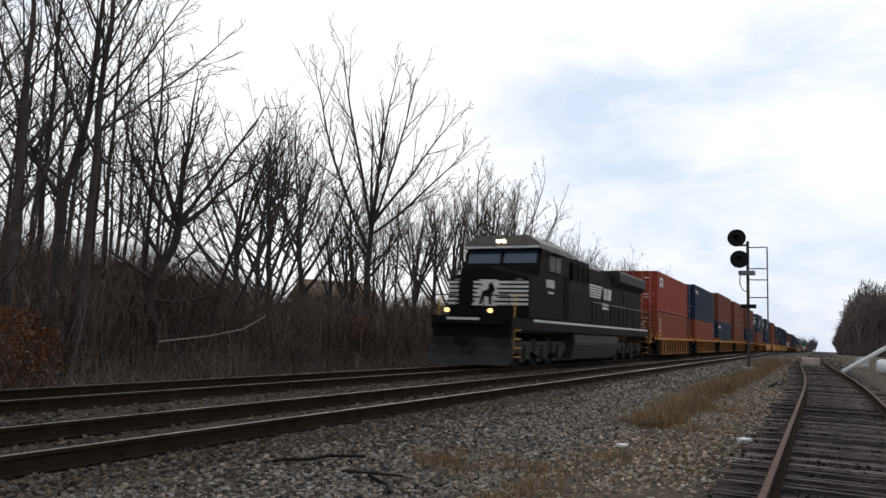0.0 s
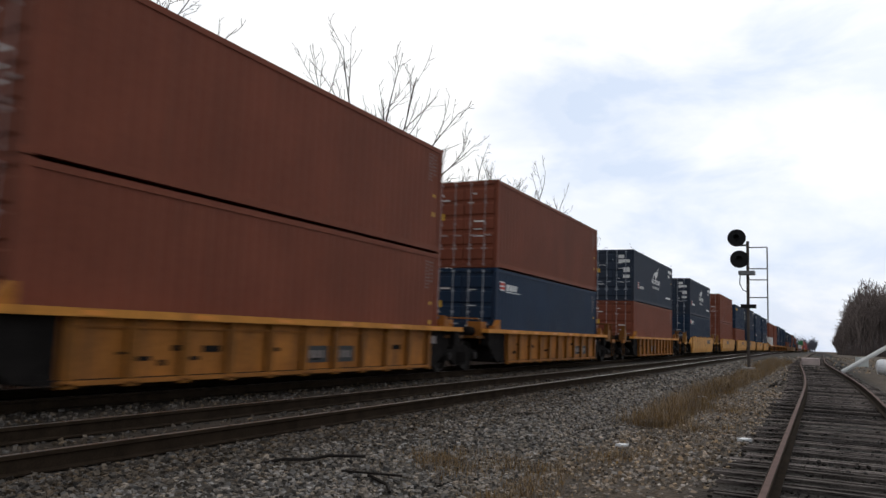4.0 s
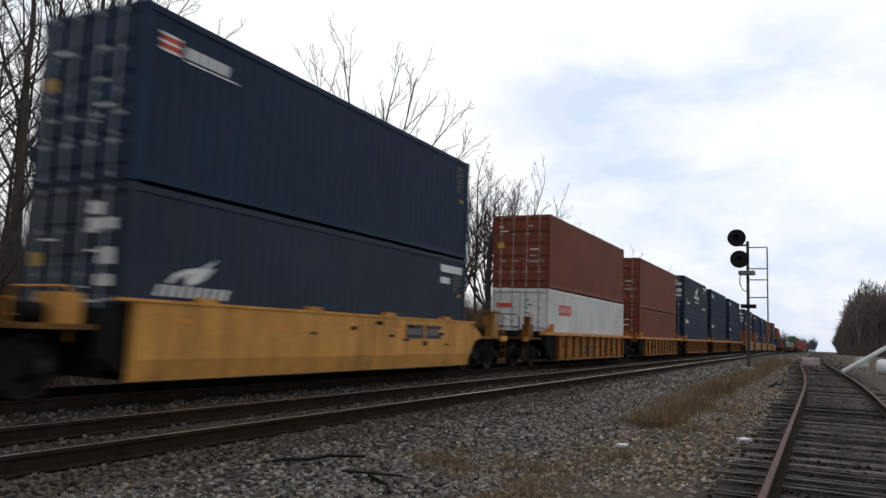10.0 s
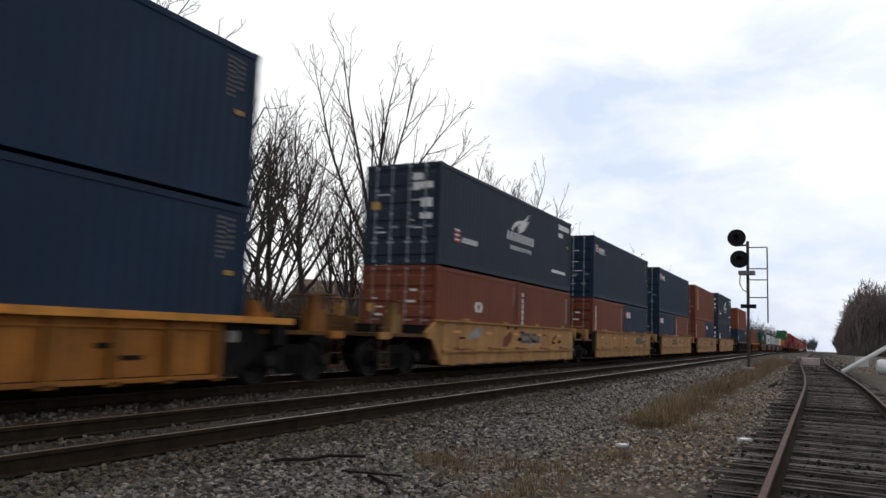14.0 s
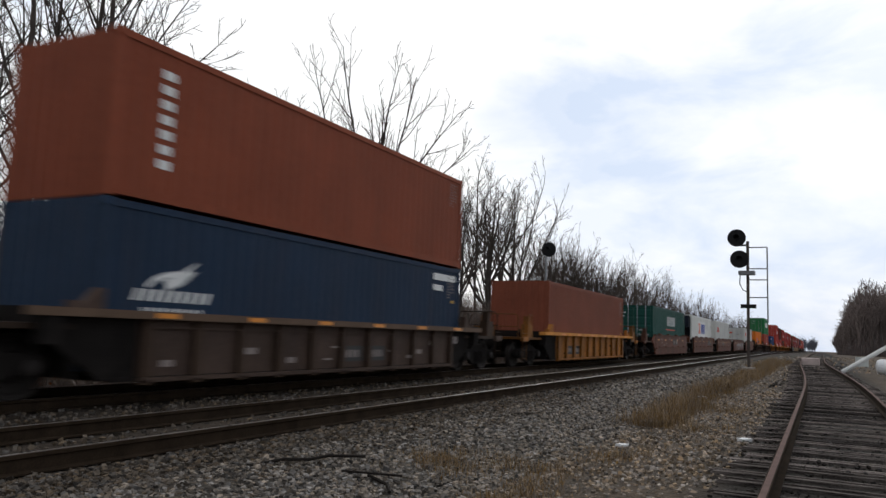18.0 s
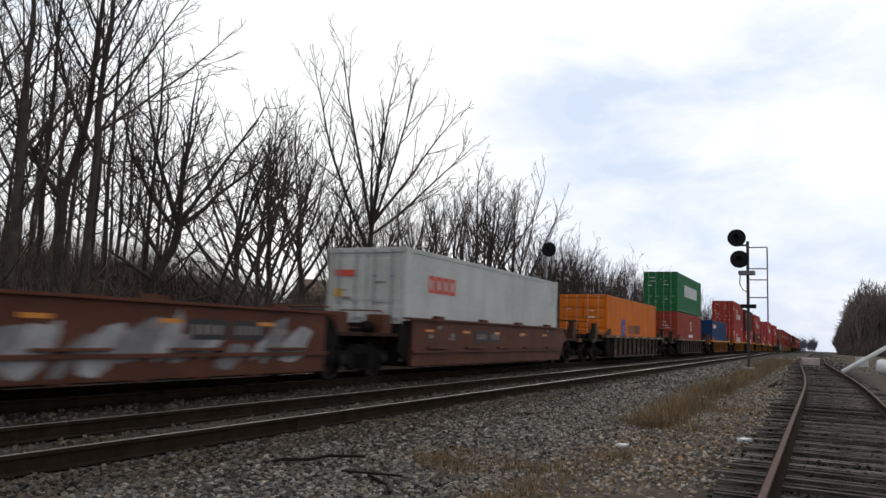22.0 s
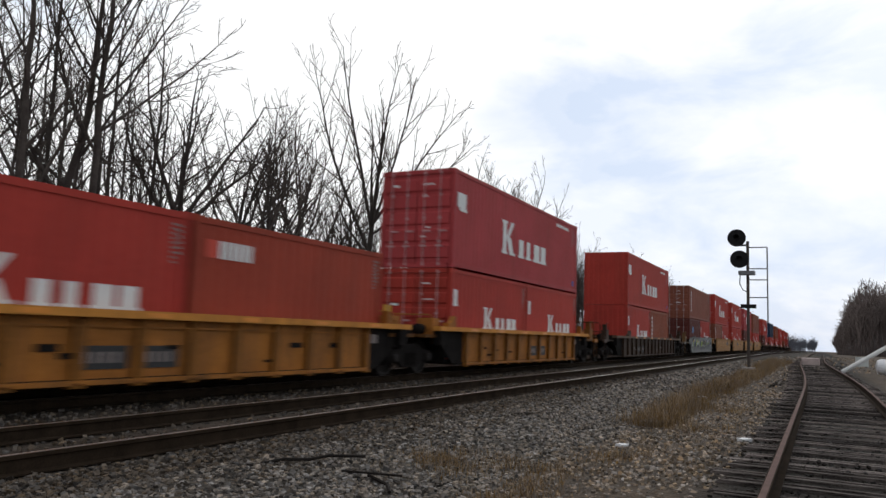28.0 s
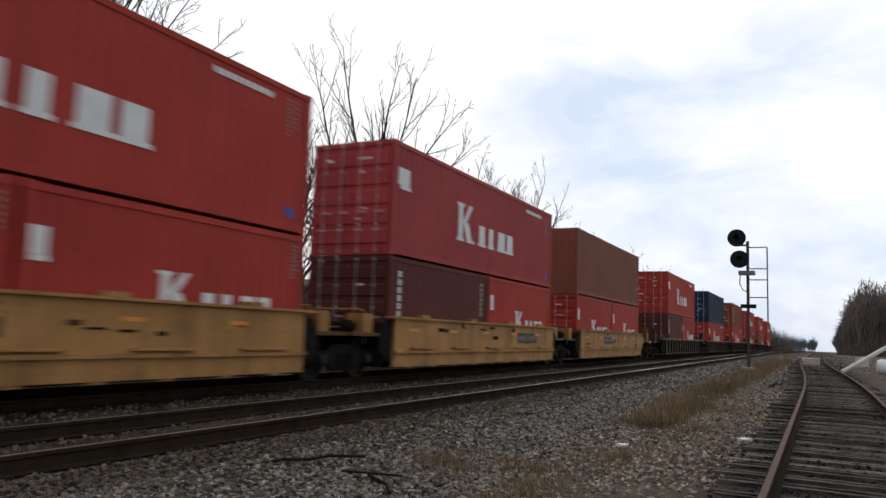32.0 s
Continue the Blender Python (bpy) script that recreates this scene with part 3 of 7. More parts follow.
def side_marks(top, kind, color, L, H):
    k = (kind, L, H)
    dark = color in ("white", "grey")
    faded = M_GREYMARK
    if kind == "plain20":
        mark(top, ("ser", *k), vbars(0.45, 0.13, H * 0.42, H * 0.88, 6), M_WHITE)
        mark(top, ("ser2", *k), vbars(L - 0.6, 0.2, H * 0.5, H * 0.9, 7), faded)
        return
    # serial columns near the far end
    if kind != "eagle":
        mark(top, ("ser", *k), vbars(L * 0.938, 0.09, H * 0.66, H * 0.93, 9, 0.5) + vbars(L * 0.958, 0.07, H * 0.72, H * 0.93, 6, 0.5), M_GREYMARK, "faded serial marking bars")
    if kind in ("rusttext", "rusty"):
        mark(top, ("ylw", *k), [(L * 0.957, L * 0.966, H * 0.33, H * 0.37), (L * 0.957, L * 0.966, H * 0.51, H * 0.54)], M_YELLOWMARK)
    if kind == "kbar":
        a = L * 0.310 if L > 7 else L * 0.40
        f = 1.0 if L > 7 else 0.62
        z = H * 0.285 if L > 7 else H * 0.34
        mark(top, ("k", *k), [(a, a + 0.30 * f, z + 0.09, z + 1.03 * f), (a - 0.08, a + 0.40 * f, z, z + 0.09), (a - 0.08, a + 0.40 * f, z + 1.03 * f, z + 1.12 * f),
                              (a + 0.62 * f, a + 1.0 * f, z, z + 0.58 * f, -0.30 * f), (a + 0.31 * f, a + 0.56 * f, z + 0.585 * f, z + 1.12 * f, 0.42 * f), (a + 1.0 * f, a + 1.12 * f, z, z + 0.09)]
             , M_WHITE, "white company marking block")
        b = a + 1.50 * f
        mark(top, ("line", *k), [(b + i * 0.76 * f, b + i * 0.76 * f + w * f, z + 0.08, z + 0.64 * f) for i, w in enumerate((0.42, 0.34, 0.58, 0.52))] +
             [(b + i * 0.76 * f - 0.07, b + i * 0.76 * f + (w + 0.09) * f, z, z + 0.08) for i, w in enumerate((0.42, 0.34, 0.58, 0.52))], M_WHITE, "white company marking bars")
        mark(top, ("flag", *k), [(L * 0.020, L * 0.068, H * 0.62, H * 0.77), (L * 0.030, L * 0.073, H * 0.585, H * 0.618)], M_WHITE, "white flag-shaped marking", name="flag_marking")
        if L > 7:
            mark(top, ("web", *k), hbars(L * 0.77, L * 0.90, H * 0.87, H * 0.91, 9), M_WHITE, "small white marking bars")
            mark(top, ("dot", *k), [(L * 0.945, L * 0.965, H * 0.10, H * 0.17)], M_BLUEMARK)
    elif kind in ("eagle", "eagle_low"):
        c = L * 0.49 if kind == "eagle" else L * 0.10
        f = 1.0 if kind == "eagle" else 0.62
        z = H * 0.30
        def wing():
            bm = bmesh.new()
            spine = [(-0.55, 0.86), (-0.30, 1.10), (0.10, 1.24), (0.62, 1.32), (1.22, 1.62)]
            low = [(-0.50, 0.80), (-0.22, 0.99), (0.14, 1.11), (0.66, 1.18), (1.22, 1.62)]
            prism(bm, [(c + y * f, z + h * f) for y, h in low + spine[:-1][::-1]], 0.0, 0.006)
            for i in range(4):
                y0, h0 = 0.95 - 0.12 * i, 1.22 - 0.10 * i
                prism(bm, [(c + y * f, z + h * f) for y, h in ((0.05 + 0.02 * i, 0.98 - 0.07 * i), (y0, h0 + 0.02), (y0 + 0.22, h0 + 0.14), (y0 - 0.02, h0 + 0.095), (0.05 + 0.02 * i, 1.04 - 0.07 * i))], 0.0, 0.006)
            return to_mesh("marking", bm, M_WHITE)
        tagged(put("wing_marking", ("wing", *k), wing, top, (BOX_W - 0.010, 0, 0), "white wing-shaped company marking"), kind="stuff")
        mark(top, ("name", *k), hbars(c - 0.95 * f, c + 1.75 * f, z + 0.48 * f, z + 0.78 * f, 9, 0.5, 0.08), M_WHITE, "white company marking bars")
        mark(top, ("name2", *k), hbars(c - 0.6 * f, c + 1.5 * f, z + 0.18 * f, z + 0.32 * f, 10, 0.45), M_WHITE, "white company marking bars")
        if kind == "eagle":
            mark(top, ("own", *k), hbars(L * 0.125, L * 0.215, H * 0.27, H * 0.325, 6, 0.66, 0.06), M_WHITE)
            mark(top, ("own_w", *k), [(L * 0.085, L * 0.11, H * 0.26 + 0.14 * i + 0.05, H * 0.26 + 0.14 * i + 0.10) for i in range(3)], M_WHITE, "white marking stripes")
            mark(top, ("own_r", *k), [(L * 0.085, L * 0.11, H * 0.26 + 0.14 * i, H * 0.26 + 0.14 * i + 0.05) for i in range(3)], M_REDMARK, "red marking bars")
        mark(top, ("num", *k), [(L * 0.865, L * 0.975, H * 0.84, H * 0.91), (L * 0.865, L * 0.91, H * 0.73, H * 0.79), (L * 0.80, L * 0.94, H * 0.22, H * 0.26)], M_WHITE, "white serial marking bars")
        mark(top, ("tag", *k), [(L * 0.957, L * 0.968, H * 0.61, H * 0.64)], M_YELLOWMARK)
    elif kind == "owner":
        mark(top, ("own2", *k), hbars(L * 0.074, L * 0.158, H * 0.765, H * 0.835, 5, 0.74, 0.05), M_WHITE, "white company marking bars")
        mark(top, ("own3", *k), [(L * 0.03, L * 0.064, H * 0.755 + 0.13 * i, H * 0.755 + 0.13 * i + 0.045) for i in range(3)], M_WHITE, "white striped company marking")
        mark(top, ("own5", *k), [(L * 0.03 + 0.05, L * 0.064, H * 0.755 + 0.045 + 0.13 * i, H * 0.755 + 0.13 * i + 0.13) for i in range(2)], M_REDMARK, "red company stripes")
        mark(top, ("own4", *k), [(L * 0.074, L * 0.178, H * 0.742, H * 0.752)], M_WHITE)
        mark(top, ("tag", *k), [(L * 0.957, L * 0.968, H * 0.56, H * 0.59)], M_YELLOWMARK)
    elif kind == "yellowtop":
        mark(top, ("ytop", *k), hbars(L * 0.05, L * 0.21, H * 0.77, H * 0.87, 6, 0.62, 0.08), M_YELLOWMARK, "yellow company marking bars")
    elif kind == "yellowside":
        mark(top, ("yside", *k), hbars(L * 0.55, L * 0.85, H * 0.74, H * 0.82, 9, 0.85), M_YELLOWMARK, "yellow marking bars")
    elif kind == "lease":
        mark(top, ("lease", *k), [(L * 0.075, L * 0.10, H * 0.62, H * 0.80), (L * 0.075, L * 0.16, H * 0.80, H * 0.86), (L * 0.135, L * 0.16, H * 0.62, H * 0.80), (L * 0.10, L * 0.135, H * 0.68, H * 0.72)], M_WHITE, "white square company marking")
    elif kind == "column":
        mark(top, ("col", *k), vbars(L * 0.075, 0.26, H * 0.22, H * 0.88, 7, 0.6), M_WHITE, "white vertical marking bars")
    elif kind == "ycolumn":
        mark(top, ("ycol", *k), vbars(L * 0.105, 0.42, H * 0.30, H * 0.92, 5, 0.72), M_YELLOWMARK, "large yellow vertical marking bars")
    elif kind == "thincolumn":
        mark(top, ("tcol", *k), vbars(L * 0.06, 0.12, H * 0.42, H * 0.88, 10), M_WHITE)
    elif kind == "redlogo":
        mark(top, ("rlogo", *k), [r for i in range(4) for r in ((L * 0.10 + 0.42 * i, L * 0.10 + 0.42 * i + 0.36, H * 0.62, H * 0.655), (L * 0.10 + 0.42 * i, L * 0.10 + 0.42 * i + 0.36, H * 0.745, H * 0.78), (L * 0.10 + 0.42 * i, L * 0.10 + 0.42 * i + 0.11, H * 0.655, H * 0.745), (L * 0.10 + 0.42 * i + 0.26, L * 0.10 + 0.42 * i + 0.36, H * 0.655, H * 0.745))], M_REDMARK, "orange-red company marking")
    elif kind == "bluetext":
        mark(top, ("panel", *k), [(L * 0.30, L * 0.66, H * 0.42, H * 0.86)], mat("white_vinyl", (0.66, 0.66, 0.65), 0.5, vary=0.05), "white vinyl panel", name="vinyl_panel")
        put("marking", ("bt", *k), lambda: rects(hbars(L * 0.43, L * 0.63, H * 0.50, H * 0.78, 4, 0.72, 0.10), M_BLUEMARK), top, (BOX_W - 0.003, 0, 0), "blue company marking bars")
        put("marking", ("bx", *k), lambda: rects([(L * 0.315, L * 0.405, H * 0.50, H * 0.55), (L * 0.315, L * 0.405, H * 0.75, H * 0.80), (L * 0.315, L * 0.34, H * 0.55, H * 0.75, 0.75), (L * 0.38, L * 0.405, H * 0.55, H * 0.75, -0.75)],
                                                 mat("orange_lettering", (0.65, 0.14, 0.05), 0.6, vary=0.1)), top, (BOX_W - 0.0015, 0, 0), "orange crossed marking")
    elif kind == "whitename":
        mark(top, ("wname", *k), hbars(L * 0.40, L * 0.655, H * 0.60, H * 0.82, 7, 0.72, 0.05), mat("faded_white_lettering", (0.42, 0.44, 0.43), 0.7, vary=0.15), "faded white company marking bars")
        mark(top, ("wline", *k), [(L * 0.36, L * 0.65, H * 0.50, H * 0.525)], M_REDMARK, "thin red line under the marking")
    elif kind == "bigname":
        mark(top, ("bname", *k), hbars(L * 0.272, L * 0.80, H * 0.43, H * 0.735, 9, 0.80, 0.03), M_WHITE, "large white company marking bars")
    elif kind == "roundname":
        bm_items = [(L * 0.52 + 0.32 * math.cos(a) - 0.06, L * 0.52 + 0.32 * math.cos(a) + 0.06, H * 0.66 + 0.32 * math.sin(a) - 0.06, H * 0.66 + 0.32 * math.sin(a) + 0.06) for a in [i * math.pi / 8 for i in range(16)]]
        mark(top, ("ring", *k), bm_items, M_WHITE, "white ring marking", name="ring_marking")
        mark(top, ("rname", *k), hbars(L * 0.44, L * 0.61, H * 0.36, H * 0.44, 8, 0.75), M_WHITE)
    elif kind == "bluename":
        mark(top, ("bsym", *k), [(L * 0.24, L * 0.275, H * 0.32, H * 0.58), (L * 0.265, L * 0.315, H * 0.50, H * 0.62), (L * 0.265, L * 0.315, H * 0.28, H * 0.38), (L * 0.29, L * 0.325, H * 0.41, H * 0.48)], M_BLUEMARK, "blue company symbol")
        mark(top, ("bnm", *k), hbars(L * 0.38, L * 0.62, H * 0.36, H * 0.52, 11, 0.5), mat("brown_lettering", (0.045, 0.025, 0.03), 0.6, vary=0.1), "dark company marking bars")
    elif kind == "whitebox" and color == "rust":
        mark(top, ("dia", *k), [(L * 0.42, L * 0.45, H * 0.60, H * 0.66, 0.12), (L * 0.44, L * 0.47, H * 0.54, H * 0.60, -0.12), (L * 0.49, L * 0.52, H * 0.60, H * 0.66, -0.12), (L * 0.47, L * 0.50, H * 0.54, H * 0.60, 0.12)], M_WHITE, "white double-diamond marking")
    elif kind == "whitebox":
        mark(top, ("wbox", *k), hbars(L * 0.105, L * 0.25, H * 0.73, H * 0.85, 6, 0.72), M_WHITE, "white company marking bars")
        mark(top, ("rbox", *k), [(L * 0.055, L * 0.10, H * 0.73, H * 0.85)], M_REDMARK, "red company marking")
    elif kind == "bluedot":
        mark(top, ("bdot", *k), [(L * 0.26, L * 0.36, H * 0.585, H * 0.715), (L * 0.28, L * 0.34, H * 0.55, H * 0.585), (L * 0.28, L * 0.34, H * 0.715, H * 0.75)], mat("light_blue_mark", (0.05, 0.25, 0.5), 0.6, vary=0.1), "light blue round marking")


# ---- train: trucks and well cars ----


def wheel_mesh(r):
    def make():
        bm = bmesh.new()
        lathe(bm, [(-0.02, r * 0.28), (-0.02, r * 0.42), (0.02, r * 0.5), (0.02, r * 0.8), (-0.03, r * 0.86), (-0.03, r), (0.085, r), (0.09, r + 0.028), (0.115, r + 0.028), (0.115, r * 0.86), (0.06, r * 0.8), (0.06, r * 0.4)], "x", 22)
        return to_mesh("wheel", bm, M_WHEEL)
    return make


def axle_mesh():
    bm = bmesh.new()
    lathe(bm, [(-1.02, 0.075), (-0.8, 0.075), (-0.72, 0.085), (0.72, 0.085), (0.8, 0.075), (1.02, 0.075)], "x", 10)
    return to_mesh("axle", bm, M_STEEL)


def side_frame_mesh():
    bm = bmesh.new()
    out = ((-1.18, 0.40), (-1.12, 0.62), (-0.6, 0.66), (-0.38, 0.78), (0.38, 0.78), (0.6, 0.66), (1.12, 0.62), (1.18, 0.40), (0.92, 0.40), (0.60, 0.34), (0.36, 0.20), (-0.36, 0.20), (-0.60, 0.34), (-0.92, 0.40))
    prism(bm, out, -0.07, 0.07)
    for s in (-1, 1):
        box(bm, -0.10, 0.10, s * 0.89 - 0.14, s * 0.89 + 0.14, 0.34, 0.58)
    for i in range(3):
        lathe(bm, [(0.27, 0.055), (0.58, 0.055)], "z", 8, (0.10, -0.2 + 0.2 * i, 0))
    return to_mesh("side_frame", bm, M_STEEL)


def bearing_cap():
    bm = bmesh.new()
    lathe(bm, [(0.0, 0.11), (0.06, 0.11), (0.08, 0.06)], "x", 10)
    return to_mesh("bearing_cap", bm, M_WHEEL)


def truck(parent, y, r=0.455):
    for s in (-1, 1):
        f = put("side_frame", "sideframe", side_frame_mesh, parent, (s * 1.0, y, 0))
        for a in (-0.89, 0.89):
            if s > 0:
                put("bearing_cap", "cap", bearing_cap, f, (0.10 if s > 0 else -0.18, a, 0.455))
            put("wheel", ("wheel", r), wheel_mesh(r), parent, (s * 0.80, y + a, r), turn=math.pi if s > 0 else 0)
    for a in (-0.89, 0.89):
        put("axle", "axle", axle_mesh, parent, (0, y + a, r))
    put("bolster", "bolster", block("bolster", -1.05, 1.05, -0.19, 0.19, 0.42, 0.72, M_STEEL), parent, (0, y, 0))


def rib_mesh(m, key):
    def make():
        bm = bmesh.new()
        box(bm, 0, 0.10, -0.04, 0.04, 0.275, 1.165)
        box(bm, 0.085, 0.10, -0.075, 0.075, 0.275, 1.04)
        box(bm, 0, 0.12, -0.09, 0.09, 0.17, 0.24)
        # rust and dirt, plus the shade on the rib sides darkened into the paint
        return to_mesh("rib", bm, paint("shaded_rusty_rib_" + key, tuple(0.66 * c for c in CAR_RGB[key]), dirt=0.7, vary=0.3, scale=2))
    return make


def corner_guide(m, way):
    """Sloping plate beside the container's foot."""
    def make():
        bm = bmesh.new()
        prism(bm, ((-0.34 * way, 0.0), (0.05 * way, 0.0), (0.05 * way, 0.30), (-0.04 * way, 0.30)), 0.0, 0.16)
        box(bm, -0.02, 0.18, min(-0.45 * way, -0.34 * way), max(-0.45 * way, -0.34 * way), 0.0, 0.10)
        return to_mesh("corner_guide", bm, m)
    return make


def end_post(m):
    """Upright box and bracket at the free end of a car."""
    def make():
        bm = bmesh.new()
        box(bm, -0.16, 0.10, -0.24, 0.24, 0.0, 0.46)
        box(bm, -0.12, 0.06, -0.16, 0.10, 0.46, 0.74)
        tube(bm, [(0.08, -0.20, 0.46), (0.10, -0.22, 0.80), (0.10, 0.16, 0.80), (0.08, 0.20, 0.46)], 0.016, 5)
        return to_mesh("end_post", bm, m)
    return make


def ladder_mesh(m):
    def make():
        bm = bmesh.new()
        for x in (-0.2, 0.2):
            tube(bm, [(x, 0, 0.25), (x, 0, 1.35)], 0.014, 5)
        for i in range(4):
            tube(bm, [(-0.2, 0, 0.32 + 0.29 * i), (0.2, 0, 0.32 + 0.29 * i)], 0.012, 5)
        return to_mesh("ladder", bm, m)
    return make


def rail_hoop(m):
    def make():
        bm = bmesh.new()
        tube(bm, [(-0.7, 0, 1.05), (-0.7, 0, 1.75), (-0.6, 0, 1.85), (0.6, 0, 1.85), (0.7, 0, 1.75), (0.7, 0, 1.05)], 0.02, 5)
        tube(bm, [(-0.7, 0, 1.42), (0.7, 0, 1.42)], 0.016, 5)
        return to_mesh("handrail", bm, m)
    return make


def coupler_mesh():
    bm = bmesh.new()
    box(bm, -0.1, 0.1, 0, 0.75, 0.80, 0.96)
    box(bm, -0.2, 0.14, -0.22, 0.05, 0.74, 1.0)
    tube(bm, [(0.35, 0.3, 0.75), (0.33, -0.05, 0.5), (0.3, -0.25, 0.55)], 0.03, 6)
    return to_mesh("coupler", bm, M_STEEL)


def brake_wheel(m):
    def make():
        bm = bmesh.new()
        pts = [(0.28 * math.cos(i * math.pi / 8), 0, 1.72 + 0.28 * math.sin(i * math.pi / 8)) for i in range(17)]
        tube(bm, pts, 0.018, 5)
        for i in range(4):
            a = i * math.pi / 2
            tube(bm, [(0, 0, 1.72), (0.28 * math.cos(a), 0, 1.72 + 0.28 * math.sin(a))], 0.012, 4)
        box(bm, -0.09, 0.09, 0.02, 0.2, 1.1, 1.85)
        return to_mesh("brake_wheel", bm, m)
    return make


CAR_LOOK = {
    "yellow": (paint("yellow_car_paint", (0.315, 0.120, 0.024), dirt=0.7, vary=0.25, scale=1.3), "ribbed", "dirty yellow ribbed-side container well car"),
    "maxi": (paint("bright_yellow_car_paint", (0.56, 0.27, 0.066), dirt=0.6, vary=0.2, scale=1.3), "smooth", "yellow smooth-sided container well car"),
    "tan": (paint("tan_car_paint", (0.36, 0.185, 0.064), dirt=0.6, vary=0.22, scale=1.3), "ledge", "dirty tan well car with a side ledge"),
    "brown": (paint("brown_red_car_paint", (0.112, 0.041, 0.025), dirt=0.5, vary=0.25, scale=1.3), "ledge", "brown-red well car with a side ledge"),
    "dark_long": (paint("dark_brown_car_paint", (0.062, 0.040, 0.031), dirt=0.6, vary=0.3, scale=1.3), "ribbed", "long dark brown ribbed-side well car"),
    "dark": (paint("dark_brown_car_paint", (0.062, 0.040, 0.031), dirt=0.6, vary=0.3, scale=1.3), "ribbed", "dark brown ribbed-side well car"),
    "graffiti": (paint("grey_sprayed_car_paint", (0.185, 0.185, 0.18), dirt=0.45, vary=0.35, scale=1.6), "ledge", "grey and tan well car covered in spray paint")}

CAR_RGB = {"yellow": (0.34, 0.135, 0.026), "dark": (0.070, 0.042, 0.028), "dark_long": (0.070, 0.042, 0.028), "maxi": (0.56, 0.27, 0.066), "tan": (0.36, 0.185, 0.064), "brown": (0.112, 0.041, 0.025), "graffiti": (0.30, 0.17, 0.07)}


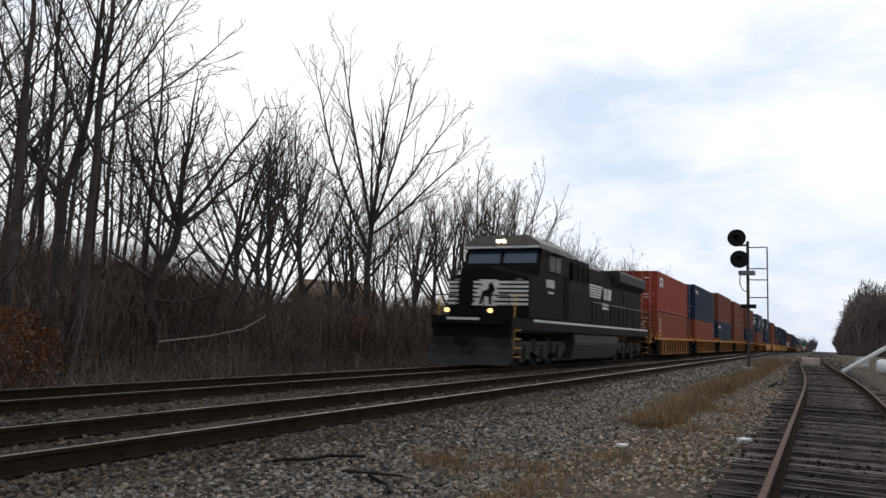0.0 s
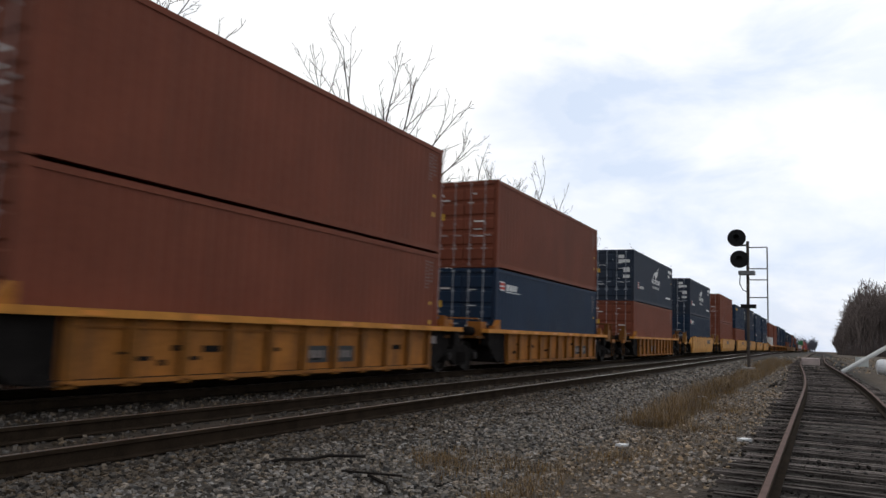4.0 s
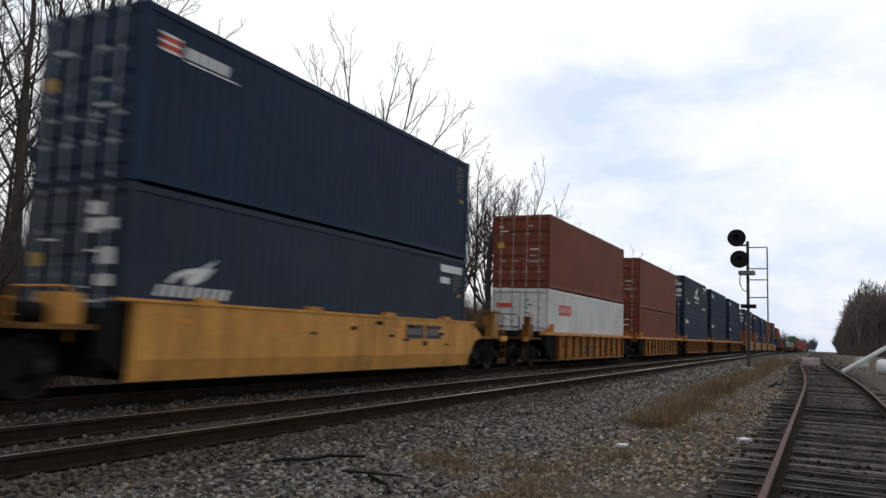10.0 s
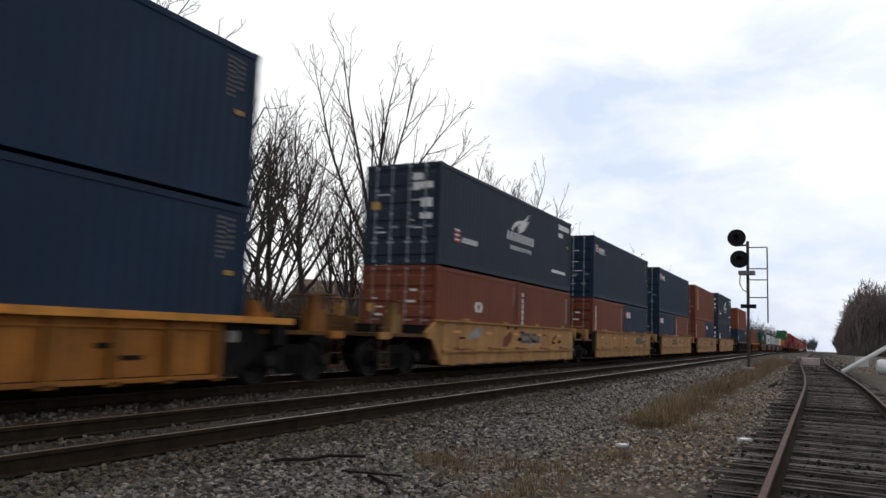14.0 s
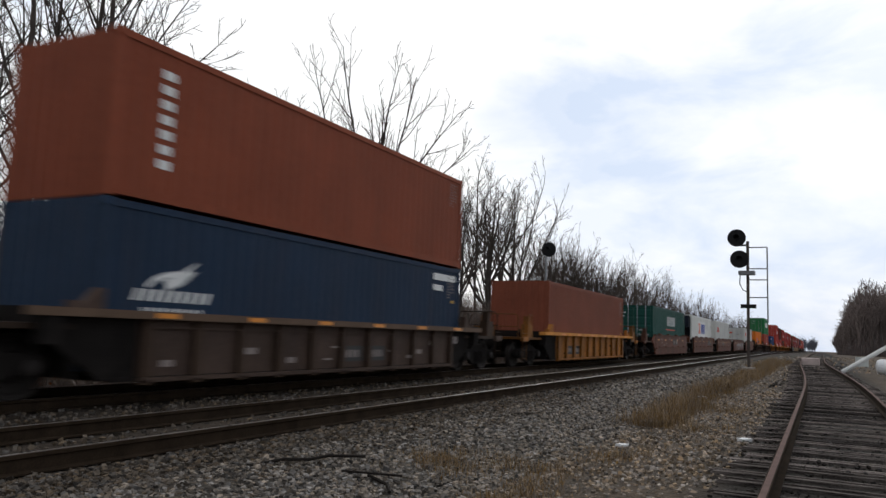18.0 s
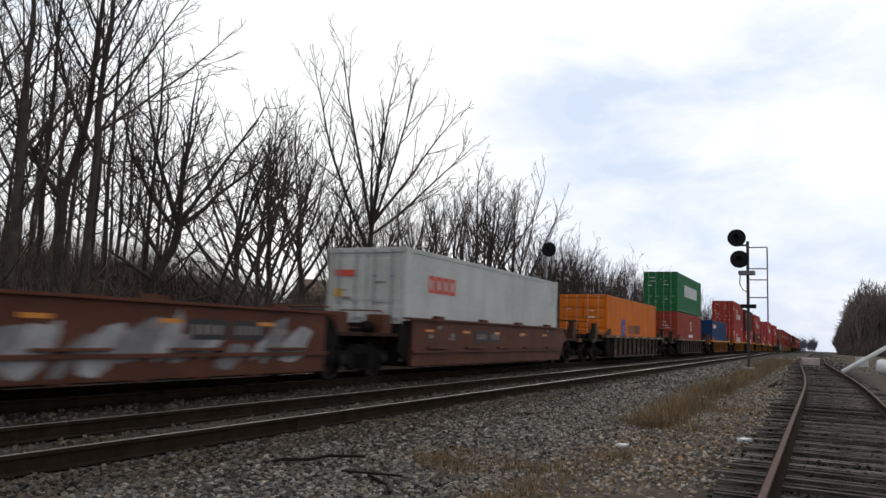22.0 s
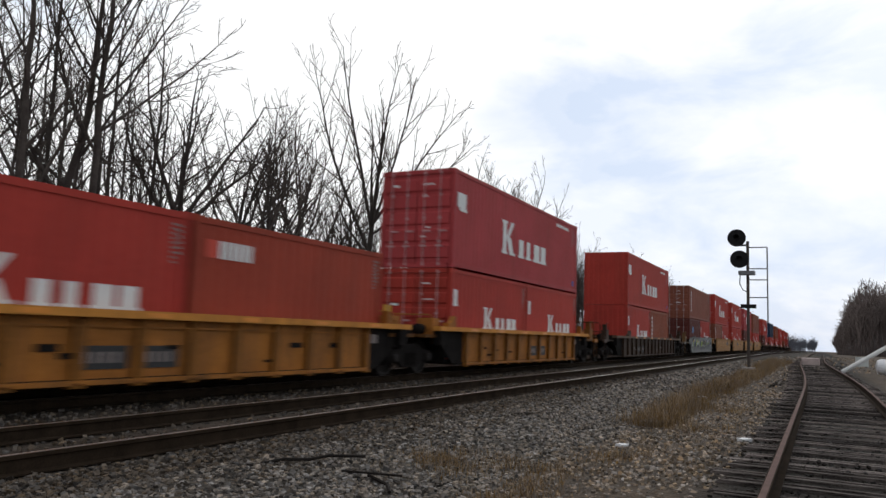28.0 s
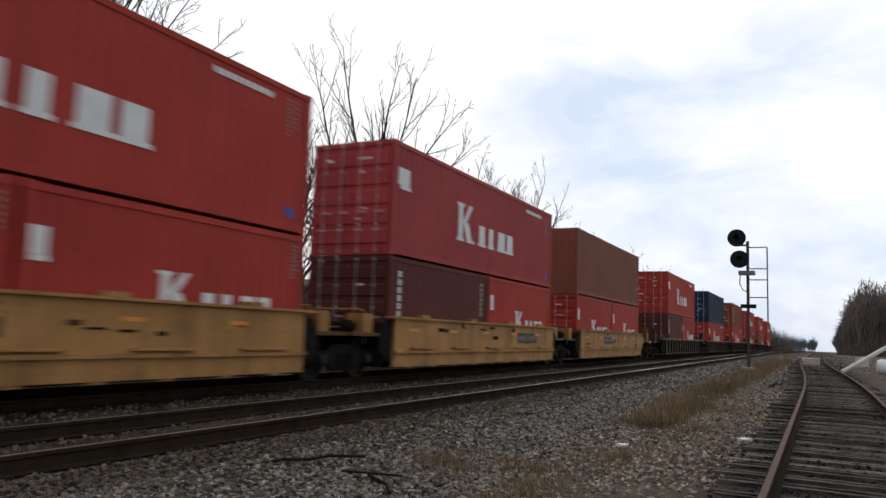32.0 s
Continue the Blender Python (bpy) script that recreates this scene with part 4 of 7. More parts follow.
def well_unit(look_name, front_open, rear_open, plate=0, loaded=True):
    """One well platform; the container's near end is at y = 0. front_open / rear_open: a free end with its own truck and coupler."""
    m, style, label = CAR_LOOK[look_name]
    top = tagged(new("well_car"), label + (" carrying containers" if loaded else ", empty"), "rail car", "well cars of the train")
    L = 12.30
    k = look_name
    e = 2.3 if look_name == "dark_long" else 0.0      # the well reaches past the container at both ends
    y_front, y_rear = (-3.2 - e if front_open else -1.55), (L + 3.1 + e if rear_open else L + 1.45)
    for s in (1, -1):
        turn = 0 if s > 0 else math.pi
        oy = 0 if s > 0 else L - 0.10
        if style == "ribbed":
            # chord paint is brightened: the highlight on the lit flange is in its colour
            put("top_chord", ("chord", k), block("top_chord", 1.24, 1.48, -1.10 - e, L + 1.0 + e, 1.165, 1.285, paint("highlit_chord_" + k, tuple(c * f for c, f in zip(CAR_RGB[k], (1.6, 1.7, 1.7))), dirt=0.45, vary=0.2, scale=1.3)), top, (0, oy, 0), turn=turn)

            def panel():
                bm = bmesh.new()
                prism(bm, ((0.75 - e, 0.25), (L - 0.85 + e, 0.25), (L - 0.85 + e, 1.165), (0.75 - e, 1.165)), 1.25, 1.29)
                return to_mesh("side_plate", bm, m)
            put("side_plate", ("plate", k), panel, top, (0, oy, 0), turn=turn)

            def web():
                bm = bmesh.new()
                prism(bm, [(y - e, z) for y, z in ((-0.85, 0.90), (-0.85, 1.165), (0.75, 1.165), (0.75, 0.25), (0.12, 0.25))], 1.21, 1.27)
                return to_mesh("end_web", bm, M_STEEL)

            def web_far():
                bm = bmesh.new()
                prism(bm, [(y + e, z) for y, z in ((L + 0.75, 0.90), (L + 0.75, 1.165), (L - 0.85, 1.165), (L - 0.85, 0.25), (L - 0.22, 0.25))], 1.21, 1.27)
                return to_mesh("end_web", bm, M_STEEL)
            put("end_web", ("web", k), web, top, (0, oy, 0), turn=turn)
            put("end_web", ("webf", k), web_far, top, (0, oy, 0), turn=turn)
            put("bottom_chord", ("bchord", k), block("bottom_chord", 1.24, 1.41, 0.75 - e, L - 0.85 + e, 0.21, 0.275, m), top, (0, oy, 0), turn=turn)
            if s > 0:
                put("panel_lip", ("lip", k), block("panel_lip", 1.29, 1.335, 0.78 - e, L - 0.88 + e, 1.02, 1.05, m), top)
                for w in (0, 1):
                    put("corner_guide", ("cguide", k, w), corner_guide(m, 1 - 2 * w), top, (1.26, -0.06 if w == 0 else L - 0.04, 1.285))
                    put("end_casting", ("ecast", k), block("end_casting", 1.20, 1.44, -0.16, 0.16, 0.78, 1.165, M_STEEL), top, (0, -0.80 - e if w == 0 else L + 0.70 + e, 0))
                put("data_plate", ("dplate", k), block("data_plate", 1.275, 1.282, -0.13, 0.13, 0.82, 1.02, M_GREYMARK), top, (0, L - 0.42 + e, 0), "pale data plate")
            for i in range((15 if e else 11) if s > 0 else 0):
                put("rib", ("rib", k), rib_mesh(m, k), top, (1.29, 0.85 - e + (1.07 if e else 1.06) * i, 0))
        else:
            def wall():
                bm = bmesh.new()
                if style == "smooth":
                    prism_y(bm, ((1.30, 0.22), (1.37, 0.22), (1.45, 0.55), (1.45, 1.42), (1.30, 1.42)), 0.1, L - 0.2)
                else:
                    prism(bm, ((0.1, 0.25), (L - 0.2, 0.25), (L - 0.2, 1.42), (0.1, 1.42)), 1.30, 1.39)
                return to_mesh("side_wall", bm, m)
            w = put("side_wall", ("wall", k), wall, top, (0, oy, 0), turn=turn)

            def slope(a, d):
                bm = bmesh.new()
                prism(bm, ((a, 1.40), (a + d * 0.35, 1.40), (a + d * 0.9, 1.12), (a + d * 0.9, 0.98), (a + d * 0.55, 0.92), (a, 0.28)), 1.29, 1.37)
                return to_mesh("end_plate", bm, m)
            def blunt(a, d):
                bm = bmesh.new()
                prism(bm, ((a, 1.38), (a + d * 0.25, 1.38), (a + d * 0.55, 1.1), (a + d * 0.55, 0.6), (a, 0.3)), 1.24, 1.31)
                return to_mesh("end_web", bm, M_STEEL)
            for nm, a, d, free in (("f", 0.1, -1, front_open if s > 0 else rear_open), ("r", L - 0.2, 1, rear_open if s > 0 else front_open)):
                if free:
                    put("end_plate", ("slope" + nm, k), lambda a=a, d=d: slope(a, d), top, (0, oy, 0), turn=turn)
                else:
                    put("end_web", ("blunt" + nm, k), lambda a=a, d=d: blunt(a, d), top, (0, oy, 0), turn=turn)
            put("top_cap", ("cap", k), block("top_cap", 1.27, 1.47, -0.2, L + 0.1, 1.42, 1.47, m), top, (0, oy, 0), turn=turn)
            if style == "ledge":
                put("ledge", ("ledge", k), block("ledge", 1.39, 1.46, 0.1, L - 0.2, 0.58, 0.645, m), top, (0, oy, 0), turn=turn)
                for i in range(5 if s > 0 else 0):
                    put("step_plate", ("steppl", k), block("step_plate", 1.40, 1.50, -0.62, 0.62, 0.69, 0.73, m), top, (0, 1.5 + 2.35 * i, 0), turn=turn)
                for i in range(9 if s > 0 else 0):
                    put("lug", ("lug", k), block("lug", 1.30, 1.37, -0.12, 0.12, 0.205, 0.25, m), top, (0, 0.9 + 1.3 * i, 0), turn=turn)
            for i in range(4):
                put("guide_lug", ("guide", k), block("guide_lug", 1.27, 1.44, -0.2, 0.2, 1.47, 1.55, m), top, (0, 1.6 + 3.0 * i, 0), turn=turn)
    put("well_floor", ("wfloor", k), block("well_floor", -1.30, 1.30, 0.3, L - 0.4, 0.22, 0.29, M_STEEL), top)
    for i in range(3):
        put("cross_beam", ("cross", k), block("cross_beam", -1.28, 1.28, -0.15, 0.15, 0.29, 0.372, M_STEEL), top, (0, 0.5 + 5.58 * i, 0))
    grime = paint("grimy_" + k, tuple(0.30 * c for c in CAR_RGB[k]), dirt=0.8, vary=0.4, scale=2)
    for end, a, b, free in (("f", y_front, -0.32 - e, front_open), ("r", L + 0.22 + e, y_rear, rear_open)):
        put("end_platform", ("plat", k, end, free), block("end_platform", -1.28, 1.28, a, b, 0.98, 1.06, grime), top)
        put("centre_sill", ("sill", k, end, free), block("centre_sill", -0.3, 0.3, a, b, 0.72, 0.98, M_STEEL), top)
        put("bulkhead", ("bulk", k, end), block("bulkhead", -1.28, 1.28, min(a, b) if end == "r" else b - 0.04, (min(a, b) + 0.04) if end == "r" else b, 0.3, 1.30, M_STEEL), top)
        put("crossover_box", ("xbox", k, end, free), block("crossover_box", -1.25, -0.4, (a + b) / 2 - 0.28, (a + b) / 2 + 0.28, 1.06, 1.42, grime), top)
        put("air_tank", "atank", tank_mesh, top, (0.85, (a + b) / 2, 1.20))
        if free:
            for s in (-1, 1):
                put("ladder", ("lad", k), ladder_mesh(grime), top, (s * 1.30, a + 0.4 if end == "f" else b - 0.4, 0), turn=math.pi / 2)
                put("sill_step", ("sst", k, end), block("sill_step", -0.05, 0.05, a + 0.15 if end == "f" else b - 0.65, a + 0.65 if end == "f" else b - 0.15, 0.92, 1.08, m), top, (s * 1.30, 0, 0))
            put("handrail", ("hoopd", k), rail_hoop(grime), top, (0.45, a + 0.12 if end == "f" else b - 0.12, 0))
            ye = a + 0.45 if end == "f" else b - 0.45
            put("end_post", ("epost", k), end_post(paint("worn_end_" + k, tuple(0.6 * c for c in CAR_RGB[k]), dirt=0.8, vary=0.4, scale=2)), top, (1.18, ye + (0.55 if end == "f" else -0.55), 1.06))
            put("coupler", "coupler", coupler_mesh, top, (0, a - 0.35 if end == "f" else b + 0.35, 0), turn=0 if end == "f" else math.pi)
        else:
            put("handrail", ("hoop", k), rail_hoop(m), top, (0.3, b - 0.35 if end == "f" else a + 0.35, -0.25))
            put("valve_box", ("vbox", k), block("valve_box", -0.24, 0.24, -0.2, 0.2, 1.06, 1.50, m), top, (0.95, b - 0.5 if end == "f" else a + 0.5, 0))
        if (end == "r") == rear_open and (end == "r" or free):
            put("brake_wheel", ("bw", k), brake_wheel(m), top, (-0.75, (a + b) / 2 - 0.1, -0.05))
    if front_open:
        truck(top, -1.75 - e)
    truck(top, L + 1.65 + e if rear_open else 14.02)
    if plate:
        mark_car(top, k, style, plate)
    if k == "graffiti":
        spray(top, 21, 1.392, 0.4, 11.6, 0.66, 1.40, ((0.40, 0.42, 0.44), (0.05, 0.055, 0.06), (0.26, 0.33, 0.10), (0.24, 0.25, 0.27), (0.50, 0.50, 0.50), (0.09, 0.10, 0.12)), 44)
    elif k == "brown" and not loaded:
        spray(top, 33, 1.392, 3.2, 11.4, 0.30, 1.36, ((0.34, 0.33, 0.33), (0.20, 0.19, 0.19)), 15)
    elif k == "tan" and plate in (2, 6):
        spray(top, 44 + plate, 1.392, 1.0, 11.0, 0.70, 1.34, ((0.30, 0.30, 0.31), (0.16, 0.06, 0.03)), 4)
    return top


def spray(top, seed, x, y0, y1, z0, z1, colors, n):
    """Sprayed blobs: one thin plate for each colour and blob."""
    r = random.Random(seed)
    for i in range(n):
        c = colors[i % len(colors)]
        w, h = r.uniform(0.16, 0.5), r.uniform(0.16, 0.42) * (z1 - z0)
        cy, cz = y0 + (y1 - y0) * (i + 0.5) / n + r.uniform(-0.1, 0.1), r.uniform(z0 + h, z1 - h)
        pts = []
        for j in range(11):
            a = 2 * math.pi * j / 11
            f = r.uniform(0.7, 1.1)
            pts.append((cy + w * f * math.cos(a) + 0.25 * (math.sin(a)), min(z1, max(z0, cz + h * 1.15 * f * math.sin(a)))))
        bm = bmesh.new()
        prism(bm, pts, x + 0.0015 * (i % 3), x + 0.003 + 0.0015 * (i % 3))
        part("spray_paint", bm, mat("spray_%d_%d" % (seed, i % len(colors)), c, 0.7, vary=0.3, scale=3, dirt=0.4, spec=0.05), top, "patch of spray paint")


def tank_mesh():
    bm = bmesh.new()
    lathe(bm, [(-0.42, 0.06), (-0.38, 0.14), (0.38, 0.14), (0.42, 0.06)], "y", 12)
    return to_mesh("air_tank", bm, M_STEEL)


def stuff(*a):
    return tagged(put(*a), kind="stuff")


def mark_car(top, k, style, plate):
    x = 1.297 if style == "ribbed" else (1.452 if style == "smooth" else 1.392)
    z0 = 0.42 if style == "ribbed" else (0.95 if style == "smooth" else 0.86)
    y = (1.95, 4.0, 6.1, 8.3)[plate % 4]
    dark = mat("black_stencil_panel", (0.02, 0.02, 0.02), 0.6, vary=0.1)
    stuff("stencil_panel", ("sten", x, y), lambda: rects([(y, y + 0.92, z0, z0 + 0.34), (y + 1.04, y + 1.9, z0, z0 + 0.34)], dark), top, (x, 0, 0), "black stencil panel")
    stuff("stencil_marking", ("stenb", x, y), lambda: rects(hbars(y + 0.10, y + 0.84, z0 + 0.09, z0 + 0.25, 4, 0.55) + hbars(y + 1.12, y + 1.82, z0 + 0.09, z0 + 0.25, 5, 0.5), M_GREYMARK), top, (x + 0.007, 0, 0), "worn white stencil bars")
    if style != "ribbed":
        stuff("reflector_strip", ("refl", x), lambda: rects([(0.8 + 2.3 * i, 1.25 + 2.3 * i, 1.12, 1.19) for i in range(5)], mat("orange_reflector", (0.62, 0.22, 0.02), 0.4, vary=0.1)), top, (x + 0.002, 0, 0), "orange reflective strips")
    else:
        stuff("reflector_strip", ("refl", x), lambda: rects([(0.9 + 2.1 * i, 1.35 + 2.1 * i, 1.185, 1.26) for i in range(6)], mat("orange_reflector", (0.62, 0.22, 0.02), 0.4, vary=0.1)), top, (1.481, 0, 0), "orange reflective strips")
    rng = random.Random(plate * 7 + len(k))
    items = []
    for i in range(9):
        a = rng.uniform(0.9, 10.6)
        b = rng.uniform(0.40, 0.8) if style == "ribbed" else rng.uniform(0.75, 1.3)
        items.append((a, a + rng.uniform(0.15, 0.45), b, b + rng.uniform(0.03, 0.12)))
    stuff("stencil_marking", ("tiny", x, plate, k), lambda: rects(items, M_GREYMARK if k in ("dark", "dark_long", "brown", "graffiti") else M_STEEL), top, (x + 0.0015, 0, 0), "small worn stencil bars")


FLOOR_Z = 0.372
# near end of the load at 0 s, car look, free front end, free rear end, upper load, lower loads; a load: paint, height, doors, marking
K40, K20 = ("red", HC, True, "kbar"), ("red", ST, True, "kbar")
CONSIST = [
    (49.17, "yellow", 1, 0, ("leasered", ST, True, "lease"), [("orangerust", ST, True, "column")]),
    (65.32, "yellow", 0, 0, ("navy", HC, True, "owner"), [("orangerust", ST, True, "rusty")]),
    (81.33, "yellow", 0, 0, ("rust", HC, True, "rusty"), [("navy", HC, True, "owner")]),
    (97.41, "yellow", 0, 0, ("rust", HC, True, "rusty"), [("rust", HC, True, "rusty")]),
    (113.65, "yellow", 0, 1, ("rust", HC, True, "rusty"), [("navy", HC, True, "owner")]),
    (133.70, "yellow", 1, 1, ("slate", HC, True, "eagle"), [("rust", HC, True, "rusty")]),
    (153.95, "maxi", 1, 1, ("slate", HC, True, "eagle"), [("navy", HC, True, "owner")]),
    (174.08, "maxi", 1, 0, ("rust", HC, True, "rusty"), [("rust", HC, True, "rusty")]),
    (189.99, "maxi", 0, 0, ("navy", HC, True, "yellowtop"), [("rust", ST, True, "rusty")]),
    (205.90, "maxi", 0, 0, ("slate", HC, True, "eagle_low"), [("navy", HC, True, "owner")]),
    (221.75, "maxi", 0, 0, ("navy", HC, True, "owner"), [("navy", HC, True, "owner")]),
    (237.78, "maxi", 0, 1, ("navy", HC, True, "owner"), [("slate", HC, True, "eagle_low")]),
    (257.65, "yellow", 1, 0, ("rust", HC, True, "rusty"), [("white", ST, True, "redlogo")]),
    (273.90, "yellow", 0, 0, ("rust", HC, True, "rusty"), [("rust", ST, True, "rusty")]),
    (289.90, "yellow", 0, 0, ("slate", HC, True, "eagle"), [("navy", HC, True, "owner")]),
    (305.75, "yellow", 0, 0, ("navy", HC, True, "owner"), [("navy", HC, True, "owner")]),
    (321.55, "yellow", 0, 1, ("navy", HC, True, "owner"), [("navy", HC, True, "owner")]),
    (341.36, "tan", 1, 0, ("slate", HC, True, "eagle"), [("rust", ST, True, "whitebox"), ("rust", ST, True, "plain20")]),
    (357.15, "tan", 0, 0, ("navy", HC, True, "owner"), [("rust", ST, True, "plain20"), ("navy", ST, True, "whitebox")]),
    (372.98, "tan", 0, 0, ("navy", HC, True, "owner"), [("navy", ST, True, "whitebox"), ("rust", ST, True, "plain20")]),
    (388.80, "tan", 0, 0, ("rust", HC, True, "ycolumn"), [("rust", ST, True, "plain20"), ("navy", ST, True, "whitebox")]),
    (404.47, "tan", 0, 1, ("slate", HC, True, "eagle"), [("slate", HC, True, "eagle_low")]),
    (424.35, "dark", 1, 1, ("orangerust", ST, False, "column"), [("navy", ST, False, "eagle_low")]),
    (444.60, "yellow", 1, 1, None, [("rust", HC, False, "rusty")]),
    (464.72, "brown", 1, 0, None, [("teal", HC, True, "whitename")]),
    (480.45, "brown", 0, 0, None, [("white", HC, True, "bluetext")]),
    (496.05, "brown", 0, 0, None, [("grey", HC, True, "redlogo")]),
    (511.75, "brown", 0, 0, None, []),
    (527.48, "brown", 0, 1, None, [("grey", HC, True, "redlogo")]),
    (547.55, "dark", 1, 1, None, [("orange", HC, True, "bluename")]),
    (567.68, "dark", 1, 1, ("green", HC, True, "bigname"), [("leasered", HC, True, "roundname")]),
    (587.35, "yellow", 1, 1, None, [("blue", HC, False, "whitebox")]),
    (607.25, "yellow", 1, 0, K40, [K40]),
    (623.60, "yellow", 0, 0, ("maroon", HC, False, "thincolumn"), [("red", ST, True, "kbar")]),
    (639.55, "yellow", 0, 0, K40, [("maroon", ST, True, "yellowside")]),
    (655.40, "yellow", 0, 0, None, [("red", ST, False, "kbar"), ("leasered", ST, True, "whitebox")]),
    (671.40, "yellow", 0, 1, ("pink", HC, True, "kbar"), [K20, K20]),
    (693.22, "dark_long", 1, 1, ("red", HC, False, "kbar"), [("red", ST, False, "kbar"), ("orangerust", ST, True, "column")]),
    (714.72, "graffiti", 1, 0, ("brown", ST, True, "column"), [("maroon", ST, True, "bluedot"), K20]),
    (730.85, "tan", 0, 0, K40, [("brown", ST, True, "plain20"), K20]),
    (746.50, "tan", 0, 0, K40, [K20, K20]),
    (762.10, "tan", 0, 0, ("pink", HC, True, "kbar"), [("maroon", ST, True, "plain20"), K20]),
    (777.88, "tan", 0, 1, ("brown", HC, False, "rusty"), [K20, K20]),
    (799.40, "dark_long", 1, 1, K40, [("maroon", ST, True, "plain20"), K20]),
    (820.40, "dark_long", 1, 1, ("navy", HC, True, "rusty"), [("red", ST, True, "kbar")]),
    (841.40, "dark_long", 1, 1, ("orangerust", HC, True, "column"), [("red", ST, True, "kbar")]),
    (862.40, "dark_long", 1, 1, K40, [("red", ST, True, "kbar")]),
    (883.40, "dark_long", 1, 1, K40, [("brown", ST, True, "plain20"), K20]),
    (904.40, "dark_long", 1, 1, K40, [("red", ST, True, "kbar")]),
]
MOVING = []     # things of the train: object, start place along the track, height
LIB = {}


def load(spec, L, s, z):
    color, H, doors, marks = spec
    key = (color, L, H, doors, marks)
    m = Matrix.Translation((TRAIN_X, s, z))
    if key not in LIB:
        LIB[key] = container(color, L, H, doors, marks)
        LIB[key].matrix_basis = m
        ob = LIB[key]
    else:
        ob = copy_thing(LIB[key], m)
    MOVING.append((ob, s, z))
    return H


CARS = {}
for i, (s0, look_name, fo, ro, upper, lower) in enumerate(CONSIST):
    plate = 1 + (i * 5) % 7
    key = (look_name, fo, ro, plate if look_name != "graffiti" else 1, bool(lower))
    m = Matrix.Translation((TRAIN_X, s0, 0))
    if key in CARS:
        unit = copy_thing(CARS[key], m)
    else:
        unit = CARS[key] = well_unit(look_name, fo, ro, plate, bool(lower))
        unit.matrix_basis = m
    MOVING.append((unit, s0, 0.0))
    h = 0.0
    if len(lower) == 2:
        h = load(lower[0], 6.058, s0, FLOOR_Z)
        load(lower[1], 6.058, s0 + 6.134, FLOOR_Z)
    elif lower:
        h = load(lower[0], 12.192, s0, FLOOR_Z)
    if upper:
        load(upper, 12.192, s0, FLOOR_Z + h + 0.022)

# ---- locomotive ----
LOCO_S = 24.85


def locomotive():
    top = tagged(new("diesel_locomotive"), "black six-axle diesel freight locomotive with white nose stripes and lit headlights", "locomotive")
    wht = mat("white_loco_paint", (0.60, 0.60, 0.58), 0.5, vary=0.1, scale=2, dirt=0.3)
    side_glass = mat("shaded_side_glass", (0.016, 0.020, 0.026), 0.35, vary=0.1, spec=0.1)
    dusty = mat("dusty_truck_steel", (0.050, 0.043, 0.038), 0.9, vary=0.4, scale=3, spec=0.1)
    roofm = paint("sooty_grey_roof_paint", (0.16, 0.15, 0.14), dirt=0.5)

    def bx(name, x0, x1, y0, y1, z0, z1, m=M_BLACK, bevel=0.03, label="", parent=top):
        bm = bmesh.new()
        box(bm, x0, x1, y0, y1, z0, z1)
        if bevel:
            bmesh.ops.bevel(bm, geom=list(bm.edges), offset=bevel, segments=2, affect="EDGES")
        return part(name, bm, m, parent, label)
    bx("underframe", -1.5, 1.5, -1.75, 20.0, 1.28, 1.72)
    for s in (-1, 1):
        bx("sill_stripe", s * 1.5 - (0.0 if s > 0 else 0.006), s * 1.5 + (0.006 if s > 0 else 0.0), 0.4, 19.9, 1.61, 1.695, wht, 0, "white reflective sill stripe")
    # plough and pilot
    bm = bmesh.new()
    front = ((-1.52, -1.72), (-0.75, -2.0), (0.0, -2.18), (0.75, -2.0), (1.52, -1.72))
    rows = []
    for z, out, k in ((0.12, 0.22, 0.96), (0.40, 0.06, 1.0), (0.72, 0.0, 1.0), (1.0, 0.05, 0.98)):
        rows.append([bm.verts.new((x * k, y - out, z)) for x, y in front] + [bm.verts.new((x * k, y + 0.08, z)) for x, y in front[::-1]])
    for lo, hi in zip(rows, rows[1:]):
        for i in range(10):
            bm.faces.new((lo[i], lo[(i + 1) % 10], hi[(i + 1) % 10], hi[i]))
    bm.faces.new(rows[0][::-1])
    bm.faces.new(rows[-1])
    part("plough", bm, mat("scraped_black_steel", (0.022, 0.021, 0.021), 0.6, vary=0.5, scale=2, spec=0.2), top, "black steel snow plough")
    for x in (-1.05, -0.85, -0.62, 0.62, 0.85, 1.05):
        bm = bmesh.new()
        tube(bm, [(x, -1.72, 1.40), (x, -1.92, 1.34), (x * 1.02, -1.98, 1.10), (x * 0.97, -1.92, 0.92)], 0.028, 6)
        part("air_hose", bm, M_STEEL, top, "black rubber air hose")
    for x in (-1.42, -0.5, 0.5, 1.42):
        bm = bmesh.new()
        tube(bm, [(x, -1.82, 1.62), (x, -1.82, 2.42)], 0.022, 6)
        part("stanchion", bm, M_STEEL, top)
    for x in (-0.96, 0.96):
        bm = bmesh.new()
        tube(bm, [(x - 0.46, -1.82, 2.42), (x + 0.46, -1.82, 2.42)], 0.022, 6)
        part("end_handrail", bm, M_STEEL, top)
    bx("pilot", -1.45, 1.45, -1.70, -1.35, 0.5, 1.5)
    bx("anticlimber", -1.3, 1.3, -2.02, -1.75, 1.44, 1.62, M_BLACK, 0.03)
    bx("anticlimber_stripe", -0.75, 0.45, -2.03, -2.02, 1.58, 1.66, wht, 0, "white anticlimber edge")
    bx("nose_door", -1.15, -0.55, -0.36, -0.35, 1.80, 3.05, M_BLACK, 0.004)
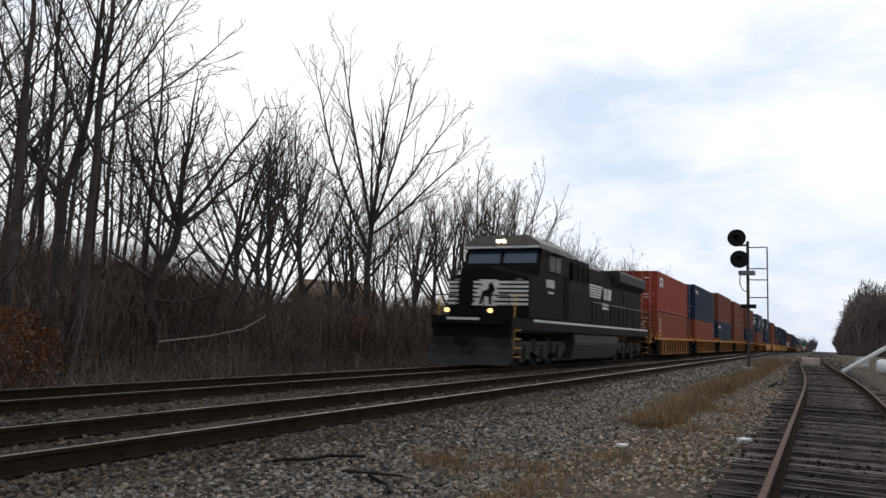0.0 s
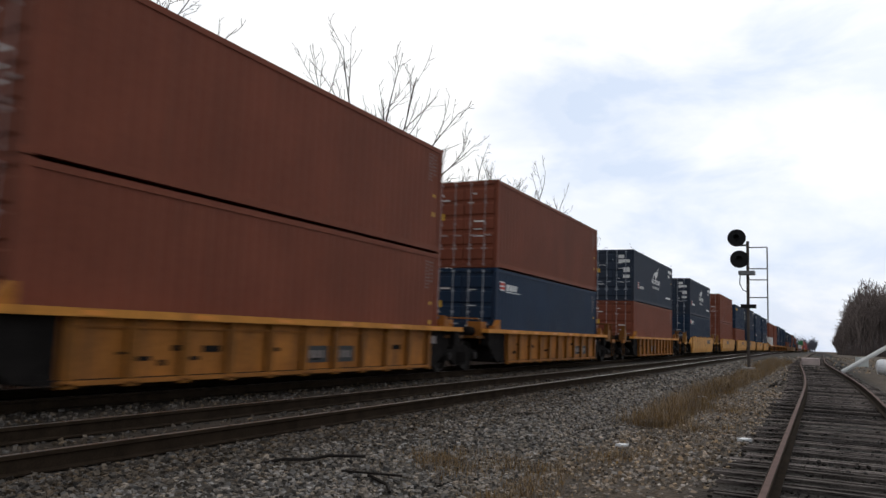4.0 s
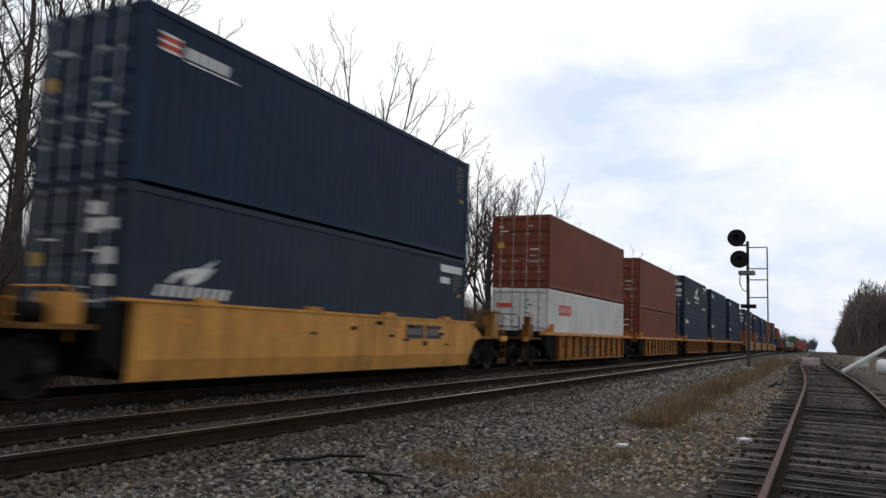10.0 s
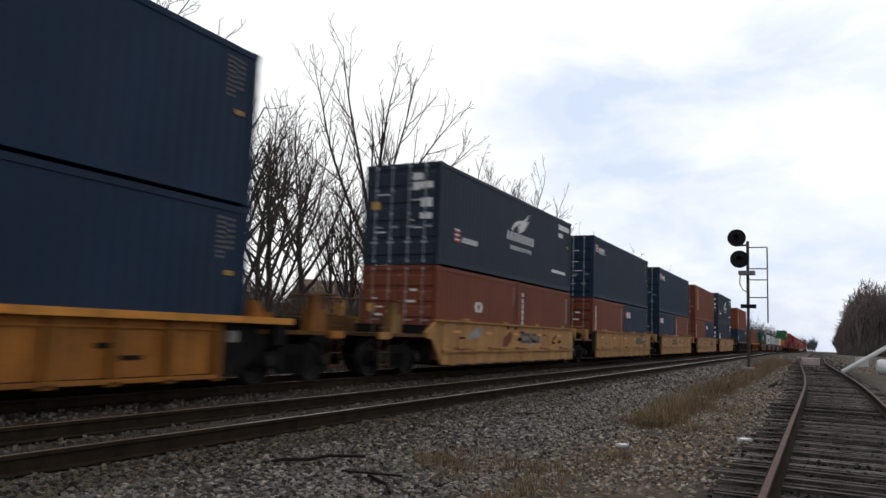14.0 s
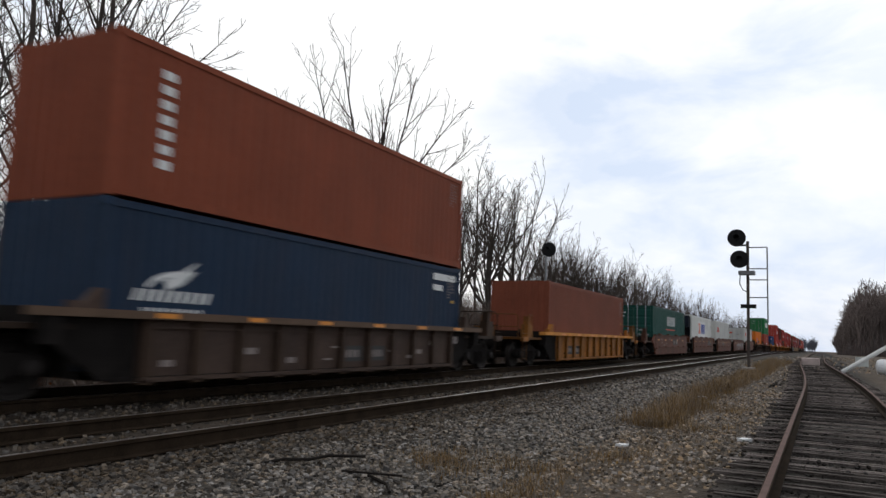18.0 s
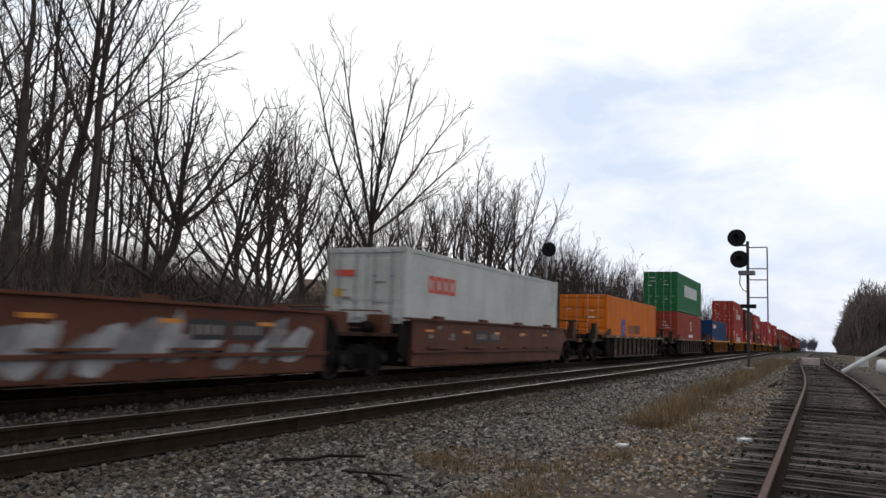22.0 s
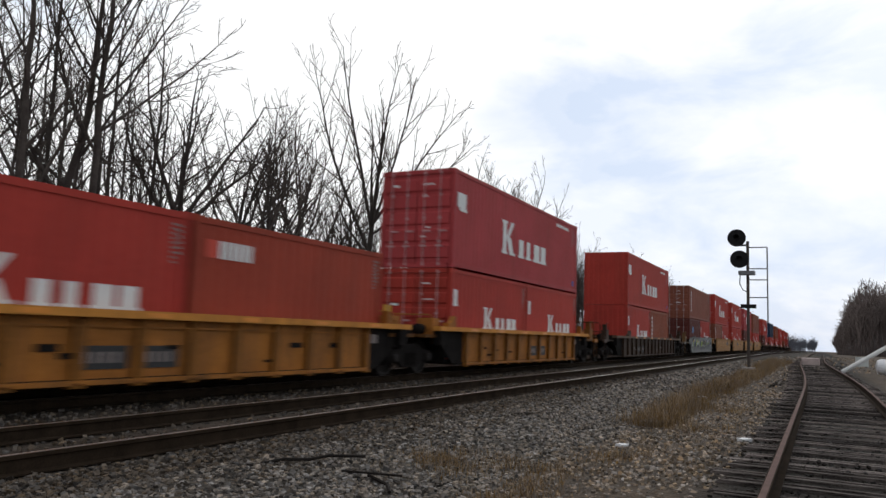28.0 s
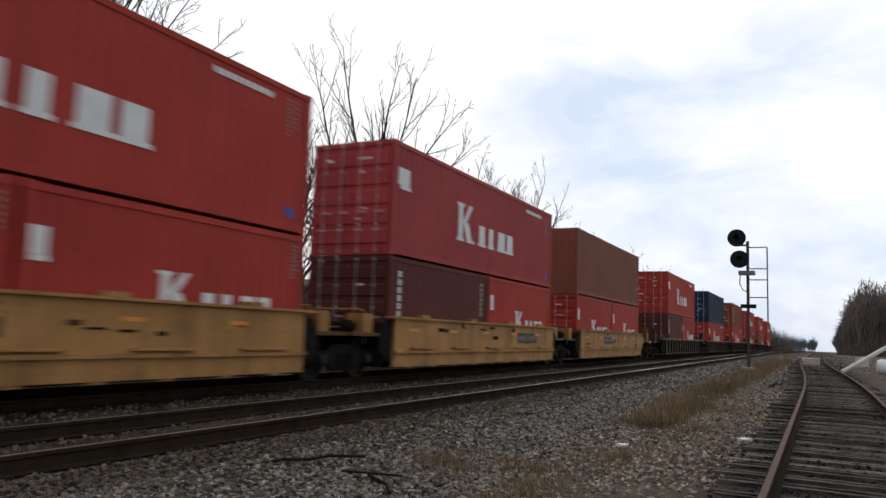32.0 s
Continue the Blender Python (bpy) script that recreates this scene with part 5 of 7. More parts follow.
    for x in (-1.2, 1.2):
        bx("nose_lamp_bracket", x - 0.12, x + 0.12, -0.40, -0.35, 3.02, 3.10, roofm, 0.01)
    part("coupler", coupler_mesh(), None, top).location = (0, -2.35, -0.02)
    ob = part("coupler", coupler_mesh(), None, top)
    ob.location, ob.rotation_euler = (0, 20.6, -0.02), (0, 0, math.pi)
    # nose
    bm = bmesh.new()
    prism_y(bm, ((-1.56, 1.72), (1.56, 1.72), (1.56, 3.14), (0.0, 3.52), (-1.56, 3.14)), -0.35, 1.15)
    for v in bm.verts:
        if v.co.z > 2.0 and v.co.y > 0.5:
            v.co.z += 0.22
    bmesh.ops.bevel(bm, geom=list(bm.edges), offset=0.05, segments=2, affect="EDGES")
    part("nose", bm, M_BLACK, top)
    for i in range(6):
        z = 2.16 + i * 0.152
        bm = bmesh.new()
        box(bm, -1.55, 1.54, -0.358, -0.35, z, z + 0.085)
        part("nose_stripe", bm, wht, top, "white nose stripe")
    bm = bmesh.new()
    prism_y(bm, ((-0.62, 2.14), (0.36, 2.12), (0.22, 2.32), (0.46, 2.52), (0.34, 2.74), (0.52, 2.98), (0.30, 3.06), (-0.34, 3.06), (-0.20, 2.86), (-0.46, 2.66), (-0.30, 2.42)), -0.366, -0.358)
    part("nose_emblem", bm, wht, top, "plain white nose emblem")
    bm = bmesh.new()
    prism_y(bm, ((-0.34, 2.18), (-0.22, 2.18), (-0.12, 2.46), (0.04, 2.44), (0.06, 2.18), (0.16, 2.18), (0.18, 2.52), (0.30, 2.72), (0.16, 2.96), (0.04, 2.90), (0.02, 2.72), (-0.20, 2.64)), -0.374, -0.366)
    part("emblem_shade", bm, M_BLACK, top, "plain dark shape on the emblem")
    # cab
    bm = bmesh.new()
    prism(bm, ((0.7, 1.72), (0.7, 3.55), (0.85, 3.70), (1.1, 4.34), (4.35, 4.38), (4.35, 1.72)), -1.54, 1.54)
    bmesh.ops.bevel(bm, geom=list(bm.edges), offset=0.04, segments=2, affect="EDGES")
    cab = part("cab", bm, M_BLACK, top)
    bx("front_eave", -1.5, 1.5, 0.80, 0.85, 4.32, 4.40, wht, 0, "pale front roof edge")
    bm = bmesh.new()
    prism_y(bm, ((-1.57, 4.32), (1.57, 4.32), (1.5, 4.50), (1.05, 4.80), (-1.05, 4.80), (-1.5, 4.50)), 0.85, 4.4)
    part("cab_roof", bm, roofm, top, "sooty grey cab roof")
    for x0, x1 in ((-1.36, -0.08), (0.08, 1.36)):
        bm = bmesh.new()
        prism(bm, ((0.88, 3.76), (1.07, 4.26), (1.10, 4.26), (0.91, 3.76)), x0, x1)
        for v in bm.verts:
            v.co.y -= 0.035
        part("windshield", bm, M_GLASS, cab, "dark sloping cab windshield")
    bx("number_board", -0.95, 0.95, 0.81, 0.85, 4.42, 4.70, roofm, 0)
    for x in (-0.11, 0.11):
        bm = bmesh.new()
        lathe(bm, [(0.74, 0.075), (0.82, 0.085)], "y", 14, (x, 0, 4.58))
        part("headlight", bm, M_LAMP, top, "lit twin headlight")
    for x in (-0.8, 0.8):
        bm = bmesh.new()
        lathe(bm, [(-2.02, 0.065), (-1.92, 0.08)], "y", 14, (x, 0, 1.90))
        part("ditch_light", bm, M_DITCH, top, "lit amber ditch light")
    for s in (-1, 1):
        a, b = sorted((s * 1.54, s * 1.552))
        bx("cab_window", a, b, 1.85, 2.5, 3.55, 4.15, side_glass, 0, parent=cab)
        bx("cab_window", a, b, 2.6, 3.2, 3.55, 4.15, side_glass, 0, parent=cab)
        bx("window_frame", a - (0.004 if s < 0 else -0.008), b, 1.78, 3.28, 3.46, 3.54, M_STEEL, 0, parent=cab)
        bx("eave_strip", a, b, 0.9, 4.35, 4.30, 4.36, wht, 0, "pale roof edge", parent=cab)
        bx("sunshade", s * 1.54 - (0.25 if s < 0 else 0), s * 1.54 + (0.25 if s > 0 else 0), 1.75, 3.3, 4.20, 4.24, roofm, 0, parent=cab)
        [bx("cab_number_bar", a, b, 1.55 + 0.24 * i, 1.73 + 0.24 * i, 2.92, 3.22, wht, 0, "white number bar", parent=cab) for i in range(4)]
        bx("cab_small_bar", a, b, 1.75, 2.35, 2.7, 2.78, wht, 0, "small white marking bar", parent=cab)
        bx("cab_door", a, b, 3.6, 4.25, 1.8, 3.5, M_STEEL, 0, parent=cab)
    # hood behind the cab
    bx("equipment_hood", -1.34, 1.34, 4.35, 8.0, 1.72, 4.40)
    bx("engine_hood", -1.2, 1.2, 8.0, 15.0, 1.72, 4.26)
    for y in (8.4, 9.5, 10.4, 12.2):
        bx("roof_hatch", -0.85, 0.85, y, y + 0.8, 4.24, 4.36, M_BLACK, 0.03)
    bx("filter_housing", -1.46, 1.46, 5.0, 7.4, 3.42, 4.22, M_BLACK, 0.05)
    for s in (-1, 1):
        bm = bmesh.new()
        prism_y(bm, ((s * 1.30, 3.44), (s * 1.46, 3.44), (s * 1.30, 2.92)), 4.7, 6.9)
        part("sloping_duct", bm, paint("dusty_black_paint", (0.035, 0.035, 0.037), dirt=0.4), top, "dusty sloping duct panel")
        for y in (5.0, 5.8, 6.6, 7.4):
            bx("housing_rib", s * 1.47 - 0.02, s * 1.47 + 0.02, y - 0.03, y + 0.03, 3.42, 4.22, M_STEEL, 0)
        bx("battery_box", s * 1.36 - 0.12, s * 1.36 + 0.12, 4.5, 7.8, 1.74, 2.35, M_BLACK, 0.02)
        bx("roof_edge_strip", s * 1.40 - 0.02, s * 1.40 + 0.02, 13.0, 19.1, 4.53, 4.58, roofm, 0)
    bx("roof_walk", -0.62, 0.62, 4.4, 12.8, 4.30, 4.50, roofm)
    bm = bmesh.new()
    lathe(bm, [(4.30, 0.42), (4.62, 0.36), (4.66, 0.28)], "z", 16, (0, 11.4, 0))
    part("exhaust_stack", bm, M_STEEL, top)
    bx("radiator_hood", -1.2, 1.2, 15.0, 19.4, 1.72, 3.95)
    bm = bmesh.new()
    prism_y(bm, ((-1.2, 3.7), (1.2, 3.7), (1.54, 4.0), (1.54, 4.42), (1.42, 4.55), (-1.42, 4.55), (-1.54, 4.42), (-1.54, 4.0)), 12.9, 19.2)
    part("radiator_wing", bm, paint("dusty_black_paint", (0.035, 0.035, 0.037), dirt=0.4), top, "overhanging radiator housing")
    for s in (-1, 1):
        for i in range(6):
            a, b = sorted((s * 1.34, s * 1.35))
            bx("intake_grille", *sorted((s * 1.46, s * 1.466)), 5.08 + 0.385 * i, 5.38 + 0.385 * i, 3.52, 4.12, M_STEEL, 0)
        for i in range(8):
            a, b = sorted((s * 1.2, s * 1.215))
            bx("hood_door", a, b, 8.15 + 0.84 * i, 8.90 + 0.84 * i, 1.8, 3.9, M_BLACK, 0.01)
        for i in range(5):
            a, b = sorted((s * 1.2, s * 1.215))
            bx("radiator_door", a, b, 15.1 + 0.84 * i, 15.85 + 0.84 * i, 1.8, 3.5, M_BLACK, 0.01)
        a, b = sorted((s * 1.216, s * 1.224))
        bm = bmesh.new()
        for i in range(5):
            prism(bm, ((8.62 - 0.04 * i, 2.98 + i * 0.125), (10.35 + 0.10 * i, 2.98 + i * 0.125), (10.40 + 0.10 * i, 3.06 + i * 0.125), (8.60 - 0.04 * i, 3.06 + i * 0.125)), a, b)
        part("side_stripes", bm, wht, top, "white striped side marking")
        bm = bmesh.new()
        for it in ((10.98, 11.25), (11.36, 11.62), (11.78, 12.35)):
            prism(bm, ((it[0], 2.98), (it[1], 2.98), (it[1] + 0.06, 3.52), (it[0] + 0.06, 3.52)), a, b)
        part("side_marking", bm, wht, top, "white side marking blocks")
        bm = bmesh.new()
        for z in (2.5, 2.68):
            prism(bm, ((10.7, z), (11.9, z), (11.9, z + 0.12), (10.7, z + 0.12)), a, b)
        part("side_bars", bm, wht, top, "white number bars")
        # handrail with stanchions
        bm = bmesh.new()
        tube(bm, [(s * 1.47, 8.0, 2.72), (s * 1.47, 19.8, 2.72)], 0.022, 6)
        part("handrail", bm, M_ALU, top, "grey side handrail")
        for i in range(8):
            bm = bmesh.new()
            tube(bm, [(s * 1.47, 8.05 + i * 1.66, 1.72), (s * 1.47, 8.05 + i * 1.66, 2.72)], 0.018, 5)
            part("stanchion", bm, M_STEEL, top)
        for yy in (-1.15, 19.6):
            for i in range(4):
                bx("step", s * 1.42 - 0.12, s * 1.42 + 0.12, yy - 0.22, yy + 0.22, 0.38 + i * 0.30, 0.41 + i * 0.30, mat("yellow_step_edge", (0.6, 0.30, 0.05), 0.6, vary=0.1), 0, "yellow step edge")
        bm = bmesh.new()
        tube(bm, [(s * 1.42, -1.3, 0.5), (s * 1.42, -1.3, 2.3), (s * 1.38, -1.2, 2.45), (s * 1.38, -0.2, 2.5)], 0.022, 6)
        part("grab_rail", bm, mat("yellow_grab_paint", (0.62, 0.33, 0.05), 0.5, vary=0.1), top, "yellow grab rail")
        # side frames of the trucks
        for y in (2.2, 16.7):
            bm = bmesh.new()
            prism(bm, ((y - 2.9, 0.62), (y - 2.7, 0.92), (y + 2.7, 0.92), (y + 2.9, 0.62), (y + 2.3, 0.40), (y + 1.2, 0.55), (y + 0.5, 0.38), (y - 0.5, 0.38), (y - 1.2, 0.55), (y - 2.3, 0.40)), s * 1.12 - 0.08, s * 1.12 + 0.08)
            f = part("truck_frame", bm, dusty, top, "dusty grey-brown truck frame")
            for a in (-1.85, 0.0, 1.85):
                bm = bmesh.new()
                box(bm, s * 1.2 - 0.1, s * 1.2 + 0.1, y + a - 0.22, y + a + 0.22, 0.30, 0.78)
                part("axle_box", bm, dusty, f)
                put("wheel", ("wheel", 0.53), wheel_mesh(0.53), top, (s * 0.80, y + a, 0.53), turn=math.pi if s > 0 else 0)
            for a in (-0.95, 0.95):
                bm = bmesh.new()
                lathe(bm, [(0.5, 0.11), (0.95, 0.11)], "z", 10, (s * 1.22, y + a, 0))
                part("spring", bm, dusty, f)
    bm = bmesh.new()
    prism_y(bm, ((-1.42, 1.24), (1.42, 1.24), (1.46, 0.85), (1.3, 0.22), (-1.3, 0.22), (-1.46, 0.85)), 5.5, 13.1)
    bmesh.ops.bevel(bm, geom=list(bm.edges), offset=0.04, segments=2, affect="EDGES")
    part("fuel_tank", bm, paint("dusty_tank_paint", (0.036, 0.035, 0.034), dirt=0.5), top, "dusty fuel tank")
    bm = bmesh.new()
    for x in (-0.2, 0.0, 0.2):
        lathe(bm, [(2.2, 0.10), (2.3, 0.04), (2.75, 0.035)], "y", 10, (x, 0, 4.75))
    part("horn", bm, M_STEEL, top)
    bx("rear_platform", -1.45, 1.45, 19.3, 20.25, 1.3, 1.71)
    top.matrix_basis = Matrix.Translation((TRAIN_X, LOCO_S, 0))
    MOVING.append((top, LOCO_S, 0.0))


locomotive()

# ---- trees ----


def stem(out, pts, r0, r1, sides):
    """A tapering round stem along pts."""
    vs, fs = out
    base, n = len(vs), len(pts) - 1
    for i, p in enumerate(pts):
        d = pts[min(i + 1, n)] - pts[max(i - 1, 0)]
        u = d.cross(Vector((0.31, 0.17, 0.93)))
        if u.length < 1e-4:
            u = Vector((1, 0, 0))
        u.normalize()
        v = d.cross(u).normalized()
        r = r0 + (r1 - r0) * i / n
        for k in range(sides):
            a = 2 * math.pi * k / sides
            vs.append(tuple(p + (u * math.cos(a) + v * math.sin(a)) * r))
    for i in range(n):
        for k in range(sides):
            a, b = base + i * sides + k, base + i * sides + (k + 1) % sides
            fs.append((a, b, b + sides, a + sides))


def bough(rng, pos, d, length, n, crook, up):
    """Points of a wandering branch that bends upwards."""
    pts, w = [pos.copy()], Vector((0, 0, 0))
    for i in range(n):
        w = w * 0.45 + Vector((rng.gauss(0, crook), rng.gauss(0, crook), rng.gauss(0, crook * 0.6)))
        d = (d + w + Vector((0, 0, up / n))).normalized()
        pos = pos + d * (length / n)
        pts.append(pos.copy())
    return pts


def twigs(rng, out, pts, ra, length, level, dens, tip, fork, crook, up, start, levels=3):
    """Side branches along a branch, and theirs in turn."""
    n = max(2, int(length * dens[level - 1] + rng.random()))
    segs = len(pts) - 1
    for j in range(n):
        f = start + (1 - start) * (j + rng.random()) / n
        i = min(segs - 1, int(f * segs))
        p = pts[i].lerp(pts[i + 1], f * segs - i)
        t = (pts[i + 1] - pts[i]).normalized()
        side = Vector((rng.gauss(0, 1), rng.gauss(0, 1), rng.gauss(0, 0.5)))
        side = (side - t * side.dot(t)).normalized()
        ang = radians(rng.uniform(*fork))
        ll = max(0.28, length * rng.uniform(0.24, 0.48) * (1.12 - 0.62 * f))
        r = max(tip, ra * (1 - 0.85 * f) * rng.uniform(0.45, 0.7))
        more = level < levels and ll > 0.5
        q = bough(rng, p, t * math.cos(ang) + side * math.sin(ang), ll, 5 if level == 1 else (4 if level == 2 else 2), crook * (1.3 if level > 1 else 1.0), up)
        stem(out["twig"], q, r, tip * 0.8, 4 if level == 1 else 3)
        if more:
            twigs(rng, out, q, r, ll, level + 1, dens, tip, (fork[0] + 6, fork[1] + 8), crook, up, 0.2, levels)


def grow(seed, trunk, limbs, r0, tip=0.012, crook=0.075, dens=(1.3, 2.1, 3.2), fork=(25, 55), up=0.35, top=1.0, levels=3, taper=0.3):
    """A bare tree. trunk: pieces (lean to the side in degrees, length); limbs: (height, azimuth, lean at its foot, lean at its tip, length, thickness)."""
    rng = random.Random(seed)
    out = {"wood": ([], []), "twig": ([], [])}
    line, total = [Vector((0, 0, -0.3))], 0.0
    for lean, ln in trunk:
        total += ln
        for k in range(4):
            a = radians(lean + rng.gauss(0, 2.5))
            line.append(line[-1] + Vector((math.sin(a), rng.gauss(0, 0.03), math.cos(a))) * ln / 4)
    r_end = r0 * taper
    stem(out["wood"], line, r0, r_end, 8)
    stem(out["wood"], [line[0], line[0] + (line[1] - line[0]) * 0.6], r0 * 1.45, r0 * 0.98, 8)
    if top:
        t = (line[-1] - line[-2]).normalized()
        q = bough(rng, line[-1] - t * 0.05, t, top, 5, crook, up)
        stem(out["wood"], q, r_end, tip, 5)
        twigs(rng, out, q, r_end, top, 1, dens, tip, fork, crook, up, 0.1, levels)
    for h, az, a0, a1, ln, rf in limbs:
        i = next((i for i in range(1, len(line)) if line[i].z >= h), len(line) - 1)
        f = min(1.0, max(0.0, (h - line[i - 1].z) / (line[i].z - line[i - 1].z)))
        p = line[i - 1].lerp(line[i], f)
        r = max(tip, (r0 + (r_end - r0) * (i - 1 + f) / (len(line) - 1)) * rf)
        pts, n, w = [p], 9, 0.0
        az = radians(az)
        for k in range(n):
            w = w * 0.5 + rng.gauss(0, crook * 0.55)
            a = radians(a0 + (a1 - a0) * k / (n - 1)) + w
            az += rng.gauss(0, crook)
            pts.append(pts[-1] + Vector((math.sin(a) * math.cos(az), math.sin(a) * math.sin(az), math.cos(a))) * ln / n)
        stem(out["wood"], pts, r, tip, 6)
        twigs(rng, out, pts, r, ln, 1, dens, tip, fork, crook, up, 0.22, levels)
    return out


def tree_meshes(name, data):
    out = []
    for key, m in (("wood", M_BARK), ("twig", M_TWIG)):
        me = bpy.data.meshes.new(name + "_" + key)
        me.from_pydata(data[key][0], [], data[key][1])
        me.materials.append(m)
        for p in me.polygons:
            p.use_smooth = True
        out.append(me)
    return out


def plant(meshes, x, y, height, turn=0.0, label="bare deciduous tree with grey-brown bark in the woods"):
    top = tagged(new("bare_tree"), label, "tree", "trees beside the railway")
    for nm, me in zip(("trunk", "crown"), meshes[:2]):
        ob = new(nm, me)
        ob.parent = top
    k = height / meshes[2]
    top.matrix_basis = Matrix.LocRotScale((x, y, ground_z(x, y)), Euler((0, 0, turn)), (k, k, k))
    return top


rng = random.Random(5)


def breed(name, *a, **kw):
    data = grow(*a, **kw)
    return (*tree_meshes(name, data), max(v[2] for v in data["twig"][0]))


def slender(seed, h=14.0, r0=0.13, n=13, tip=0.011):
    """A straight trunk with short rising limbs."""
    r = random.Random(seed)
    limbs = []
    for j in range(n):
        f = 0.34 + 0.64 * (j + r.random()) / n
        limbs.append((h * f, r.uniform(0, 360), r.uniform(32, 58), r.uniform(12, 34), h * r.uniform(0.30, 0.42) * (1.25 - f), r.uniform(0.42, 0.62)))
    return breed("slender", seed, [(r.uniform(-3, 3), h * 0.32) for k in range(3)], limbs, r0, tip=tip, crook=0.10, dens=(1.4, 2.6, 3.8), top=h * 0.2)


def broad(seed, h=10.0, r0=0.15, n=6, tip=0.0115):
    """A short trunk that divides into rising leaders."""
    r = random.Random(seed)
    limbs = []
    for j in range(n):
        f = 0.16 + 0.26 * (j + r.random()) / n
        limbs.append((h * f, 360 * j / n + r.uniform(-25, 25), r.uniform(22, 46), r.uniform(4, 20), h * r.uniform(0.55, 0.74), r.uniform(0.45, 0.7)))
    return breed("broad", seed, [(r.uniform(-5, 5), h * 0.22), (r.uniform(-8, 8), h * 0.28)], limbs, r0, tip=tip, crook=0.085, dens=(1.25, 2.0, 3.2), fork=(20, 48), top=h * 0.42, taper=0.55)


def hero(seed, x, y, label, trunk, limbs, r0, **kw):
    """One tree with its own limbs; leans are across the line of sight from the siding."""
    m = breed("tree", seed, trunk, limbs, r0, **kw)
    plant(m, x, y, m[2], -math.atan2(x, y), label)


SLENDER = [slender(10 + i) for i in range(5)]
BROAD = [broad(30 + i) for i in range(6)]
SAPLING = [breed("sapling", 90 + i, [(3 - 4 * i, 1.6), (2, 1.6)], [(0.5 + 0.35 * j, 140 * j + 50 * i, 34, 12, 2.6 - 0.18 * j, 0.6) for j in range(7)], 0.035, tip=0.010, top=2.0, levels=2, dens=(2.2, 4.0, 5.0)) for i in range(3)]

hero(139, -24.3, 38.0, "tall bare tree with a vase-shaped crown above its neighbours", [(0, 4.0), (2, 4.2)],
     [(5.8, 175, 42, 8, 5.5, 0.5), (6.2, 178, 27, 12, 12.0, 0.72), (7.2, 12, 51, 40, 9.0, 0.6), (7.6, 188, 13, 10, 11.4, 0.72), (7.9, 350, 3, 7, 9.8, 0.85), (8.0, 8, 35, 36, 9.4, 0.75),
      (8.2, 20, 18, 12, 10.0, 0.7), (8.0, 160, 4, 3, 6.6, 0.6), (5.4, 12, 55, 20, 4.6, 0.4), (7.2, 95, 30, 12, 7.5, 0.6), (7.4, 270, 32, 14, 7.5, 0.6)],
     0.27, tip=0.017, crook=0.055, dens=(1.15, 1.5, 2.6), fork=(18, 40), up=0.3, top=3.0, levels=2, taper=0.55)
hero(218, -20.3, 19.0, "crooked dark bare tree with low spreading limbs", [(-9, 1.6), (-20, 1.1), (2, 0.8), (26, 1.4), (12, 0.8)],
     [(3.2, 180, 50, 62, 2.2, 0.6), (3.9, 184, 38, 10, 3.4, 0.5), (5.0, 185, 44, 6, 5.6, 0.6), (5.7, 200, 24, 8, 6.2, 0.65), (6.2, 0, 50, 44, 5.4, 0.75), (6.3, 10, 28, 24, 5.8, 0.75),
      (6.0, 90, 30, 10, 4.6, 0.6), (6.1, 268, 32, 10, 4.6, 0.6), (2.6, 5, 96, 62, 3.6, 0.5), (6.4, 350, 4, 8, 5.8, 0.75)],
     0.19, tip=0.012, crook=0.13, dens=(1.6, 2.1, 3.0), fork=(28, 60), taper=0.72)
hero(83, -20.0, 15.35, "tall thick-trunked bare tree at the edge of the woods", [(0, 4.5), (0, 4.0), (1, 4.0), (0, 3.5)],
     [(6.6, 15, 72, 84, 1.9, 0.3), (7.6, 8, 52, 36, 6.2, 0.5), (6.9, 178, 28, 12, 6.4, 0.5), (8.6, 5, 40, 26, 5.6, 0.5), (9.2, 184, 36, 18, 5.6, 0.5), (9.8, 20, 28, 12, 5.4, 0.55), (10.4, 200, 30, 16, 5.0, 0.55),
      (8.0, 85, 40, 15, 5.0, 0.4), (9.0, 275, 40, 15, 5.0, 0.4), (11.2, 350, 30, 14, 4.6, 0.5), (12.0, 170, 28, 14, 4.2, 0.5), (4.3, 0, 60, 48, 1.6, 0.2)],
     0.15, tip=0.0105, crook=0.07, dens=(1.4, 2.3, 3.3), top=3.0)
hero(84, -21.0, 15.0, "tall thick-trunked bare tree at the edge of the woods", [(2, 3.0), (3, 2.6), (7, 3.0), (2, 4.0)],
     [(5.3, 180, 34, 14, 5.2, 0.62), (5.8, 185, 48, 30, 3.0, 0.4), (6.6, 5, 30, 12, 6.4, 0.55), (7.6, 182, 26, 8, 5.8, 0.55), (8.4, 350, 30, 14, 5.2, 0.5), (9.2, 175, 34, 16, 4.8, 0.5), (9.8, 15, 26, 10, 4.8, 0.5),
      (7.0, 90, 38, 15, 5.0, 0.4), (8.8, 270, 38, 15, 5.0, 0.4), (10.8, 190, 28, 12, 4.2, 0.5)],
     0.19, tip=0.0105, crook=0.085, dens=(1.4, 2.3, 3.3), top=3.0)
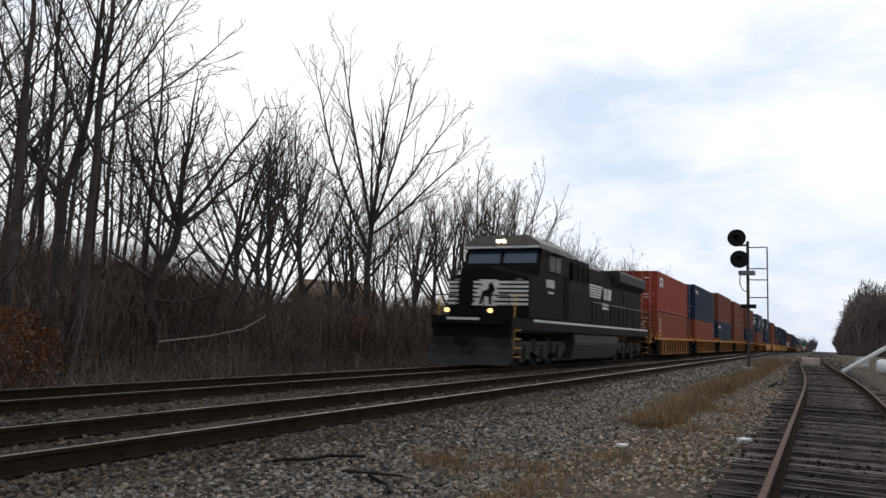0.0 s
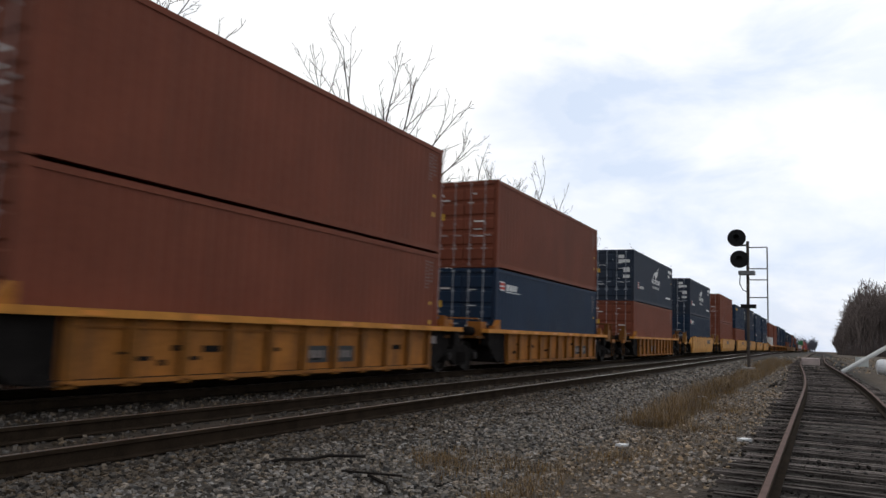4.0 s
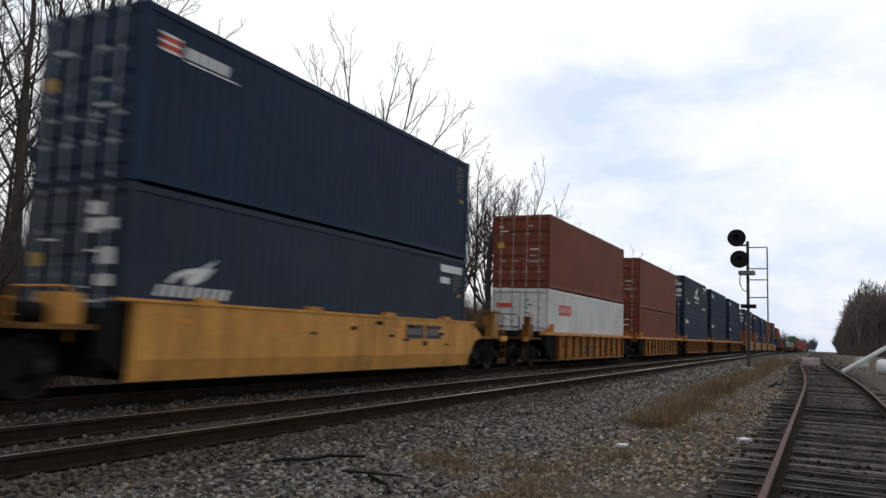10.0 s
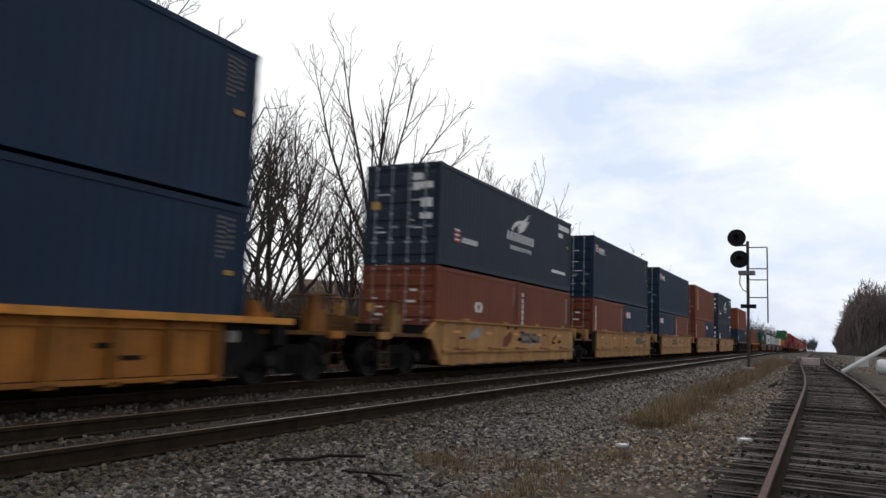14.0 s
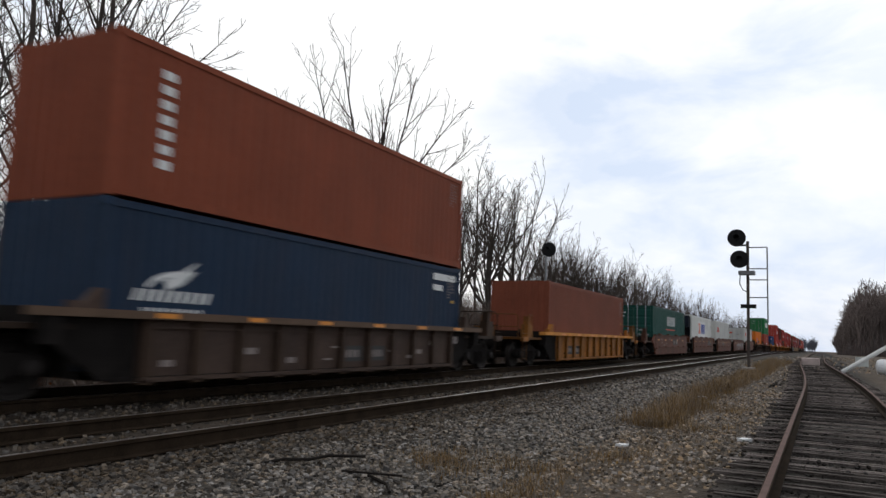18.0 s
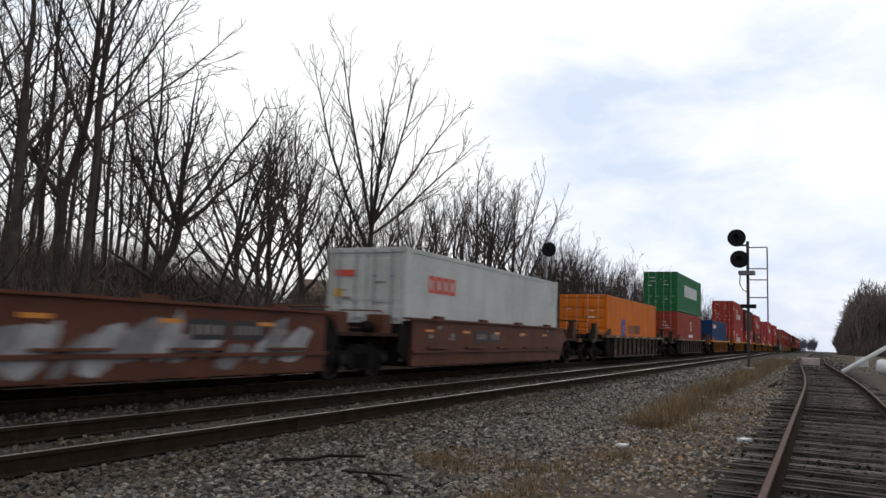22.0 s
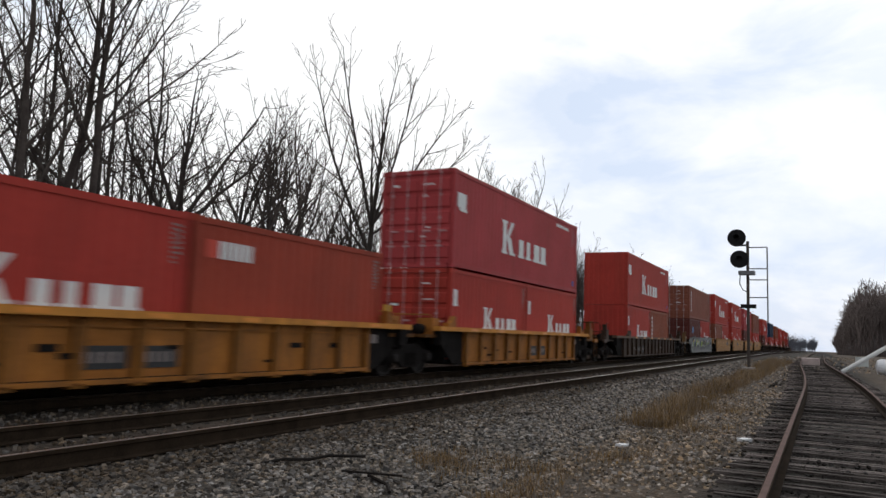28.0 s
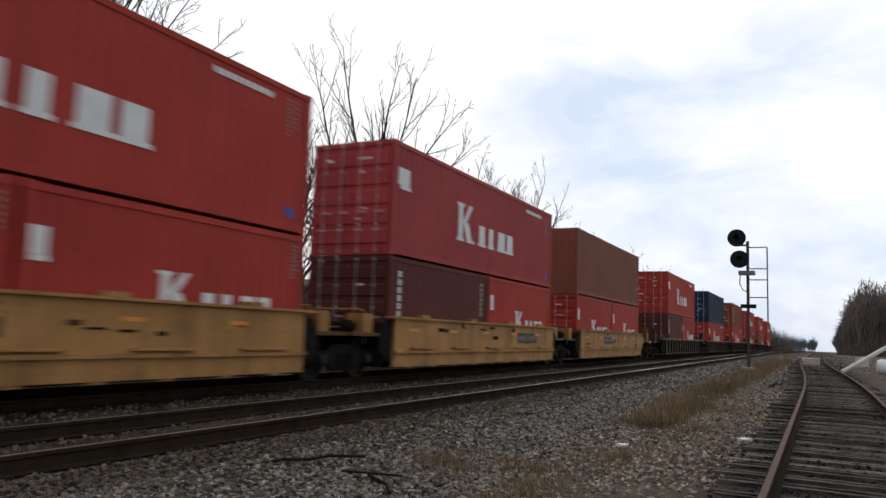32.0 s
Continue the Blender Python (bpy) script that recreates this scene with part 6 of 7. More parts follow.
hero(85, -20.6, 13.3, "tall bare tree with a dark trunk at the wood edge", [(0, 4.0), (2, 3.0), (0, 3.5), (-2, 3.0)],
     [(4.6, 10, 26, 12, 6.0, 0.55), (5.6, 170, 30, 14, 5.6, 0.5), (6.6, 0, 34, 12, 5.4, 0.5), (7.6, 185, 28, 12, 5.2, 0.5), (8.6, 10, 30, 12, 4.8, 0.5), (9.4, 200, 30, 12, 4.4, 0.5), (7.2, 90, 36, 14, 4.6, 0.4), (8.2, 270, 36, 14, 4.6, 0.4)],
     0.16, tip=0.0105, crook=0.085, dens=(1.4, 2.3, 3.3), top=2.6)
# leaning group with a rounded crown between the crooked tree and the vase-shaped one
for i, (x, y, lean, k) in enumerate(((-21.8, 22.4, 13, 1.15), (-22.3, 23.8, 18, 1.15), (-22.8, 25.6, 20, 1.12), (-23.6, 27.8, 14, 1.15), (-24.6, 29.2, 18, 1.08), (-24.4, 22.0, 8, 1.25))):
    hr = random.Random(400 + i)
    hero(400 + i, x, y, "slim bare tree leaning out over the undergrowth", [(lean - 6, 2.6 * k), (lean, 2.4 * k), (lean + 2, 2.2 * k)],
         [((2.2 + 0.55 * j) * k, hr.choice((0, 180)) + hr.uniform(-60, 60), hr.uniform(34, 56), hr.uniform(12, 44), (4.8 - 0.26 * j) * k, hr.uniform(0.45, 0.65)) for j in range(9)],
         0.105, tip=0.0115, crook=0.085, dens=(1.25, 2.0, 3.2), top=2.6 * k, taper=0.45)
# how high the wood stands against the sky, by bearing from the track
SKYLINE = ((-75, 0.75), (-57.5, 0.62), (-48.9, 0.45), (-46.9, 0.40), (-42.3, 0.37), (-37.3, 0.33), (-35.5, 0.27), (-33.1, 0.235), (-29.7, 0.235), (-26.6, 0.26), (-24.0, 0.268), (-21.9, 0.25),
           (-20.2, 0.195), (-19.4, 0.158), (-16.0, 0.153), (-14.4, 0.130), (-11.5, 0.100), (-9.5, 0.083), (-7.5, 0.066), (-5.6, 0.052), (-3.7, 0.034), (-0.5, 0.012))


def skyline(b):
    for (b0, r0), (b1, r1) in zip(SKYLINE, SKYLINE[1:]):
        if b <= b1:
            return r0 + (r1 - r0) * (b - b0) / (b1 - b0)
    return SKYLINE[-1][1]


def wood(n, b0, b1, x0, x1, kinds, low=0.72, label="bare deciduous tree with grey-brown bark in the woods"):
    for i in range(n):
        b = b0 + (b1 - b0) * (i + rng.random()) / n
        x = x0 + (x1 - x0) * rng.random() ** 1.4
        d = x / math.sin(radians(b))
        h = min(19.0, skyline(b) * d * rng.uniform(low, 1.0) + 1.2)
        plant(kinds[i % len(kinds)], x, d * math.cos(radians(b)), h, rng.uniform(0, 6.28), label)


wood(30, -74, -47.5, -22.5, -44.0, SLENDER, 0.78)
wood(17, -66, -47, -36.0, -58.0, SLENDER, 0.42)
wood(4, -44, -35.5, -30.0, -42.0, BROAD + SLENDER[:2], 0.8)
wood(19, -35.5, -20, -25.5, -38.0, BROAD + SLENDER[:1], 0.8)
wood(66, -19.6, -4.5, -24.0, -42.0, BROAD, 0.72, "bare tree in the brown wood along the line")
wood(46, -4.5, -1.2, -20.0, -34.0, BROAD, 0.85, "bare tree in the brown wood along the line")
for i in range(30):
    y = rng.uniform(6, 62)
    plant(SAPLING[i % 3], rng.uniform(-25, -17.0), y, rng.uniform(2.2, 4.2), rng.uniform(0, 6.28), "thin bare sapling in the undergrowth")


M_FARWOOD = mat("distant_grey_twigs", (0.145, 0.118, 0.108), 0.95, vary=0.3, scale=0.1, spec=0.05)


def far_wood(name, label, spots, seed, m):
    """Many far trees in one mesh. spots: x, y, height."""
    r = np.random.default_rng(seed)
    kinds = []
    for i in range(4):
        r2 = random.Random(300 + i)
        d = grow(300 + i, [(r2.uniform(-4, 4), 2.4), (r2.uniform(-4, 4), 3.2)], [(1.2 + 0.42 * j, r2.uniform(0, 360), r2.uniform(28, 48), r2.uniform(6, 22), 4.6 - 0.2 * j, 0.6) for j in range(10)], 0.16, tip=0.022, dens=(1.6, 2.6, 3.0), top=3.4, levels=2)
        off = len(d["wood"][0])
        kinds.append((np.array(d["wood"][0] + d["twig"][0]), np.array(d["wood"][1] + [tuple(k + off for k in f) for f in d["twig"][1]])))
    V, F, n = [], [], 0
    for i, (x, y, h) in enumerate(spots):
        v, f = kinds[i % 4]
        a = r.uniform(0, 6.28)
        k = h / v[:, 2].max()
        V.append(np.stack([v[:, 0] * math.cos(a) - v[:, 1] * math.sin(a), v[:, 0] * math.sin(a) + v[:, 1] * math.cos(a), v[:, 2]], 1) * k + (x, y, ground_z(x, y)))
        F.append(f + n)
        n += len(v)
    me = bpy.data.meshes.new(name)
    me.from_pydata(np.concatenate(V).tolist(), [], np.concatenate(F).tolist())
    me.materials.append(m)
    tagged(new(name, me), label, "wood", kind="stuff")


spots = []
for i in range(300):       # on the other side of the siding
    b = 0.95 + 5.3 * ((i + rng.random()) / 300) ** 1.4
    d = rng.uniform(230, 380)
    edge = min(1.0, 0.28 + (b - 0.95) * 0.42)
    spots.append((d * math.sin(radians(b)), d * math.cos(radians(b)), d * 0.092 * edge * rng.uniform(0.66, 1.0)))
far_wood("distant_wood", "dense bare grey-brown wood in the distance", spots, 61, M_FARWOOD)
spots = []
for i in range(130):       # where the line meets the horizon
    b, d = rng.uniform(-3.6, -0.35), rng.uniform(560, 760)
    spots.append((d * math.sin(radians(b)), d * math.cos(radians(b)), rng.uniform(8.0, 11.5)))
# distance haze is painted: the twig colour itself is blue-grey
far_wood("hazy_wood", "wood at the end of the straight line, blue-grey haze put into its colour", spots, 62, mat("haze_tinted_twigs", (0.11, 0.115, 0.135), 0.95, vary=0.2, scale=0.1, spec=0.05))

M_BRAMBLE = mat("grey_brown_brambles", (0.138, 0.114, 0.100), 0.95, vary=0.4, scale=0.3, random_tint=0.5, island=True, spec=0.05, dark=(0.105, 0.075, 0.060))
M_FARBRUSH = mat("distant_grey_brush", (0.13, 0.105, 0.098), 0.95, vary=0.3, scale=0.1, random_tint=0.3, island=True, spec=0.05)


def scatter_blades(name, label, cat, places, m, h, w, lean, n_each, seed, kind="stuff", spread=0.3, bend=0.5):
    """Many thin bent blades or stems in one mesh. places: x, y, height factor."""
    r = np.random.default_rng(seed)
    P = np.repeat(np.array(places, float), n_each, axis=0)
    n = len(P)
    P[:, 0] += r.normal(0, spread, n)
    P[:, 1] += r.normal(0, spread, n)
    gz = np.array([ground_z(x, y) for x, y in P[:, :2]]) - 0.05
    H = h * P[:, 2] * r.uniform(0.45, 1.15, n)
    a = r.uniform(0, 2 * np.pi, n)
    d = np.stack([np.cos(a), np.sin(a)], 1)
    wd = w * r.uniform(0.6, 1.3, n)
    q = np.stack([-d[:, 1], d[:, 0]], 1) * wd[:, None]
    ln = lean * r.uniform(0.1, 1.2, n) * H
    V = np.zeros((n, 5, 3))
    for k, (f, fw) in enumerate(((0.0, 1.0), (0.0, -1.0), (0.55, 0.8), (0.55, -0.8), (1.0, 0.0))):
        V[:, k, :2] = P[:, :2] + d * (ln * f ** (1 + bend))[:, None] + q * fw
        V[:, k, 2] = gz + H * f * (1 - 0.12 * f)
    base = np.arange(n) * 5
    tri = np.stack([np.stack([base, base + 1, base + 3], 1), np.stack([base, base + 3, base + 2], 1), np.stack([base + 2, base + 3, base + 4], 1)], 1).reshape(-1, 3)
    me = bpy.data.meshes.new(name)
    me.from_pydata(V.reshape(-1, 3).tolist(), [], tri.tolist())
    me.materials.append(m)
    return tagged(new(name, me), label, cat, kind=kind)


def scatter_twigs(name, label, places, m, w, lean, n_each, seed, spread, forks=3):
    """Many thin crooked stems with side twigs in one mesh. places: x, y, height."""
    r = np.random.default_rng(seed)
    P = np.repeat(np.array(places, float), n_each, axis=0)
    n = len(P)
    P[:, :2] += r.normal(0, spread, (n, 2))
    gz = np.array([ground_z(x, y) for x, y in P[:, :2]]) - 0.05
    H = P[:, 2] * r.uniform(0.35, 1.05, n)
    az = r.uniform(0, 2 * np.pi, n)
    ln = lean * r.uniform(0.0, 1.0, n) ** 1.4 * H
    base = np.stack([P[:, 0], P[:, 1], gz], 1)
    dirv = np.stack([np.cos(az), np.sin(az)], 1)
    wide = np.stack([-dirv[:, 1], dirv[:, 0], np.zeros(n)], 1) * (w * r.uniform(0.5, 1.4, n))[:, None]
    line = []
    for f in (0.0, 0.36, 0.7, 1.0):
        p = base.copy()
        p[:, :2] += dirv * (ln * f ** 1.5)[:, None] + r.normal(0, 0.07, (n, 2)) * (H * f)[:, None]
        p[:, 2] += H * f * (1 - 0.18 * f * lean)
        line.append(p)
    V = [line[0] - wide, line[0] + wide, line[1] - wide * 0.85, line[1] + wide * 0.85, line[2] - wide * 0.6, line[2] + wide * 0.6, line[3]]
    T = [(0, 1, 3), (0, 3, 2), (2, 3, 5), (2, 5, 4), (4, 5, 6)]
    for k in range(forks):
        f = r.uniform(0.25, 1.0, n)[:, None]
        p = np.where(f < 0.7, line[1] + (line[2] - line[1]) * np.clip((f - 0.36) / 0.34, 0, 1), line[2] + (line[3] - line[2]) * np.clip((f - 0.7) / 0.3, 0, 1))
        d = r.normal(0, 1, (n, 3))
        d[:, 2] = np.abs(d[:, 2]) * 0.9 + 0.15
        d *= (H * r.uniform(0.14, 0.34, n) / np.linalg.norm(d, axis=1))[:, None]
        c = len(V)
        V += [p - wide * 0.55, p + wide * 0.55, p + d]
        T.append((c, c + 1, c + 2))
    k = len(V)
    F = (np.arange(n)[:, None, None] * k + np.array(T)[None]).reshape(-1, 3)
    me = bpy.data.meshes.new(name)
    me.from_pydata(np.stack(V, 1).reshape(-1, 3).tolist(), [], F.tolist())
    me.materials.append(m)
    return tagged(new(name, me), label, "brush", kind="stuff")


# how high the brush stands before the sky, by bearing from the siding
BRUSH = ((-75, 0.145), (-57, 0.14), (-54, 0.13), (-51, 0.125), (-48, 0.120), (-45.5, 0.112), (-43, 0.085), (-40, 0.065), (-36, 0.058), (-30, 0.060), (-24, 0.066), (-18, 0.07))


def brush_top(x, y):
    b, d = math.degrees(math.atan2(x, y)), math.hypot(x, y)
    k = BRUSH[0][1] if b < -75 else BRUSH[-1][1]
    for (b0, r0), (b1, r1) in zip(BRUSH, BRUSH[1:]):
        if b0 <= b <= b1:
            k = r0 + (r1 - r0) * (b - b0) / (b1 - b0)
    return k * d + 1.1 - ground_z(x, y)


places = []
for i in range(3400):
    x, y = -15.2 - rng.uniform(0, 1) ** 1.2 * 12, rng.uniform(2, 75)
    places.append((x, y, min(brush_top(x, y), 0.7 + 0.34 * (-15.0 - x)) * rng.uniform(0.6, 1.0) * (1.0 + 0.6 * noise.noise((x * 0.35, y * 0.35, 2.0)))))
scatter_twigs("undergrowth", "tangled dead brown brush and brambles", places, M_BRUSH, 0.012, 0.9, 14, 3, 0.45, 4)
places = []
while len(places) < 3000:
    b, x = radians(rng.uniform(-66, -16)), rng.uniform(-46, -20)
    y = x / math.tan(b)
    if y < 95:
        places.append((x, y, brush_top(x, y) * rng.uniform(0.55, 1.05) * (1.0 + 0.35 * noise.noise((x * 0.22, y * 0.22, 7.0)))))
scatter_twigs("thicket", "dense thicket of thin bare stems inside the wood", places, M_BRUSH, 0.021, 0.55, 16, 13, 0.8, 4)
places = []
for i in range(3600):
    x = -14.6 - rng.uniform(0, 1) ** 1.2 * 7
    places.append((x, rng.uniform(3, 66), rng.uniform(0.5, 1.2) * (0.55 + 0.16 * min(6, -14.6 - x))))
scatter_twigs("bramble_tangle", "low arching brambles and dead stalks along the track", places, M_BRAMBLE, 0.011, 1.6, 14, 23, 0.5, 3)
places = []
for i in range(5200):
    y = 60 + rng.uniform(0, 1) ** 1.5 * 420
    places.append((-15.5 - rng.uniform(0, 26), y, rng.uniform(0.8, 1.8) * min(1.0, 0.5 + y / 300)))
scatter_blades("far_undergrowth", "brown brush along the far railway edge", "brush", places, M_BRUSH, 3.0, 0.05, 0.4, 8, 4, spread=0.8)
places = []
for i in range(2200):
    b, d = radians(1.6 + 4.6 * rng.random()), rng.uniform(225, 380)
    places.append((d * math.sin(b), d * math.cos(b), rng.uniform(0.6, 1.3) * min(1.0, 0.3 + 0.4 * (math.degrees(b) - 1.6))))
scatter_blades("distant_brush", "dark brush in the distant wood", "brush", places, M_FARBRUSH, 7.5, 0.06, 0.4, 12, 14, spread=1.2)


def leaf_bush(name, label, x, y, r, h, m, n, seed):
    """A bush of many small leaves on thin stems."""
    lr = random.Random(seed)
    z0 = ground_z(x, y)
    vs, fs = [], []
    for i in range(n):
        a, q = lr.uniform(0, 6.28), lr.random() ** 0.5
        hh = h * lr.random() ** 0.8
        w = r * (1 - 0.5 * hh / h) * q
        c = Vector((w * math.cos(a), w * math.sin(a), hh + 0.1))
        u = Vector((lr.gauss(0, 1), lr.gauss(0, 1), lr.gauss(0, 1))).normalized()
        v = u.cross(Vector((lr.gauss(0, 1), lr.gauss(0, 1), lr.gauss(0, 1)))).normalized()
        s = lr.uniform(0.03, 0.06)
        b = len(vs)
        vs += [tuple(c - u * s), tuple(c + v * s * 0.6), tuple(c + u * s), tuple(c - v * s * 0.6)]
        fs.append((b, b + 1, b + 2, b + 3))
    me = bpy.data.meshes.new(name)
    me.from_pydata(vs, [], fs)
    me.materials.append(m)
    top = tagged(new(name), label, "bush")
    ob = new("leaves", me)
    ob.parent = top
    bm = bmesh.new()
    for i in range(9):
        a = lr.uniform(0, 6.28)
        tube(bm, [(0, 0, -0.1), (0.4 * r * math.cos(a), 0.4 * r * math.sin(a), h * 0.5), (0.7 * r * math.cos(a), 0.7 * r * math.sin(a), h * 0.9)], 0.012, 4)
    part("stem", bm, M_BARK, top)
    top.location = (x, y, z0)


M_LEAF = mat("rusty_dead_leaves", (0.115, 0.050, 0.026), 0.9, vary=0.4, scale=2, random_tint=0.4, island=True, spec=0.1)
M_EVERGREEN = mat("dark_evergreen_leaves", (0.030, 0.040, 0.018), 0.9, vary=0.4, scale=2, random_tint=0.4, island=True, spec=0.1)
for x, y, r, h, n, sd in ((-17.0, 11.2, 1.1, 2.1, 1500, 1), (-17.8, 12.6, 0.9, 1.6, 900, 2), (-19.2, 29.5, 0.9, 2.4, 600, 3), (-18.2, 9.0, 1.2, 1.8, 1100, 4), (-20.5, 33.0, 1.0, 1.6, 500, 5)):
    leaf_bush("leafy_bush", "bush with rusty-brown dead leaves at the edge of the wood", x, y, r, h, M_LEAF, n, sd)
for x, y, r, h, sd in ((-48.5, 63.0, 1.1, 6.3, 11), (-47.0, 64.5, 1.3, 6.6, 12), (-45.0, 65.5, 1.1, 6.4, 13)):
    leaf_bush("evergreen_shrub", "dark round evergreen shrub near a house behind the wood", x, y, r, h, M_EVERGREEN, 2600, sd)


def house():
    x, y = -50.0, 71.0
    top = tagged(new("house"), "small tan house with a brown gable roof behind the wood", "house")
    wallm = mat("tan_siding", (0.36, 0.29, 0.20), 0.8, vary=0.1, scale=2)
    bm = bmesh.new()
    box(bm, -4.5, 4.5, -3.5, 3.5, -1.0, 3.6)
    part("wall", bm, wallm, top)
    bm = bmesh.new()
    prism_y(bm, ((-5.0, 3.5), (5.0, 3.5), (0, 5.6)), -3.9, 3.9)
    part("roof", bm, mat("brown_shingles", (0.13, 0.085, 0.06), 0.9, vary=0.3, scale=6), top)
    for a in (-2.6, 0.2, 2.6):
        bm = bmesh.new()
        box(bm, a - 0.45, a + 0.45, -3.53, -3.46, 1.4, 2.8)
        w = part("window", bm, mat("white_trim", (0.6, 0.6, 0.58), 0.6, vary=0.05), top)
        bm = bmesh.new()
        box(bm, a - 0.38, a + 0.38, -3.545, -3.53, 1.47, 2.73)
        part("pane", bm, M_GLASS, w)
    top.matrix_basis = pose(x, y, 1.0, 0, 0, -35)


house()

# dry grass between the main line and the siding
places = []
for i in range(1250):
    y = 13.4 + 60 * rng.random() ** 1.25
    x = -2.68 + rng.gauss(0, 0.20 + 0.006 * max(0, y - 25)) - 0.012 * (y - 12)
    if y < 19 or noise.noise((x * 1.3, y * 0.45, 4.2)) > -0.2:
        places.append((x, y, rng.uniform(0.35, 1.0) * (1.0 + 0.5 * noise.noise((x * 0.8, y * 0.3, 9.0)))))
for cx, cy, n in ((-3.75, 7.6, 40), (-3.5, 8.4, 22), (-2.9, 8.2, 26), (-2.4, 9.6, 18), (-2.7, 7.0, 30), (-1.9, 13.0, 14), (-1.6, 16.5, 14), (-3.2, 9.6, 10), (-2.2, 18.0, 14)):
    for i in range(n):
        places.append((cx + rng.gauss(0, 0.22), cy + rng.gauss(0, 0.3), rng.uniform(0.12, 0.42)))
scatter_blades("dry_grass", "clumps of dry brown grass beside the tracks", "grass", places, M_GRASS, 0.56, 0.0040, 0.5, 42, 6, spread=0.14)

# ---- ballast stones ----


def stones(name, label, spots, seed, m):
    r = np.random.default_rng(seed)
    P = np.array(spots, float)
    n = len(P)
    cube = np.array([(x, y, z) for x in (-1, 1) for y in (-1, 1) for z in (-1, 1)], float)
    V = cube[None] * r.uniform(0.55, 1.15, (n, 8, 3)) * (P[:, 3:4] * 0.5)[:, :, None] * r.uniform(0.6, 1.25, (n, 1, 3))
    a, b = r.uniform(0, 6.28, n), r.uniform(-0.7, 0.7, n)
    ca, sa, cb, sb = np.cos(a), np.sin(a), np.cos(b), np.sin(b)
    R = np.zeros((n, 3, 3))
    R[:, 0, 0], R[:, 0, 1] = ca, -sa
    R[:, 1, 0], R[:, 1, 1], R[:, 1, 2] = sa * cb, ca * cb, -sb
    R[:, 2, 0], R[:, 2, 1], R[:, 2, 2] = sa * sb, ca * sb, cb
    V = np.einsum("nij,nkj->nki", R, V) + P[:, None, :3]
    f = np.array(((0, 1, 3, 2), (4, 6, 7, 5), (0, 4, 5, 1), (2, 3, 7, 6), (0, 2, 6, 4), (1, 5, 7, 3)))
    F = (np.arange(n)[:, None, None] * 8 + f[None]).reshape(-1, 4)
    me = bpy.data.meshes.new(name)
    me.from_pydata(V.reshape(-1, 3).tolist(), [], F.tolist())
    me.materials.append(m)
    return tagged(new(name, me), label, "gravel", kind="stuff")


def ballast_spots(n, x0, x1, y0, y1, s0, s1, power=1.0):
    out = []
    while len(out) < n:
        u = rng.random() ** power
        y = y0 + (y1 - y0) * u
        x = rng.uniform(x0, x1)
        size = rng.uniform(s0, s1) * (1 + 0.35 * u)
        out.append((x, y, ground_z(x, y) + size * rng.uniform(-0.05, 0.22), size))
    return out


spots = ballast_spots(26000, -5.0, -2.9, 3.5, 22, 0.018, 0.054, 1.6)  + ballast_spots(5000, -5.3, -3.2, 20, 60, 0.05, 0.09)
stones("ballast_stones", "loose grey crushed-stone railway ballast", spots, 8, M_STONE)
spots = ballast_spots(10000, -12.7, -4.95, 2, 30, 0.025, 0.06, 1.3) + ballast_spots(8000, -5.8, -4.5, 2.8, 16, 0.02, 0.052, 1.3)
stones("track_ballast", "dark crushed stone between the rails and ties", spots, 18, mat("dark_track_stone", (0.085, 0.069, 0.054), 0.95, vary=0.35, scale=12, random_tint=0.7, island=True, spec=0.1))
spots = ballast_spots(5500, -1.0, 1.9, 3.5, 26, 0.02, 0.04, 1.4) + ballast_spots(1500, -1.6, 1.2, 26, 60, 0.03, 0.06)
# near-black stone colour stands in for the shade beside the ties
stones("siding_ballast", "stone between the siding ties, its colour darkened for the shade in the gaps", spots, 28, mat("gap_shaded_stone", (0.030, 0.026, 0.023), 0.95, vary=0.4, scale=12, random_tint=0.7, island=True, spec=0.1))
spots = ballast_spots(10000, -3.3, -0.9, 4, 24, 0.014, 0.046, 2.2) + ballast_spots(1500, 1.9, 3.4, 4, 16, 0.015, 0.04, 1.4)
spots += ballast_spots(1200, -3.6, -1.2, 22, 60, 0.03, 0.07) + ballast_spots(1200, -4.5, 14.0, 45, 110, 0.06, 0.12)
stones("gravel", "scattered pale gravel beside the siding", spots, 9, mat("pale_gravel", (0.225, 0.178, 0.134), 0.9, vary=0.35, scale=12, random_tint=0.75, island=True, spec=0.2))

# ---- signals ----


def signal_head(parent, x, y, z, r=0.46):
    bm = bmesh.new()
    lathe(bm, [(-0.02, r), (0.02, r)], "y", 28, (x, y, z))
    d = part("target", bm, M_SIGNAL, parent, "round black signal background")
    bm = bmesh.new()
    lathe(bm, [(0.02, 0.2), (0.30, 0.2), (0.36, 0.12)], "y", 16, (x, y, z))
    part("lamp_housing", bm, M_SIGNAL, d)
    bm = bmesh.new()
    pts = [(x + 0.14 * math.cos(a), 0, z + 0.14 * math.sin(a)) for a in [math.pi * i / 8 for i in range(9)]]
    for p0, p1 in zip(pts, pts[1:]):
        vs = [bm.verts.new(c) for c in ((p0[0], y - 0.02, p0[2]), (p1[0], y - 0.02, p1[2]), (p1[0], y - 0.32, p1[2] + 0.02), (p0[0], y - 0.32, p0[2] + 0.02))]
        bm.faces.new(vs)
    part("hood", bm, M_SIGNAL, d)


